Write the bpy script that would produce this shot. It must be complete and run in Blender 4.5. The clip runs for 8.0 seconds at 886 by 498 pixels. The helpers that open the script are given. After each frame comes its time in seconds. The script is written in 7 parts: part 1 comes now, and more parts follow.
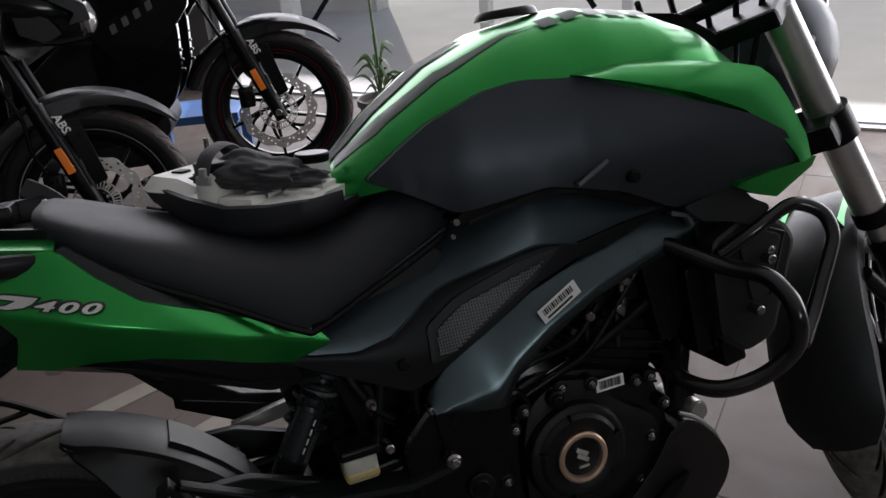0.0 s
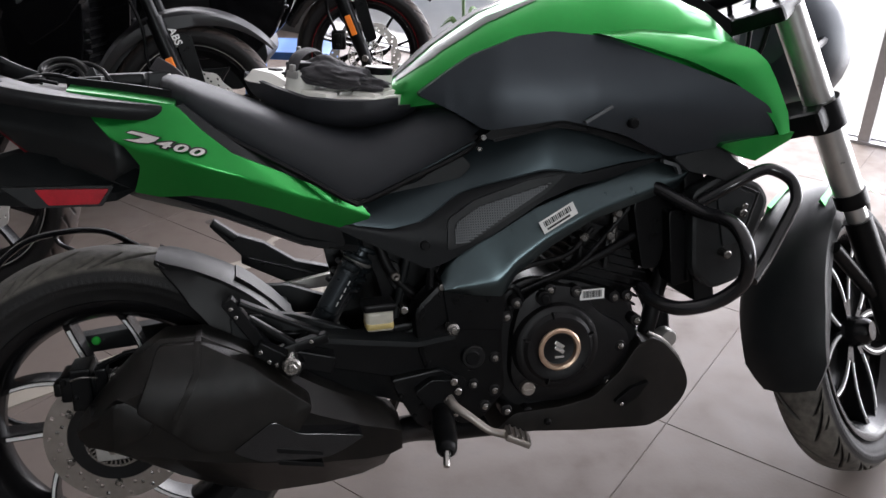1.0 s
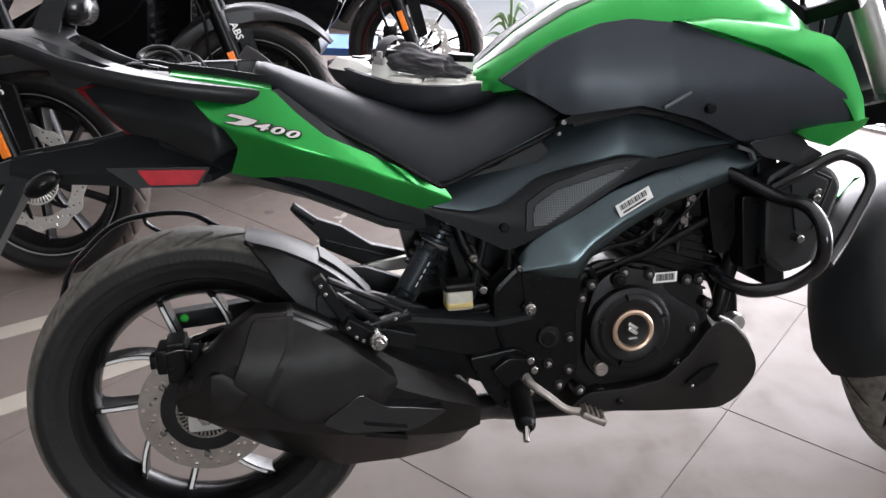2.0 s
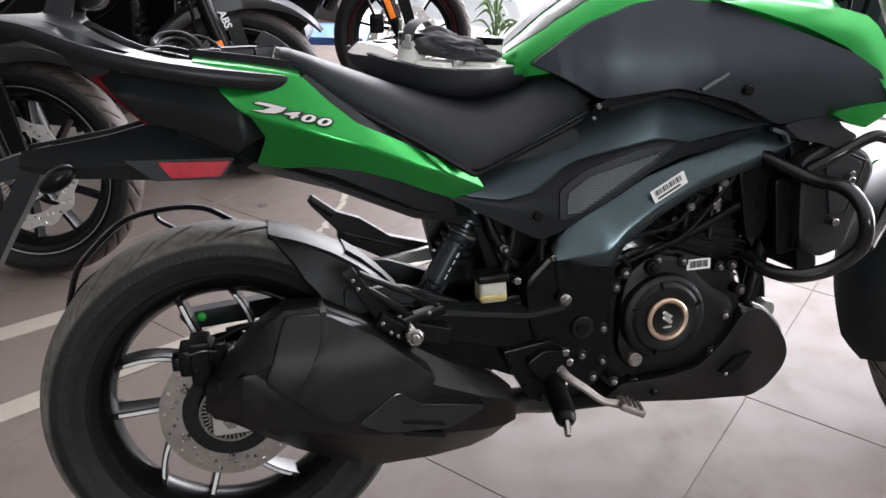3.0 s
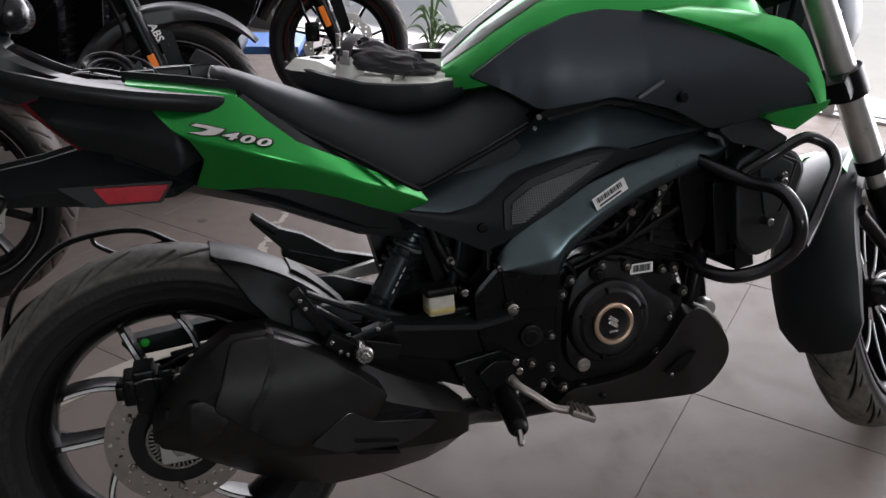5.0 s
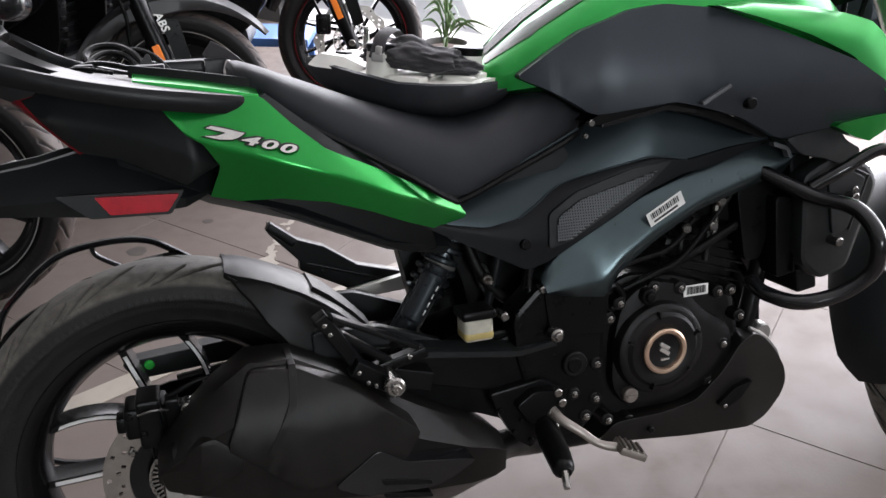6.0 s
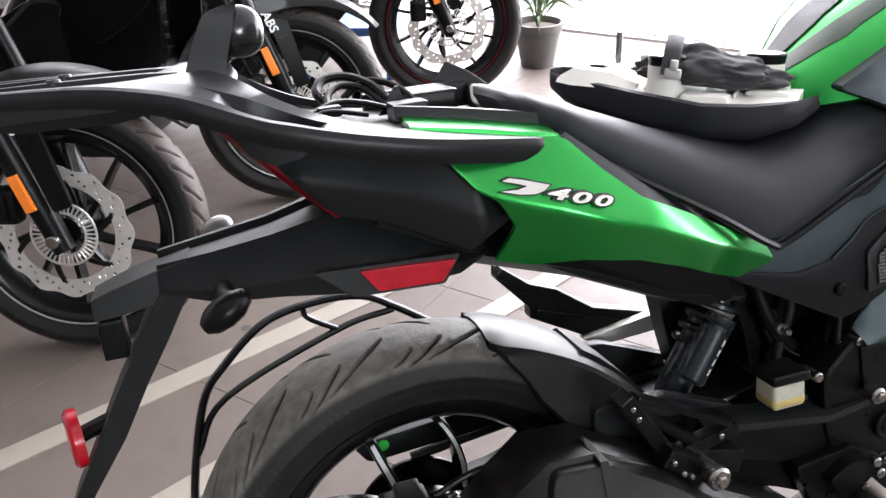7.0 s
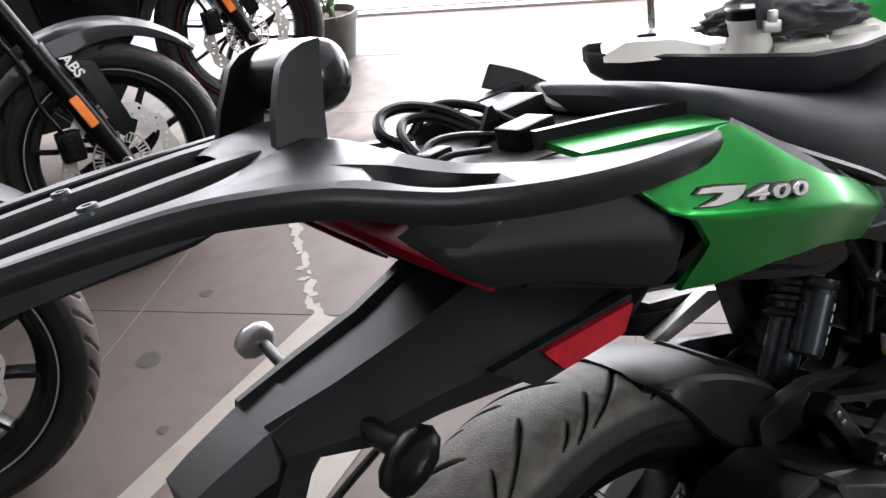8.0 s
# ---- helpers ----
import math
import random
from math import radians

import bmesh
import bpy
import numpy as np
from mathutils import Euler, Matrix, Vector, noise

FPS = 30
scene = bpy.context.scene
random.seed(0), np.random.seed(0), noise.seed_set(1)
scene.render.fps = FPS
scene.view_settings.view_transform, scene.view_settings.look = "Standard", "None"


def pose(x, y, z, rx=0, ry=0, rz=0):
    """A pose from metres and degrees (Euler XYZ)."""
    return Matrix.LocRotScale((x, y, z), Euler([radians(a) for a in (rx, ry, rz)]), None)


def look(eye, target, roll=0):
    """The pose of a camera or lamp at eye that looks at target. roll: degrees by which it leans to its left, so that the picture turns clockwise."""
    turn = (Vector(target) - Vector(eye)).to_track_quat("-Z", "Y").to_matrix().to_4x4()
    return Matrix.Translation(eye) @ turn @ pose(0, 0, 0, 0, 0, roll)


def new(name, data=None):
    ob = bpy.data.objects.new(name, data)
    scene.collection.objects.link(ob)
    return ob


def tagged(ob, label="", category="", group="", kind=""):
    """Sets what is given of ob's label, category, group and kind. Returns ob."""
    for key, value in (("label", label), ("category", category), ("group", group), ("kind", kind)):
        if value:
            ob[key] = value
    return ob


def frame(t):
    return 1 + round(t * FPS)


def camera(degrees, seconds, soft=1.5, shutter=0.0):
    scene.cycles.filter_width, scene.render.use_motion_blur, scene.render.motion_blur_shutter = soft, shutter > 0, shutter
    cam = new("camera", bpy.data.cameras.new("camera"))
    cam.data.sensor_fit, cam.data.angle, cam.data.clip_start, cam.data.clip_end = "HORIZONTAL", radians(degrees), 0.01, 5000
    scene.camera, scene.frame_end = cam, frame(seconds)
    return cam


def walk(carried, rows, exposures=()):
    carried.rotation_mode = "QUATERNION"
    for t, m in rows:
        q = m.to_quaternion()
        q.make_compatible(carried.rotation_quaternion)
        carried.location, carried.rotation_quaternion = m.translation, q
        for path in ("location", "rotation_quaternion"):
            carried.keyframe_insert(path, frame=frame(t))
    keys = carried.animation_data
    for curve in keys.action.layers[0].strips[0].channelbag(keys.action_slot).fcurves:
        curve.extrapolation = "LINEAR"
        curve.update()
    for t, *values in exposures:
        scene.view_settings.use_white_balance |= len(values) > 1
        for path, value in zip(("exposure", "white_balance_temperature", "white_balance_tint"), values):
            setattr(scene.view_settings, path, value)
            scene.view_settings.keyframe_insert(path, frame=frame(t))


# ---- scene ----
cam = camera(55.99, 8.0)
LEAN = 13.0
BIKE = pose(0, 0, 0.002, -LEAN, 0, 0)
PATH = [
    (0, (0.286, -1.146, 0.993), (0.871, 0.710, 0.531), -9.74),
    (0.5, (0.229, -1.295, 0.960), (0.768, 0.557, 0.430), -1.77),
    (1, (0.257, -1.444, 0.935), (0.686, 0.446, 0.441), -1.86),
    (1.5, (0.239, -1.510, 0.914), (0.587, 0.396, 0.416), -1.90),
    (1.7, (0.207, -1.502, 0.919), (0.552, 0.407, 0.431), -1.94),
    (2.8, (0.089, -1.405, 0.903), (0.520, 0.479, 0.388), -2.38),
    (3, (0.069, -1.405, 0.910), (0.502, 0.479, 0.394), -2.50),
    (3.5, (0.049, -1.395, 0.925), (0.484, 0.487, 0.408), -2.16),
    (4, (0.085, -1.406, 0.933), (0.546, 0.472, 0.420), -3.22),
    (4.2, (0.096, -1.407, 0.933), (0.594, 0.459, 0.413), -3.46),
    (5.3, (0.063, -1.393, 0.928), (0.627, 0.455, 0.412), -3.76),
    (5.5, (0.064, -1.384, 0.927), (0.625, 0.468, 0.422), -3.56),
    (6, (0.055, -1.246, 0.932), (0.618, 0.598, 0.400), -2.85),
    (6.5, (-0.009, -1.087, 0.958), (0.517, 0.753, 0.376), -4.41),
    (6.9, (-0.153, -0.968, 0.994), (0.343, 0.879, 0.410), -4.60),
    (7, (-0.186, -0.930, 1.003), (0.300, 0.917, 0.411), -6.15),
    (7.2, (-0.270, -0.859, 1.034), (0.330, 0.942, 0.404), -10.10),
    (7.5, (-0.347, -0.800, 1.051), (0.377, 0.947, 0.398), -11.67),
    (8, (-0.405, -0.582, 1.063), (0.550, 1.022, 0.346), -15.58),
]
walk(cam, [(t, BIKE @ look(eye, target, roll)) for t, eye, target, roll in PATH],
     [(0, -1.02), (0.5, 0.72), (1, 0.17), (1.5, 0.92), (3, 0.88), (3.5, 1.42), (4, 0.05), (5.5, -0.2), (6, 0.54), (6.5, 1.62), (7, 1.25), (7.5, 1.04), (8, 0.7)])

# ---------------------------------------------------------------- light
world = bpy.data.worlds.new("sky")
scene.world = world
world.use_nodes = True
wn = world.node_tree
sky = wn.nodes.new("ShaderNodeTexSky")
sky.sky_type = 'NISHITA'
sky.sun_disc = False
sky.sun_elevation = radians(58)
sky.sun_rotation = radians(14)
wn.links.new(sky.outputs[0], wn.nodes["Background"].inputs[0])
wn.nodes["Background"].inputs[1].default_value = 0.12

U = Vector((0.755, 0.656, 0)).normalized()      # along the floor joints, towards the glass front
V = Vector((0.656, -0.755, 0)).normalized()     # along the glass front
BACK, LEFT, RIGHT, HIGH = -5.2, -5.6, 5.2, 3.3
EDGE = -2.75                                    # where the glass begins along V
FRONT = 3.45                                    # distance of the glass front along U


def uv(u, v, z=0.0):
    return U * u + V * v + Vector((0, 0, z))


def place_uv(u, v, z=0.0):
    """A pose at (u, v, z) whose x runs along V and whose y runs along U."""
    m = Matrix(((V.x, U.x, 0, 0), (V.y, U.y, 0, 0), (0, 0, 1, 0), (0, 0, 0, 1)))
    m.translation = uv(u, v, z)
    return m


sun_data = bpy.data.lights.new("sun", 'SUN')
sun_data.energy, sun_data.angle, sun_data.color = 3.2, radians(0.5), (1.0, 0.95, 0.88)
sun = new("sun", sun_data)
sun.matrix_world = look((1.4 + 0.24 * 8, 2.5 + 0.97 * 8, 8 * math.tan(radians(58))), (1.4, 2.5, 0))

# the second lamp is added: an unseen source for highlights on the bike's side
for name, eye, aim, w, h, power in (("daylight_front", uv(FRONT + 0.25, (LEFT + RIGHT) / 2, 1.55), uv(FRONT - 2.75, (LEFT + RIGHT) / 2, 1.15), RIGHT - LEFT, 2.9, 620),
                                    ("fill_side", uv(-3.7, RIGHT + 0.15, 2.7), uv(-3.7, RIGHT - 2.85, 1.9), 2.4, 0.8, 125)):
    d = bpy.data.lights.new(name, 'AREA')
    d.shape, d.size, d.size_y, d.energy, d.color = 'RECTANGLE', w, h, power, (0.985, 0.96, 1.03) if name == "daylight_front" else (0.92, 0.965, 1.0)
    new(name, d).matrix_world = look(eye, aim)


# ---------------------------------------------------------------- materials
def mat(name, color, rough=0.5, metal=0.0, vary=0.15, scale=40.0, bump=0.0, bump_scale=300.0, coat=0.0, dust=0.0,
        dust_color=(0.16, 0.14, 0.12), rough_vary=0.12, trans=0.0, emit=0.0, spec=0.5, sheen=0.0, dust_groove_shade=""):
    m = bpy.data.materials.new(name)
    m.use_nodes = True
    nt = m.node_tree
    L, p = nt.links.new, nt.nodes["Principled BSDF"]
    co = nt.nodes.new("ShaderNodeTexCoord")
    n1 = nt.nodes.new("ShaderNodeTexNoise")
    n1.inputs["Scale"].default_value, n1.inputs["Detail"].default_value = scale, 5.0
    n2 = nt.nodes.new("ShaderNodeTexNoise")
    n2.inputs["Scale"].default_value, n2.inputs["Detail"].default_value = scale * 0.12, 4.0
    for n in (n1, n2):
        L(co.outputs["Object"], n.inputs["Vector"])
    mix = nt.nodes.new("ShaderNodeMath")
    mix.operation = 'MULTIPLY_ADD'
    mix.inputs[1].default_value = 0.5
    L(n1.outputs["Fac"], mix.inputs[0])
    half = nt.nodes.new("ShaderNodeMath")
    half.operation = 'MULTIPLY'
    half.inputs[1].default_value = 0.5
    L(n2.outputs["Fac"], half.inputs[0])
    L(half.outputs[0], mix.inputs[2])
    ramp = nt.nodes.new("ShaderNodeMapRange")
    ramp.inputs["From Min"].default_value, ramp.inputs["From Max"].default_value = 0.3, 0.7
    ramp.inputs["To Min"].default_value, ramp.inputs["To Max"].default_value = 1 - vary, 1 + vary
    L(mix.outputs[0], ramp.inputs["Value"])
    mul = nt.nodes.new("ShaderNodeMix")
    mul.data_type, mul.blend_type = 'RGBA', 'MULTIPLY'
    mul.inputs["Factor"].default_value = 1.0
    mul.inputs["A"].default_value = (*color, 1)
    L(ramp.outputs[0], mul.inputs["B"])
    last = mul.outputs["Result"]
    if dust:
        dm = nt.nodes.new("ShaderNodeMapRange")
        dm.inputs["From Min"].default_value, dm.inputs["From Max"].default_value = 0.42, 0.68
        dm.inputs["To Max"].default_value = dust
        L(mix.outputs[0], dm.inputs["Value"])
        dx = nt.nodes.new("ShaderNodeMix")
        dx.data_type = 'RGBA'
        where = dm.outputs[0]
        if dust_groove_shade:
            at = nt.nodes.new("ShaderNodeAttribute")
            at.attribute_name = dust_groove_shade
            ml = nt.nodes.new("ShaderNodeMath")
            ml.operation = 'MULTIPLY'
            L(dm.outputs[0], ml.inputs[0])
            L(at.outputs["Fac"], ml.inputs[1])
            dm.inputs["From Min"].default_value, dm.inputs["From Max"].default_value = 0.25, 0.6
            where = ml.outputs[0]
        L(where, dx.inputs["Factor"])
        L(last, dx.inputs["A"])
        dx.inputs["B"].default_value = (*dust_color, 1)
        last = dx.outputs["Result"]
    L(last, p.inputs["Base Color"])
    rr = nt.nodes.new("ShaderNodeMapRange")
    rr.inputs["From Min"].default_value, rr.inputs["From Max"].default_value = 0.3, 0.7
    rr.inputs["To Min"].default_value, rr.inputs["To Max"].default_value = max(rough * (1 - rough_vary), 0.02), min(rough * (1 + rough_vary), 1)
    L(mix.outputs[0], rr.inputs["Value"])
    L(rr.outputs[0], p.inputs["Roughness"])
    p.inputs["Metallic"].default_value = metal
    p.inputs["Coat Weight"].default_value = coat
    p.inputs["Coat Roughness"].default_value = 0.06
    p.inputs["Transmission Weight"].default_value = trans
    p.inputs["Specular IOR Level"].default_value = spec
    if sheen:
        p.inputs["Sheen Weight"].default_value = sheen
    if emit:
        p.inputs["Emission Color"].default_value = (*color, 1)
        p.inputs["Emission Strength"].default_value = emit
    if bump:
        nb = nt.nodes.new("ShaderNodeTexNoise")
        nb.inputs["Scale"].default_value, nb.inputs["Detail"].default_value = bump_scale, 3.0
        L(co.outputs["Object"], nb.inputs["Vector"])
        b = nt.nodes.new("ShaderNodeBump")
        b.inputs["Strength"].default_value, b.inputs["Distance"].default_value = bump, 0.002
        L(nb.outputs["Fac"], b.inputs["Height"])
        L(b.outputs[0], p.inputs["Normal"])
    return m


GREEN = mat("green_metallic_paint", (0.010, 0.30, 0.042), 0.33, 0.78, 0.04, 900, coat=0.6, rough_vary=0.05)
GREEN.node_tree.nodes["Principled BSDF"].inputs["Coat Roughness"].default_value = 0.2
MATTE = mat("matte_charcoal_paint", (0.029, 0.035, 0.042), 0.42, 0.5, 0.08, 30, bump=0.04, bump_scale=900)
SATIN = mat("satin_charcoal_metal_paint", (0.070, 0.094, 0.100), 0.30, 0.9, 0.08, 60)
COVERPANEL = mat("dark_cover_plastic", (0.0055, 0.0062, 0.007), 0.42, 0.0, 0.1, 60, bump=0.1, bump_scale=900, spec=0.15)
COVERPAINT = mat("dark_satin_cover_plastic", (0.032, 0.044, 0.049), 0.36, 0.7, 0.08, 60, bump=0.05, bump_scale=900)
BLACK = mat("black_painted_metal", (0.0034, 0.0036, 0.004), 0.30, 0.0, 0.25, 40, bump=0.15, bump_scale=500, dust=0.06, dust_color=(0.022, 0.020, 0.018), spec=0.16)
ENGINE = mat("black_cast_alloy", (0.0038, 0.0038, 0.0043), 0.36, 0.0, 0.3, 60, bump=0.3, bump_scale=700, dust=0.14, dust_color=(0.022, 0.020, 0.018), spec=0.24)
PLASTIC = mat("textured_black_plastic", (0.0064, 0.0080, 0.0088), 0.42, 0.0, 0.15, 50, bump=0.2, bump_scale=1400, dust=0.12, dust_color=(0.032, 0.028, 0.025), sheen=0.02, spec=0.28)
HUGGER = mat("dusty_semi_gloss_black_plastic", (0.006, 0.0064, 0.0066), 0.40, 0.0, 0.12, 40, bump=0.08, bump_scale=900, dust=0.15, dust_color=(0.03, 0.026, 0.023), spec=0.18)
GLOSS = mat("gloss_black_plastic", (0.006, 0.006, 0.007), 0.2, 0.0, 0.1, 30, dust=0.06, dust_color=(0.04, 0.037, 0.034))
RAIL = mat("satin_black_cast_rail", (0.0072, 0.0080, 0.0090), 0.36, 0.0, 0.15, 60, bump=0.08, bump_scale=900, dust=0.15, dust_color=(0.034, 0.029, 0.026), spec=0.22)
VINYL = mat("black_seat_vinyl", (0.0165, 0.018, 0.0215), 0.55, 0.0, 0.15, 30, bump=0.3, bump_scale=1100, spec=0.32)
# dusty tread; grooves stay black, with their shade held in the colour
RUBBER = mat("dusty_tyre_rubber", (0.006, 0.006, 0.0065), 0.6, 0.0, 0.45, 60, bump=0.5, bump_scale=500, dust=1.0, dust_color=(0.15, 0.14, 0.122), dust_groove_shade="worn", spec=0.35)
RIM = mat("black_alloy_rim", (0.004, 0.004, 0.0045), 0.24, 0.1, 0.2, 40, dust=0.05, dust_color=(0.03, 0.027, 0.025), spec=0.3)
MACHINED = mat("machined_bare_alloy", (0.74, 0.74, 0.73), 0.5, 0.55, 0.10, 80)
STEEL = mat("brushed_disc_steel", (0.30, 0.27, 0.245), 0.42, 0.85, 0.18, 70)
WAVEDISC = mat("pale_disc_steel", (0.62, 0.60, 0.57), 0.5, 0.6, 0.12, 70)
SILVER = mat("silver_fork_tube", (0.56, 0.55, 0.53), 0.3, 0.85, 0.08, 60)
FRAMEBAR = mat("pale_bare_metal", (0.6, 0.58, 0.55), 0.5, 0.3, 0.08, 60)
COWLGREY = mat("silver_grey_cowl_paint", (0.16, 0.155, 0.155), 0.3, 0.7, 0.12, 30)
GREYALLOY = mat("grey_cast_alloy", (0.42, 0.41, 0.39), 0.42, 0.75, 0.15, 60, bump=0.15, bump_scale=400)
BOLT = mat("zinc_plated_bolt", (0.27, 0.26, 0.245), 0.26, 0.95, 0.15, 200)
BRONZE = mat("bronze_ring", (0.62, 0.45, 0.33), 0.3, 0.85, 0.1, 150)
RED = mat("red_lens", (0.13, 0.0, 0.004), 0.34, 0.0, 0.45, 260, spec=0.22)
# paler than the plastic around: the window's reflection is put into the colour
BAYSHEEN = mat("grey_bay_plastic_with_window_sheen", (0.035, 0.032, 0.030), 0.42, 0.0, 0.2, 60, bump=0.1, bump_scale=700, dust=0.5, dust_color=(0.10, 0.088, 0.078), spec=0.4)
SILENCER = mat("dusty_black_silencer_coat", (0.0052, 0.0048, 0.0042), 0.38, 0.0, 0.15, 50, bump=0.2, bump_scale=1200, dust=0.3, dust_color=(0.022, 0.018, 0.015), spec=0.26)
REFLECTOR = mat("red_reflector", (0.38, 0.004, 0.014), 0.3, 0.0, 0.3, 700, coat=0.3, spec=0.3)
AMBER = mat("amber_reflector", (0.9, 0.22, 0.02), 0.3, 0.0, 0.1, 300, coat=0.4)
CLEAR = mat("clear_signal_lens", (0.20, 0.195, 0.19), 0.12, 0.0, 0.1, 100, coat=1.0)
WHITE = mat("white_moulded_plastic", (0.72, 0.71, 0.66), 0.45, 0.0, 0.06, 30, dust=0.15, dust_color=(0.5, 0.46, 0.4))
PAPER = mat("white_paper_label", (0.78, 0.78, 0.76), 0.6, 0.0, 0.04, 60)
INK = mat("black_ink", (0.015, 0.015, 0.015), 0.6, 0.0, 0.05, 60)
FLUID = mat("yellowed_translucent_plastic", (0.62, 0.60, 0.50), 0.35, 0.0, 0.18, 90, trans=0.35)
YELLOWED = mat("yellow_fluid", (0.42, 0.33, 0.12), 0.35, 0.0, 0.12, 60)
CLOTH = mat("dark_grey_cloth", (0.022, 0.020, 0.023), 0.8, 0.0, 0.25, 200, bump=0.6, bump_scale=900, sheen=0.15)
GREYPAINT = mat("grey_fender_paint", (0.024, 0.0235, 0.025), 0.36, 0.2, 0.1, 40)
MESHGREY = mat("grey_wire_mesh", (0.085, 0.09, 0.095), 0.5, 0.3, 0.2, 200)
BADGE = mat("silver_badge", (0.72, 0.71, 0.68), 0.25, 0.8, 0.06, 200)
DOT = mat("green_paint_dot", (0.02, 0.5, 0.05), 0.5, 0.0, 0.1, 100)
DECAL = mat("dark_green_decal", (0.006, 0.03, 0.01), 0.4, 0.0, 0.1, 80, coat=0.15)
SHOCK = mat("dark_grey_shock_body", (0.034, 0.041, 0.046), 0.28, 0.6, 0.2, 60)
SOIL = mat("potting_soil", (0.06, 0.04, 0.03), 0.95, 0.0, 0.4, 60, bump=1.0, bump_scale=120)
LEAF = mat("plant_leaf", (0.07, 0.13, 0.04), 0.5, 0.0, 0.25, 60)
POT = mat("grey_plastic_pot", (0.09, 0.085, 0.08), 0.6, 0.0, 0.2, 30)
BLUE = mat("blue_painted_steel", (0.06, 0.16, 0.42), 0.45, 0.0, 0.2, 20)
TILE = mat("beige_vitrified_tile", (0.145, 0.119, 0.104), 0.55, 0.0, 0.28, 14, spec=0.25, bump=0.08, bump_scale=120, dust=0.85, dust_color=(0.092, 0.074, 0.064), rough_vary=0.35)
# the floor's stains run on from tile to tile
spot = TILE.node_tree.nodes.new("ShaderNodeNewGeometry")
for link in [l for l in TILE.node_tree.links if l.from_node.type == 'TEX_COORD']:
    TILE.node_tree.links.new(spot.outputs["Position"], link.to_socket)
GROUT = mat("dark_grout", (0.150, 0.130, 0.118), 0.9, 0.0, 0.3, 60)
STRIPE = mat("worn_cream_floor_stripe", (0.30, 0.27, 0.225), 0.55, 0.0, 0.2, 22, dust=0.8, dust_color=(0.20, 0.176, 0.152))
WALL = mat("white_wall_paint", (0.5, 0.49, 0.47), 0.8, 0.0, 0.05, 6, bump=0.1, bump_scale=150)
BACKWALL = mat("dim_grey_wall_paint", (0.09, 0.09, 0.09), 0.8, 0.0, 0.05, 6, bump=0.1, bump_scale=150)
DARKWALL = mat("dark_grey_wall_paint", (0.06, 0.058, 0.056), 0.7, 0.0, 0.1, 6, bump=0.1, bump_scale=150)
CEIL = mat("white_ceiling_paint", (0.72, 0.72, 0.72), 0.85, 0.0, 0.04, 5)
ALUM = mat("aluminium_frame", (0.45, 0.45, 0.46), 0.4, 0.7, 0.1, 40)
WHITESTEEL = mat("white_painted_steel", (0.7, 0.7, 0.7), 0.5, 0.0, 0.1, 20)
STAIN = mat("oil_stain", (0.06, 0.052, 0.046), 0.7, 0.0, 0.3, 30)
OUTSIDE = mat("pale_outdoor_paving", (0.62, 0.6, 0.57), 0.9, 0.0, 0.1, 3)


# ---------------------------------------------------------------- mesh tools
def finish(bm, smooth=True, sharp=38, crisp=True):
    bmesh.ops.recalc_face_normals(bm, faces=bm.faces)
    for f in bm.faces:
        f.smooth = smooth
    if smooth:
        for e in bm.edges:
            if len(e.link_faces) == 2:
                a = e.calc_face_angle(0)
                if a > radians(sharp):
                    e.smooth = False
                elif crisp and a > radians(8):
                    # a narrow bevel beside a wide face keeps the wide face flat
                    s1, s2 = (f.calc_area() for f in e.link_faces)
                    if max(s1, s2) > 7 * min(s1, s2):
                        e.smooth = False


def part(name, bm, material, parent=None, label="", smooth=True, m=None, sharp=38):
    finish(bm, smooth, sharp)
    me = bpy.data.meshes.new(name)
    bm.to_mesh(me)
    bm.free()
    me.materials.append(material)
    ob = new(name, me)
    if parent is not None:
        ob.parent = parent
    if m is not None:
        ob.matrix_basis = m
    if label:
        ob["label"] = label
    return ob


def again(name, ob, parent, m):
    """Another object on the same mesh."""
    o = new(name, ob.data)
    o.parent = parent
    o.matrix_basis = m
    if "label" in ob:
        o["label"] = ob["label"]
    return o


def thing(name, label, category, group="", m=None):
    ob = new(name)
    ob.empty_display_size = 0.1
    if m is not None:
        ob.matrix_basis = m
    return tagged(ob, label, category, group)


def bevel(bm, offset, seg=2, angle=30):
    ed = [e for e in bm.edges if len(e.link_faces) == 2 and e.calc_face_angle(0) > radians(angle)]
    if ed and offset > 0:
        bmesh.ops.bevel(bm, geom=ed, offset=offset, segments=seg, profile=0.6, affect='EDGES', clamp_overlap=True)
    return bm


def rounded(pts, r=0.012, n=3):
    """A closed outline with its corners rounded."""
    out, k = [], len(pts)
    for i in range(k):
        a, b, c = Vector(pts[i - 1]), Vector(pts[i]), Vector(pts[(i + 1) % k])
        d1, d2 = (a - b), (c - b)
        t = min(r, d1.length * 0.45, d2.length * 0.45)
        p, q = b + d1.normalized() * t, b + d2.normalized() * t
        for j in range(n + 1):
            s = j / n
            out.append(tuple((1 - s) ** 2 * p + 2 * s * (1 - s) * b + s * s * q))
    return out


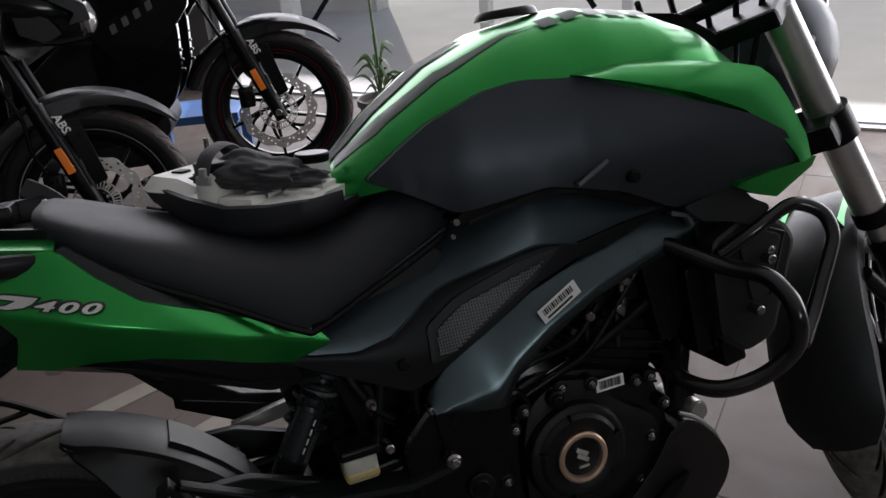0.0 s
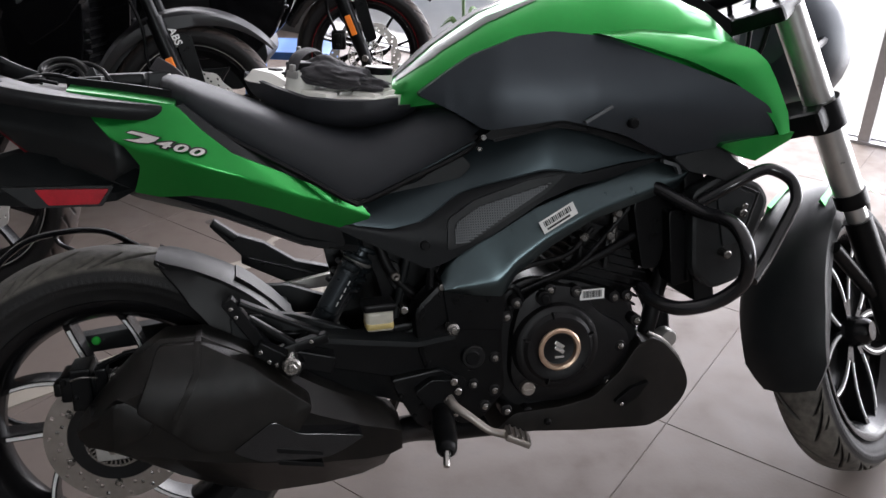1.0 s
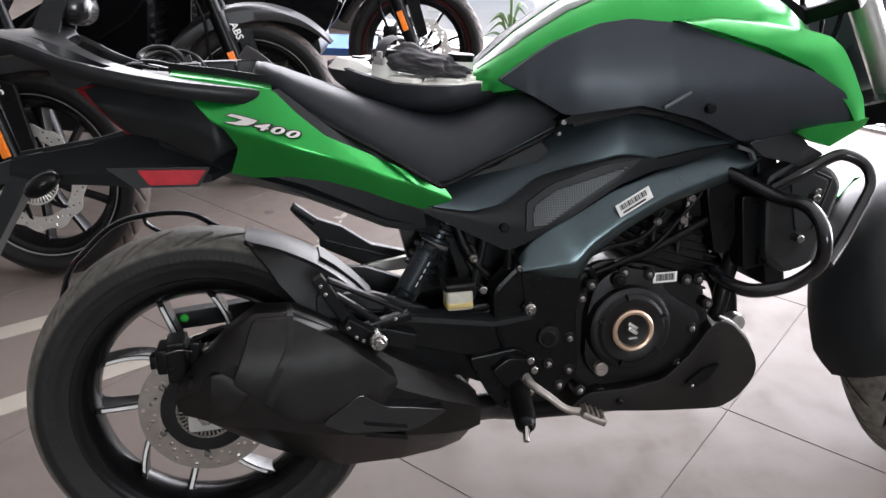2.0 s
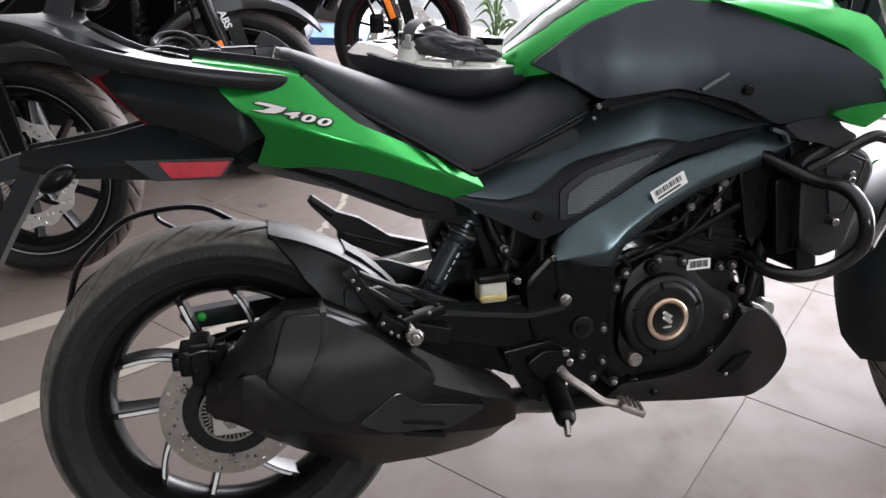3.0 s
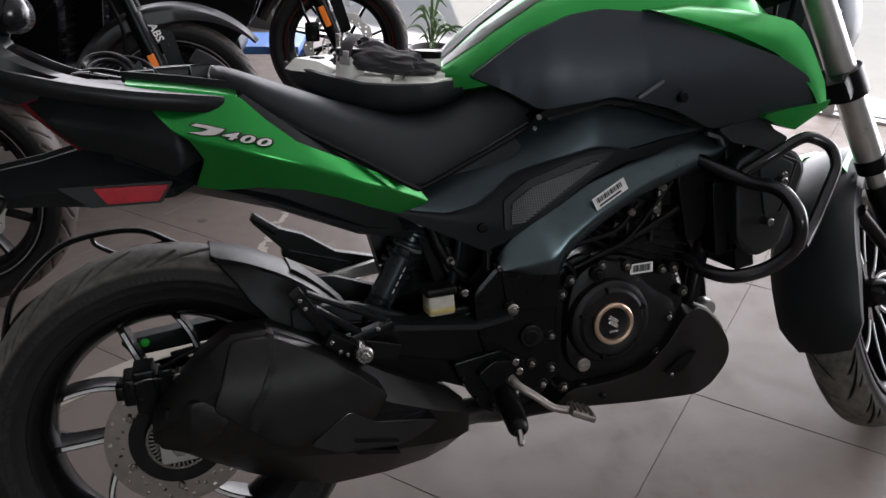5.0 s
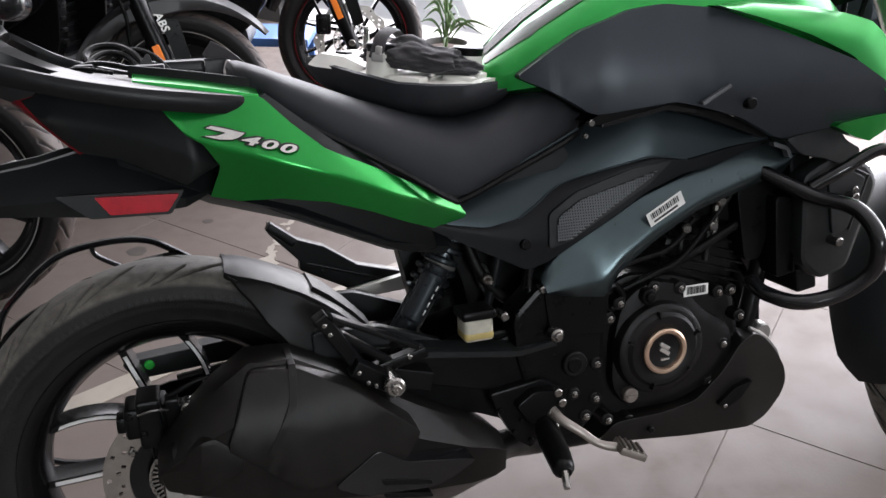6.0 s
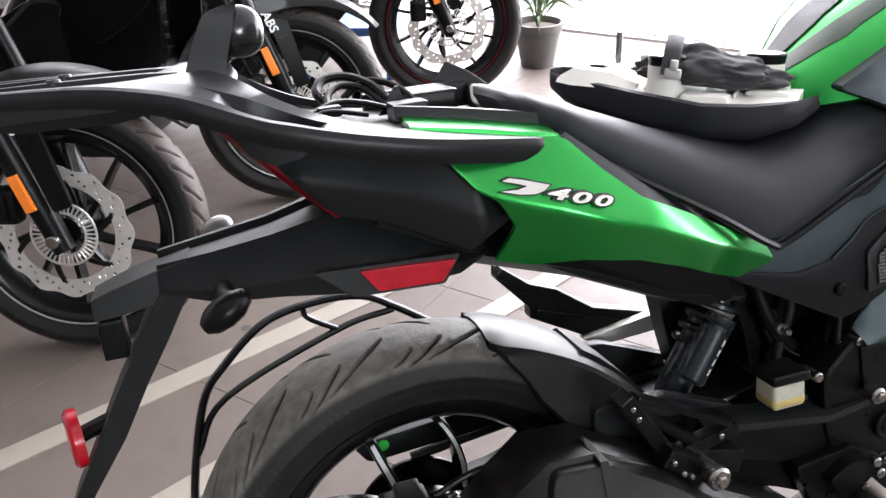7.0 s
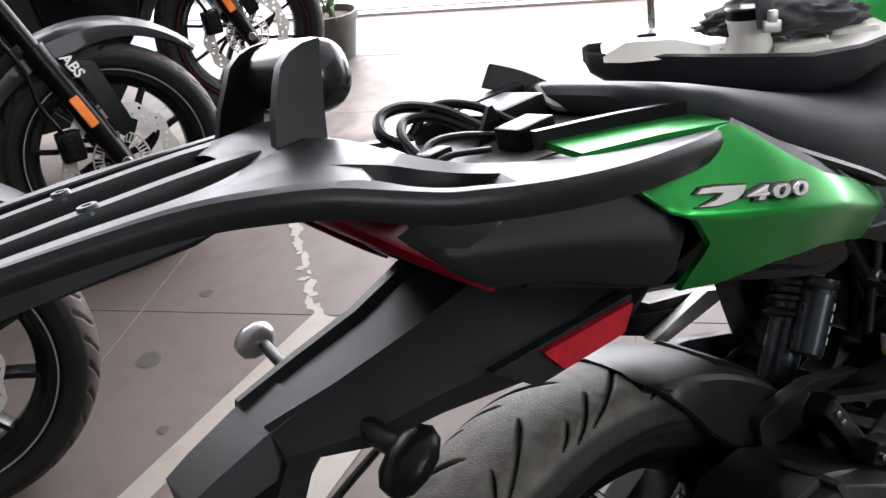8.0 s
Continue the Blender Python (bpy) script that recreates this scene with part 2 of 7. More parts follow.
def prism(outline, y0, y1, bev=0.003, seg=2, inset=0.0, puff=0.0):
    """The outline (x, z) drawn from y0 (inner) to y1 (outer), edges bevelled, the outer face raised by puff towards its middle."""
    bm = bmesh.new()
    vs = [bm.verts.new((x, y0, z)) for x, z in outline]
    f = bm.faces.new(vs)
    r = bmesh.ops.extrude_face_region(bm, geom=[f])
    top = [v for v in r["geom"] if isinstance(v, bmesh.types.BMVert)]
    for v in top:
        v.co.y = y1
    bmesh.ops.recalc_face_normals(bm, faces=bm.faces)
    if bev:
        bevel(bm, bev, seg)
    if inset:
        bmesh.ops.recalc_face_normals(bm, faces=bm.faces)
        side = 1 if y1 > y0 else -1
        big = max((f for f in bm.faces if f.normal.y * side > 0.9), key=lambda f: f.calc_area())
        for k in range(2):
            bmesh.ops.inset_region(bm, faces=[big], thickness=inset, depth=puff * (0.65, 0.35)[k], use_even_offset=True)
    return bm


def dense(bm, length, rounds=3):
    bmesh.ops.triangulate(bm, faces=bm.faces)
    for _ in range(rounds):
        long = [e for e in bm.edges if e.calc_length() > length]
        if not long:
            break
        bmesh.ops.subdivide_edges(bm, edges=long, cuts=1)
        bmesh.ops.triangulate(bm, faces=[f for f in bm.faces if len(f.verts) > 3])
    return bm


def warp(bm, fn):
    for v in bm.verts:
        v.co = fn(v.co.copy())
    return bm


def mirrored(bm):
    for v in bm.verts:
        v.co.y = -v.co.y
    bmesh.ops.reverse_faces(bm, faces=bm.faces)
    return bm


def curved(pts, n=6, closed=False):
    """A smooth line through points."""
    P = [Vector(p) for p in pts]
    out, k = [], len(P)
    for i in range(k if closed else k - 1):
        p0 = P[i - 1] if (closed or i > 0) else P[i] * 2 - P[i + 1]
        p1, p2 = P[i], P[(i + 1) % k]
        p3 = P[(i + 2) % k] if (closed or i + 2 < k) else p2 * 2 - p1
        for j in range(n):
            t = j / n
            out.append(0.5 * ((2 * p1) + (p2 - p0) * t + (2 * p0 - 5 * p1 + 4 * p2 - p3) * t * t + (3 * p1 - p0 - 3 * p2 + p3) * t ** 3))
    if not closed:
        out.append(P[-1])
    return out


def tube(pts, radius, sides=10, smooth_n=6, closed=False, flat=1.0, straight=False):
    line = [Vector(p) for p in pts] if straight else curved(pts, smooth_n, closed)
    radii = radius if isinstance(radius, (list, tuple)) else None
    bm = bmesh.new()
    rings, up, k = [], None, len(line)
    for i, p in enumerate(line):
        a = line[i - 1] if (i > 0 or closed) else p
        b = line[(i + 1) % k] if (i + 1 < k or closed) else p
        d = (b - a).normalized()
        if up is None:
            up = d.orthogonal().normalized()
            if abs(d.y) < 0.9:
                up = (Vector((0, 1, 0)) - d * d.y).normalized()
        up = (up - d * up.dot(d)).normalized()
        side = d.cross(up)
        r = radius
        if radii:
            s = i / (k - 1) * (len(radii) - 1)
            j = min(int(s), len(radii) - 2)
            r = radii[j] + (radii[j + 1] - radii[j]) * (s - j)
        rings.append([bm.verts.new(p + (up * math.cos(2 * math.pi * q / sides) * flat + side * math.sin(2 * math.pi * q / sides)) * r) for q in range(sides)])
    for i in range(k if closed else k - 1):
        A, B = rings[i], rings[(i + 1) % k]
        for q in range(sides):
            bm.faces.new((A[q], A[(q + 1) % sides], B[(q + 1) % sides], B[q]))
    if not closed:
        bm.faces.new(rings[0][::-1])
        bm.faces.new(rings[-1])
    return bm


def lathe(profile, n=48, closed=False, axis='Y', start=0.0, sweep=360.0):
    """Turns (radius, along) points round the axis."""
    bm = bmesh.new()
    full = sweep >= 360
    steps = n if full else n + 1
    rings = []
    for i in range(steps):
        a = radians(start + sweep * i / n)
        c, s = math.cos(a), math.sin(a)
        if axis == 'Y':
            rings.append([bm.verts.new((r * c, y, r * s)) for r, y in profile])
        else:
            rings.append([bm.verts.new((r * c, r * s, y)) for r, y in profile])
    k = len(profile)
    for i in range(n):
        A, B = rings[i], rings[(i + 1) % steps]
        for j in range(k if closed else k - 1):
            q = [A[j], A[(j + 1) % k], B[(j + 1) % k], B[j]]
            bm.faces.new(q)
    bmesh.ops.remove_doubles(bm, verts=bm.verts, dist=1e-6)
    return bm


def skin(rows, closed=True, caps=True):
    """A surface through rows of points, all of one length."""
    bm = bmesh.new()
    R = [[bm.verts.new(p) for p in row] for row in rows]
    k = len(R[0])
    for A, B in zip(R, R[1:]):
        for j in range(k if closed else k - 1):
            bm.faces.new((A[j], A[(j + 1) % k], B[(j + 1) % k], B[j]))
    if caps and closed:
        bm.faces.new(R[0][::-1])
        bm.faces.new(R[-1])
    return bm


def box(x0, x1, y0, y1, z0, z1, bev=0.003, seg=2):
    bm = bmesh.new()
    bmesh.ops.create_cube(bm, size=1)
    for v in bm.verts:
        v.co = Vector(((x0 + x1) / 2 + v.co.x * (x1 - x0), (y0 + y1) / 2 + v.co.y * (y1 - y0), (z0 + z1) / 2 + v.co.z * (z1 - z0)))
    return bevel(bm, bev, seg)


def disc(x, y, z, r, depth, bev=0.002, n=20, axis='Y'):
    """A short round boss that faces -y, its outer face at y."""
    return moved(lathe([(0.0, 0), (r - bev, 0), (r, bev), (r, depth), (0.0, depth)], n, axis=axis), (x, y, z))


def moved(bm, d):
    bmesh.ops.translate(bm, verts=bm.verts, vec=Vector(d))
    return bm


def turned(bm, m):
    bmesh.ops.transform(bm, matrix=m, verts=bm.verts)
    return bm


def joined(*bms):
    out = bmesh.new()
    for b in bms:
        me = bpy.data.meshes.new("t")
        b.to_mesh(me)
        b.free()
        out.from_mesh(me)
        bpy.data.meshes.remove(me)
    return out


def lerp(x, xs, ys):
    return float(np.interp(x, xs, ys))


def text_mesh(body, size, depth=0.001, shear=0.0, bold=0.0):
    cu = bpy.data.curves.new("letters", 'FONT')
    cu.body, cu.size, cu.extrude, cu.shear, cu.offset = body, size, depth, shear, bold
    cu.resolution_u = 3
    ob = bpy.data.objects.new("letters", cu)
    scene.collection.objects.link(ob)
    dg = bpy.context.evaluated_depsgraph_get()
    me = bpy.data.meshes.new_from_object(ob.evaluated_get(dg))
    bpy.data.objects.remove(ob)
    bm = bmesh.new()
    bm.from_mesh(me)
    bpy.data.meshes.remove(me)
    # stand the letters up: x along +x, y to +z, front to -y
    return turned(bm, Matrix.Rotation(radians(90), 4, 'X'))


# ---------------------------------------------------------------- the showroom
def slab(name, u0, u1, v0, v1, z0, z1, material, label, kind="structure", bev=0.0):
    bm = box(v0, v1, u0, u1, z0, z1, bev)
    ob = part(name, bm, material, smooth=False)
    ob.matrix_basis = place_uv(0, 0)
    return tagged(ob, label, name.split("_")[0], kind=kind)


floor = slab("floor", BACK - 0.2, FRONT + 0.1, LEFT - 0.2, RIGHT + 0.2, -0.12, -0.0018, GROUT, "beige vitrified tile floor with thin dark joints")
slab("ceiling", BACK - 0.2, FRONT + 0.2, LEFT - 0.2, RIGHT + 0.2, HIGH, HIGH + 0.15, CEIL, "plain white painted showroom ceiling")
slab("wall_back", BACK - 0.2, BACK, LEFT, RIGHT, -0.006, HIGH, BACKWALL, "plain grey painted wall")
slab("wall_left", BACK - 0.2, FRONT - 0.1, LEFT - 0.2, LEFT, -0.006, HIGH, WALL, "plain white painted side wall")
slab("wall_right", BACK - 0.2, FRONT - 0.1, RIGHT, RIGHT + 0.2, -0.006, 2.3, BACKWALL, "plain grey painted side wall")
# the opening left in this wall is unseen, made for the side lamp
slab("wall_right_upper", BACK - 0.2, FRONT - 0.1, RIGHT, RIGHT + 0.2, 3.1, HIGH, BACKWALL, "plain grey painted wall over the added unseen opening")
slab("wall_right_rear", BACK - 0.2, -4.9, RIGHT, RIGHT + 0.2, 2.3, 3.1, BACKWALL, "plain grey painted wall beside the added unseen opening")
slab("wall_right_fore", -2.5, FRONT - 0.1, RIGHT, RIGHT + 0.2, 2.3, 3.1, BACKWALL, "plain grey painted wall beside the added unseen opening")
slab("wall_front", FRONT - 0.1, FRONT + 0.1, LEFT, EDGE, -0.006, 1.15, DARKWALL, "low dark grey painted wall below the glass front")
slab("lintel", FRONT - 0.1, FRONT + 0.1, LEFT, RIGHT, 3.0, HIGH, WALL, "white painted lintel over the glass front")

# the glass front: sill rails on the floor and upright frames
window = thing("window_1", "glazed shop front in slim aluminium frames with daylight outside", "window")
window["kind"] = "structure"
window.matrix_basis = place_uv(FRONT, 0)
part("sill_rail", joined(box(EDGE, RIGHT, -0.05, -0.03, -0.004, 0.014, 0.003), box(EDGE, RIGHT, 0.03, 0.05, -0.004, 0.014, 0.003), box(EDGE, RIGHT, -0.03, 0.03, -0.004, 0.006, 0)), ALUM, window, smooth=False)
part("head_rail", box(EDGE, RIGHT, -0.05, 0.05, 2.93, 3.0, 0.003), ALUM, window, smooth=False)
mull = part("mullion", box(-0.025, 0.025, -0.045, 0.045, 0.014, 2.93, 0.003), ALUM, window, smooth=False)
for k, v in enumerate((EDGE + 0.03, 0.55, 2.1, 3.6)):
    if k:
        again("mullion", mull, window, pose(v, 0, 0))
mull.matrix_basis = pose(EDGE + 0.03, 0, 0)

# outside: pale sunlit paving; the plain pale distance is a slab that glows
slab("pavement", FRONT + 0.1, FRONT + 14, -16, 16, -0.14, -0.02, OUTSIDE, "pale sunlit paving outside the shop front")
# unseen tall wall, added to keep the sun off part of the shop front
slab("wall_outside", FRONT + 2.45, FRONT + 2.65, -14.0, -3.2, -0.02, 7.0, OUTSIDE, "pale unseen outdoor wall, added to block the sun")
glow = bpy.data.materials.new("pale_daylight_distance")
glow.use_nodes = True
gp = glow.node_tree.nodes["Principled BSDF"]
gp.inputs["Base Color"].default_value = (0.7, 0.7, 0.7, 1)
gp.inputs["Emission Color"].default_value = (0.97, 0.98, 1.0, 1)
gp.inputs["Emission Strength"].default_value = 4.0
slab("backdrop", FRONT + 14, FRONT + 14.3, -24, 24, -0.14, 5.0, glow, "plain glowing backdrop for the bright hazy daylight in the distance")


# ---------------------------------------------------------------- wheels
def tread_tyre(R, half, r_bead, grooves, n=1300, k=104, depth=0.006):
    """A tyre round y: R outer radius, half its half-width. grooves: (count, phase, lateral start, lateral end, slant, bend, width)."""
    s = np.linspace(-1, 1, k + 1)
    a = np.abs(s)
    y = half * np.sin(s * math.pi / 2 * 0.98)
    r = R - (R - r_bead) * (1 - np.sqrt(1 - np.minimum(a, 0.999) ** 2.1))
    y = np.where(a > 0.86, np.sign(s) * half * np.interp(a, [0.86, 0.95, 1.0], [0.976, 0.9, 0.74]), y)
    # thin moulded lines round each sidewall
    y = y + np.sign(s) * (0.0012 * np.exp(-((a - 0.885) / 0.008) ** 2) + 0.0010 * np.exp(-((a - 0.80) / 0.007) ** 2) + 0.0012 * np.exp(-((a - 0.955) / 0.007) ** 2))
    ang = np.arange(n) * 360.0 / n
    A, S = np.meshgrid(ang, s, indexing="ij")
    cut = np.zeros_like(A)
    for cnt, ph, s0, s1, slant, bend, width in grooves:
        q = np.clip((S - s0) / (s1 - s0), 0, 1)
        inside = (S - s0) * (S - s1) <= 0
        step = 360.0 / cnt
        mid = ph + slant * q + bend * q * q
        slope = np.abs(slant + 2 * bend * q) * math.pi / 180 * R / (abs(s1 - s0) * half * 1.4)
        d = np.abs((A - mid + step / 2) % step - step / 2) * math.pi / 180 * R / np.sqrt(1 + slope ** 2)
        w = width * np.minimum(1.0, 5 * np.minimum(q, 1 - q) + 0.1)
        cut = np.maximum(cut, np.where(inside, np.clip((w - d) / 0.0016 + 0.5, 0, 1), 0))
    rad = r[None, :] - cut * depth
    # fine moulded ribs between two of the lines, and raised marks in two stretches of the sidewall
    ribs = 0.0005 * (np.sin(np.radians(A) * 160) > 0) * ((np.abs(S) > 0.815) & (np.abs(S) < 0.87))
    marks = 0.0008 * (np.sin(np.radians(A) * 90) > -0.2) * (np.sin(np.radians(A) * 37) > -0.5) * ((A % 150) < 48) * ((np.abs(S) > 0.90) & (np.abs(S) < 0.94))
    side = y[None, :] + np.sign(S) * (ribs + marks)
    X = np.stack([rad * np.cos(np.radians(A)), side, rad * np.sin(np.radians(A))], -1).reshape(-1, 3)
    i, j = np.meshgrid(np.arange(n), np.arange(k + 1), indexing="ij")
    i2, j2 = (i + 1) % n, (j + 1) % (k + 1)
    faces = np.stack([i * (k + 1) + j, i * (k + 1) + j2, i2 * (k + 1) + j2, i2 * (k + 1) + j], -1).reshape(-1, 4)
    me = bpy.data.meshes.new("t")
    me.from_pydata(X.tolist(), [], faces.tolist())
    # dust is left off the grooves, which puts their shade into the colour
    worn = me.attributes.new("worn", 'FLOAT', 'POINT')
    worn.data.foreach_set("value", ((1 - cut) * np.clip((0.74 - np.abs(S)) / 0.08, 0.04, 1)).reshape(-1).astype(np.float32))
    bm = bmesh.new()
    bm.from_mesh(me)
    bpy.data.meshes.remove(me)
    return bm


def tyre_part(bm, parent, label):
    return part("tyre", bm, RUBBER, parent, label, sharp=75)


REAR_GROOVES = [(15, 0, -0.05, -0.62, 9, 7, 0.0026), (15, 11, -0.24, -0.67, 6, 4, 0.0023), (15, 19, -0.40, -0.62, 3, 2, 0.0020),
                (15, 12, 0.05, 0.62, 9, 7, 0.0026), (15, 23, 0.24, 0.67, 6, 4, 0.0023), (15, 7, 0.40, 0.62, 3, 2, 0.0020)]
FRONT_GROOVES = [(15, 0, -0.05, -0.60, -13, -6, 0.0026), (15, 11, -0.25, -0.66, -7, -4, 0.0023), (15, 18, -0.40, -0.64, -4, -2, 0.0020),
                 (15, 13, 0.05, 0.60, -13, -6, 0.0026), (15, 24, 0.25, 0.66, -7, -4, 0.0023), (15, 6, 0.40, 0.64, -4, -2, 0.0020)]


def rim_ring(r_flange, half):
    return lathe([(r_flange, -half), (r_flange + 0.002, -half + 0.003), (r_flange - 0.010, -half + 0.008), (r_flange - 0.022, -half + 0.022), (r_flange - 0.030, 0),
                  (r_flange - 0.022, half - 0.022), (r_flange - 0.010, half - 0.008), (r_flange + 0.002, half - 0.003), (r_flange, half),
                  (r_flange - 0.010, half - 0.001), (r_flange - 0.020, half - 0.010), (r_flange - 0.030, half - 0.024), (r_flange - 0.040, 0.012), (r_flange - 0.040, -0.012),
                  (r_flange - 0.030, -half + 0.024), (r_flange - 0.020, -half + 0.010), (r_flange - 0.010, -half + 0.001)], 96, closed=True)


def spoke_mesh(r0, a0, r1, a1, w0, w1, d0, d1, bend=0.0):
    """A bar from (r0, a0) to (r1, a1), in degrees round y, with a ridge."""
    rows = []
    for i in range(9):
        t = i / 8
        r, a = r0 + (r1 - r0) * t, radians(a0 + (a1 - a0) * t + bend * math.sin(math.pi * t))
        w, d = w0 + (w1 - w0) * t, d0 + (d1 - d0) * t
        rad, tan = Vector((math.cos(a), 0, math.sin(a))), Vector((-math.sin(a), 0, math.cos(a)))
        c = rad * r
        rows.append([c + tan * (-w) + Vector((0, -d, 0)), c + tan * w + Vector((0, -d, 0)), c + tan * (w * 1.25) + Vector((0, -d * 0.4, 0)),
                     c + tan * w + Vector((0, d, 0)), c + tan * (-w) + Vector((0, d, 0)), c + tan * (-w * 1.25) + Vector((0, -d * 0.4, 0))])
    return skin(rows)


def spoke_face(r0, a0, r1, a1, w0, w1, d0, d1, bend=0.0, share=0.5):
    """The machined strip on a spoke's outer side."""
    rows = []
    for i in range(9):
        t = 0.22 + 0.70 * i / 8
        r, a = r0 + (r1 - r0) * t, radians(a0 + (a1 - a0) * t + bend * math.sin(math.pi * t))
        w, d = (w0 + (w1 - w0) * t) * share, d0 + (d1 - d0) * t
        rad, tan = Vector((math.cos(a), 0, math.sin(a))), Vector((-math.sin(a), 0, math.cos(a)))
        c = rad * r
        rows.append([c + tan * (-w) + Vector((0, -d - 0.0022, 0)), c + tan * w + Vector((0, -d - 0.0022, 0)), c + tan * w + Vector((0, -d + 0.001, 0)), c + tan * (-w) + Vector((0, -d + 0.001, 0))])
    return skin(rows)


def brake_disc_mesh(r_out, r_in, t, holes=18, wave=0.0, n=108):
    """A flat ring with rows of drilled holes cut right through."""
    bm = bmesh.new()
    k = 6
    rows = []
    for i in range(n):
        a = 2 * math.pi * i / n
        ro = r_out * (1 + wave * math.cos(12 * a))
        rows.append([(a, r_in + (ro - r_in) * j / k) for j in range(k + 1)])
    step = n // holes
    hole = lambda i, j: (i % step == 0 and j == 1) or (i % step == step // 3 and j == 2) or (i % step == 2 * step // 3 and j == 4)
    for y, flip in ((-t / 2, False), (t / 2, True)):
        V_ = [[bm.verts.new((r * math.cos(a), y, r * math.sin(a))) for a, r in row] for row in rows]
        for i in range(n):
            for j in range(k):
                if hole(i, j):
                    continue
                q = [V_[i][j], V_[i][j + 1], V_[(i + 1) % n][j + 1], V_[(i + 1) % n][j]]
                bm.faces.new(q[::-1] if flip else q)
        if flip:
            top = V_
        else:
            low = V_
    for i in range(n):
        i2 = (i + 1) % n
        bm.faces.new((low[i][k], top[i][k], top[i2][k], low[i2][k]))
        bm.faces.new((low[i][0], low[i2][0], top[i2][0], top[i][0]))
        for j in range(k):
            if hole(i, j):
                ring_l = [low[i][j], low[i][j + 1], low[i2][j + 1], low[i2][j]]
                ring_t = [top[i][j], top[i][j + 1], top[i2][j + 1], top[i2][j]]
                for q in range(4):
                    bm.faces.new((ring_l[q], ring_l[(q + 1) % 4], ring_t[(q + 1) % 4], ring_t[q]))
    return bm


def abs_ring_mesh(r0, r1, n=40, t=0.002):
    """A toothed sensor ring: two hoops and the bars between them."""
    bms = [lathe([(r1, -t), (r1, t), (r1 - 0.004, t), (r1 - 0.004, -t)], 60, closed=True), lathe([(r0 + 0.004, -t), (r0 + 0.004, t), (r0, t), (r0, -t)], 60, closed=True)]
    for i in range(n):
        a = 360 * i / n
        bms.append(turned(box(r0 + 0.002, r1 - 0.002, -t, t, -0.0016, 0.0016, 0), Matrix.Rotation(radians(a), 4, 'Y')))
    return joined(*bms)


# ---------------------------------------------------------------- the green motorcycle
bike = thing("motorcycle", "green and matte black motorcycle with rear seat removed, on side stand", "motorcycle", m=BIKE)


def P(name, bm, material, parent=None, label="", **kw):
    return part(name, bm, material, parent or bike, label, **kw)


def both(name, make, material, label="", parent=None, **kw):
    """A part for the right side and its mirror image for the left."""
    a = P(name, make(), material, parent, label, **kw)
    b = P(name, mirrored(make()), material, parent, label, **kw)
    return a, b


# rear wheel
rw = new("rear_wheel")
rw.parent = bike
rw.matrix_basis = pose(0, 0, 0.306)
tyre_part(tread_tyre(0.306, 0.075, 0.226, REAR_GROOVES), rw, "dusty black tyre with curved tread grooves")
P("rim", rim_ring(0.229, 0.058), RIM, rw)
P("hub", lathe([(0.0, -0.055), (0.03, -0.055), (0.036, -0.05), (0.055, -0.03), (0.07, -0.022), (0.07, 0.022), (0.055, 0.03), (0.04, 0.05), (0.0, 0.05)], 40), RIM, rw)
sa = (0.066, 14, 0.196, 12.5, 0.0062, 0.0055, 0.016, 0.024, 0)
sb = (0.066, -46, 0.196, -12.5, 0.0062, 0.0055, 0.016, 0.024, 0)
spokes = []
for i in range(5):
    rot = pose(0, 0, 0, 0, -(97.5 + 72 * i), 0)
    for j, s in enumerate((sa, sb)):
        if i == 0:
            o = P("spoke", spoke_mesh(*s), RIM, rw, m=rot)
            f = P("machined_face", spoke_face(*s), MACHINED, rw, "bright machined spoke face", m=rot)
            spokes.append((o, f))
        else:
            again("spoke", spokes[j][0], rw, rot)
            again("machined_face", spokes[j][1], rw, rot)
P("brake_disc", moved(brake_disc_mesh(0.115, 0.079, 0.0045, 18), (0, -0.075, 0)), STEEL, rw, "drilled steel brake disc")
P("disc_carrier", lathe([(0.078, -0.078), (0.078, -0.068), (0.03, -0.062), (0.03, -0.072)], 60, closed=True), RIM, rw)
P("sensor_ring", moved(abs_ring_mesh(0.034, 0.052), (0, -0.083, 0)), BOLT, rw, "toothed bright sensor ring")
for i in range(6):
    a = radians(25 + 60 * i)
    P("bolt", disc(0.084 * math.cos(a), -0.084, 0.084 * math.sin(a), 0.006, 0.01, n=10), BOLT, rw)
P("axle_nut", lathe([(0.0, -0.125), (0.011, -0.125), (0.013, -0.12), (0.013, -0.06), (0.0, -0.06)], 6), BOLT, rw)
P("chain_sprocket", moved(lathe([(0.09, 0.06), (0.09, 0.066), (0.03, 0.066), (0.03, 0.06)], 44, closed=True), (0, 0, 0)), BLACK, rw)
P("paint_dot", disc(-0.038, 0.051, 0.126, 0.008, 0.006, n=16), DOT, rw, "small green paint dot")

# rear caliper
cal = P("rear_caliper", joined(box(-0.070, -0.012, -0.112, -0.05, 0.388, 0.432, 0.006), box(-0.052, -0.02, -0.122, -0.06, 0.376, 0.446, 0.004), box(-0.006, 0.028, -0.104, -0.08, 0.392, 0.428, 0.004),
                               box(-0.082, -0.066, -0.10, -0.07, 0.395, 0.418, 0.004), box(-0.040, 0.012, -0.108, -0.085, 0.350, 0.384, 0.005), box(-0.014, 0.004, -0.118, -0.09, 0.398, 0.442, 0.003)), BLACK, label="black rear brake caliper with a bright pin")
P("pin", disc(0.016, -0.122, 0.424, 0.010, 0.03, n=14), BOLT, cal)
P("pin", disc(-0.045, -0.126, 0.4, 0.005, 0.03, n=10), BLACK, cal)
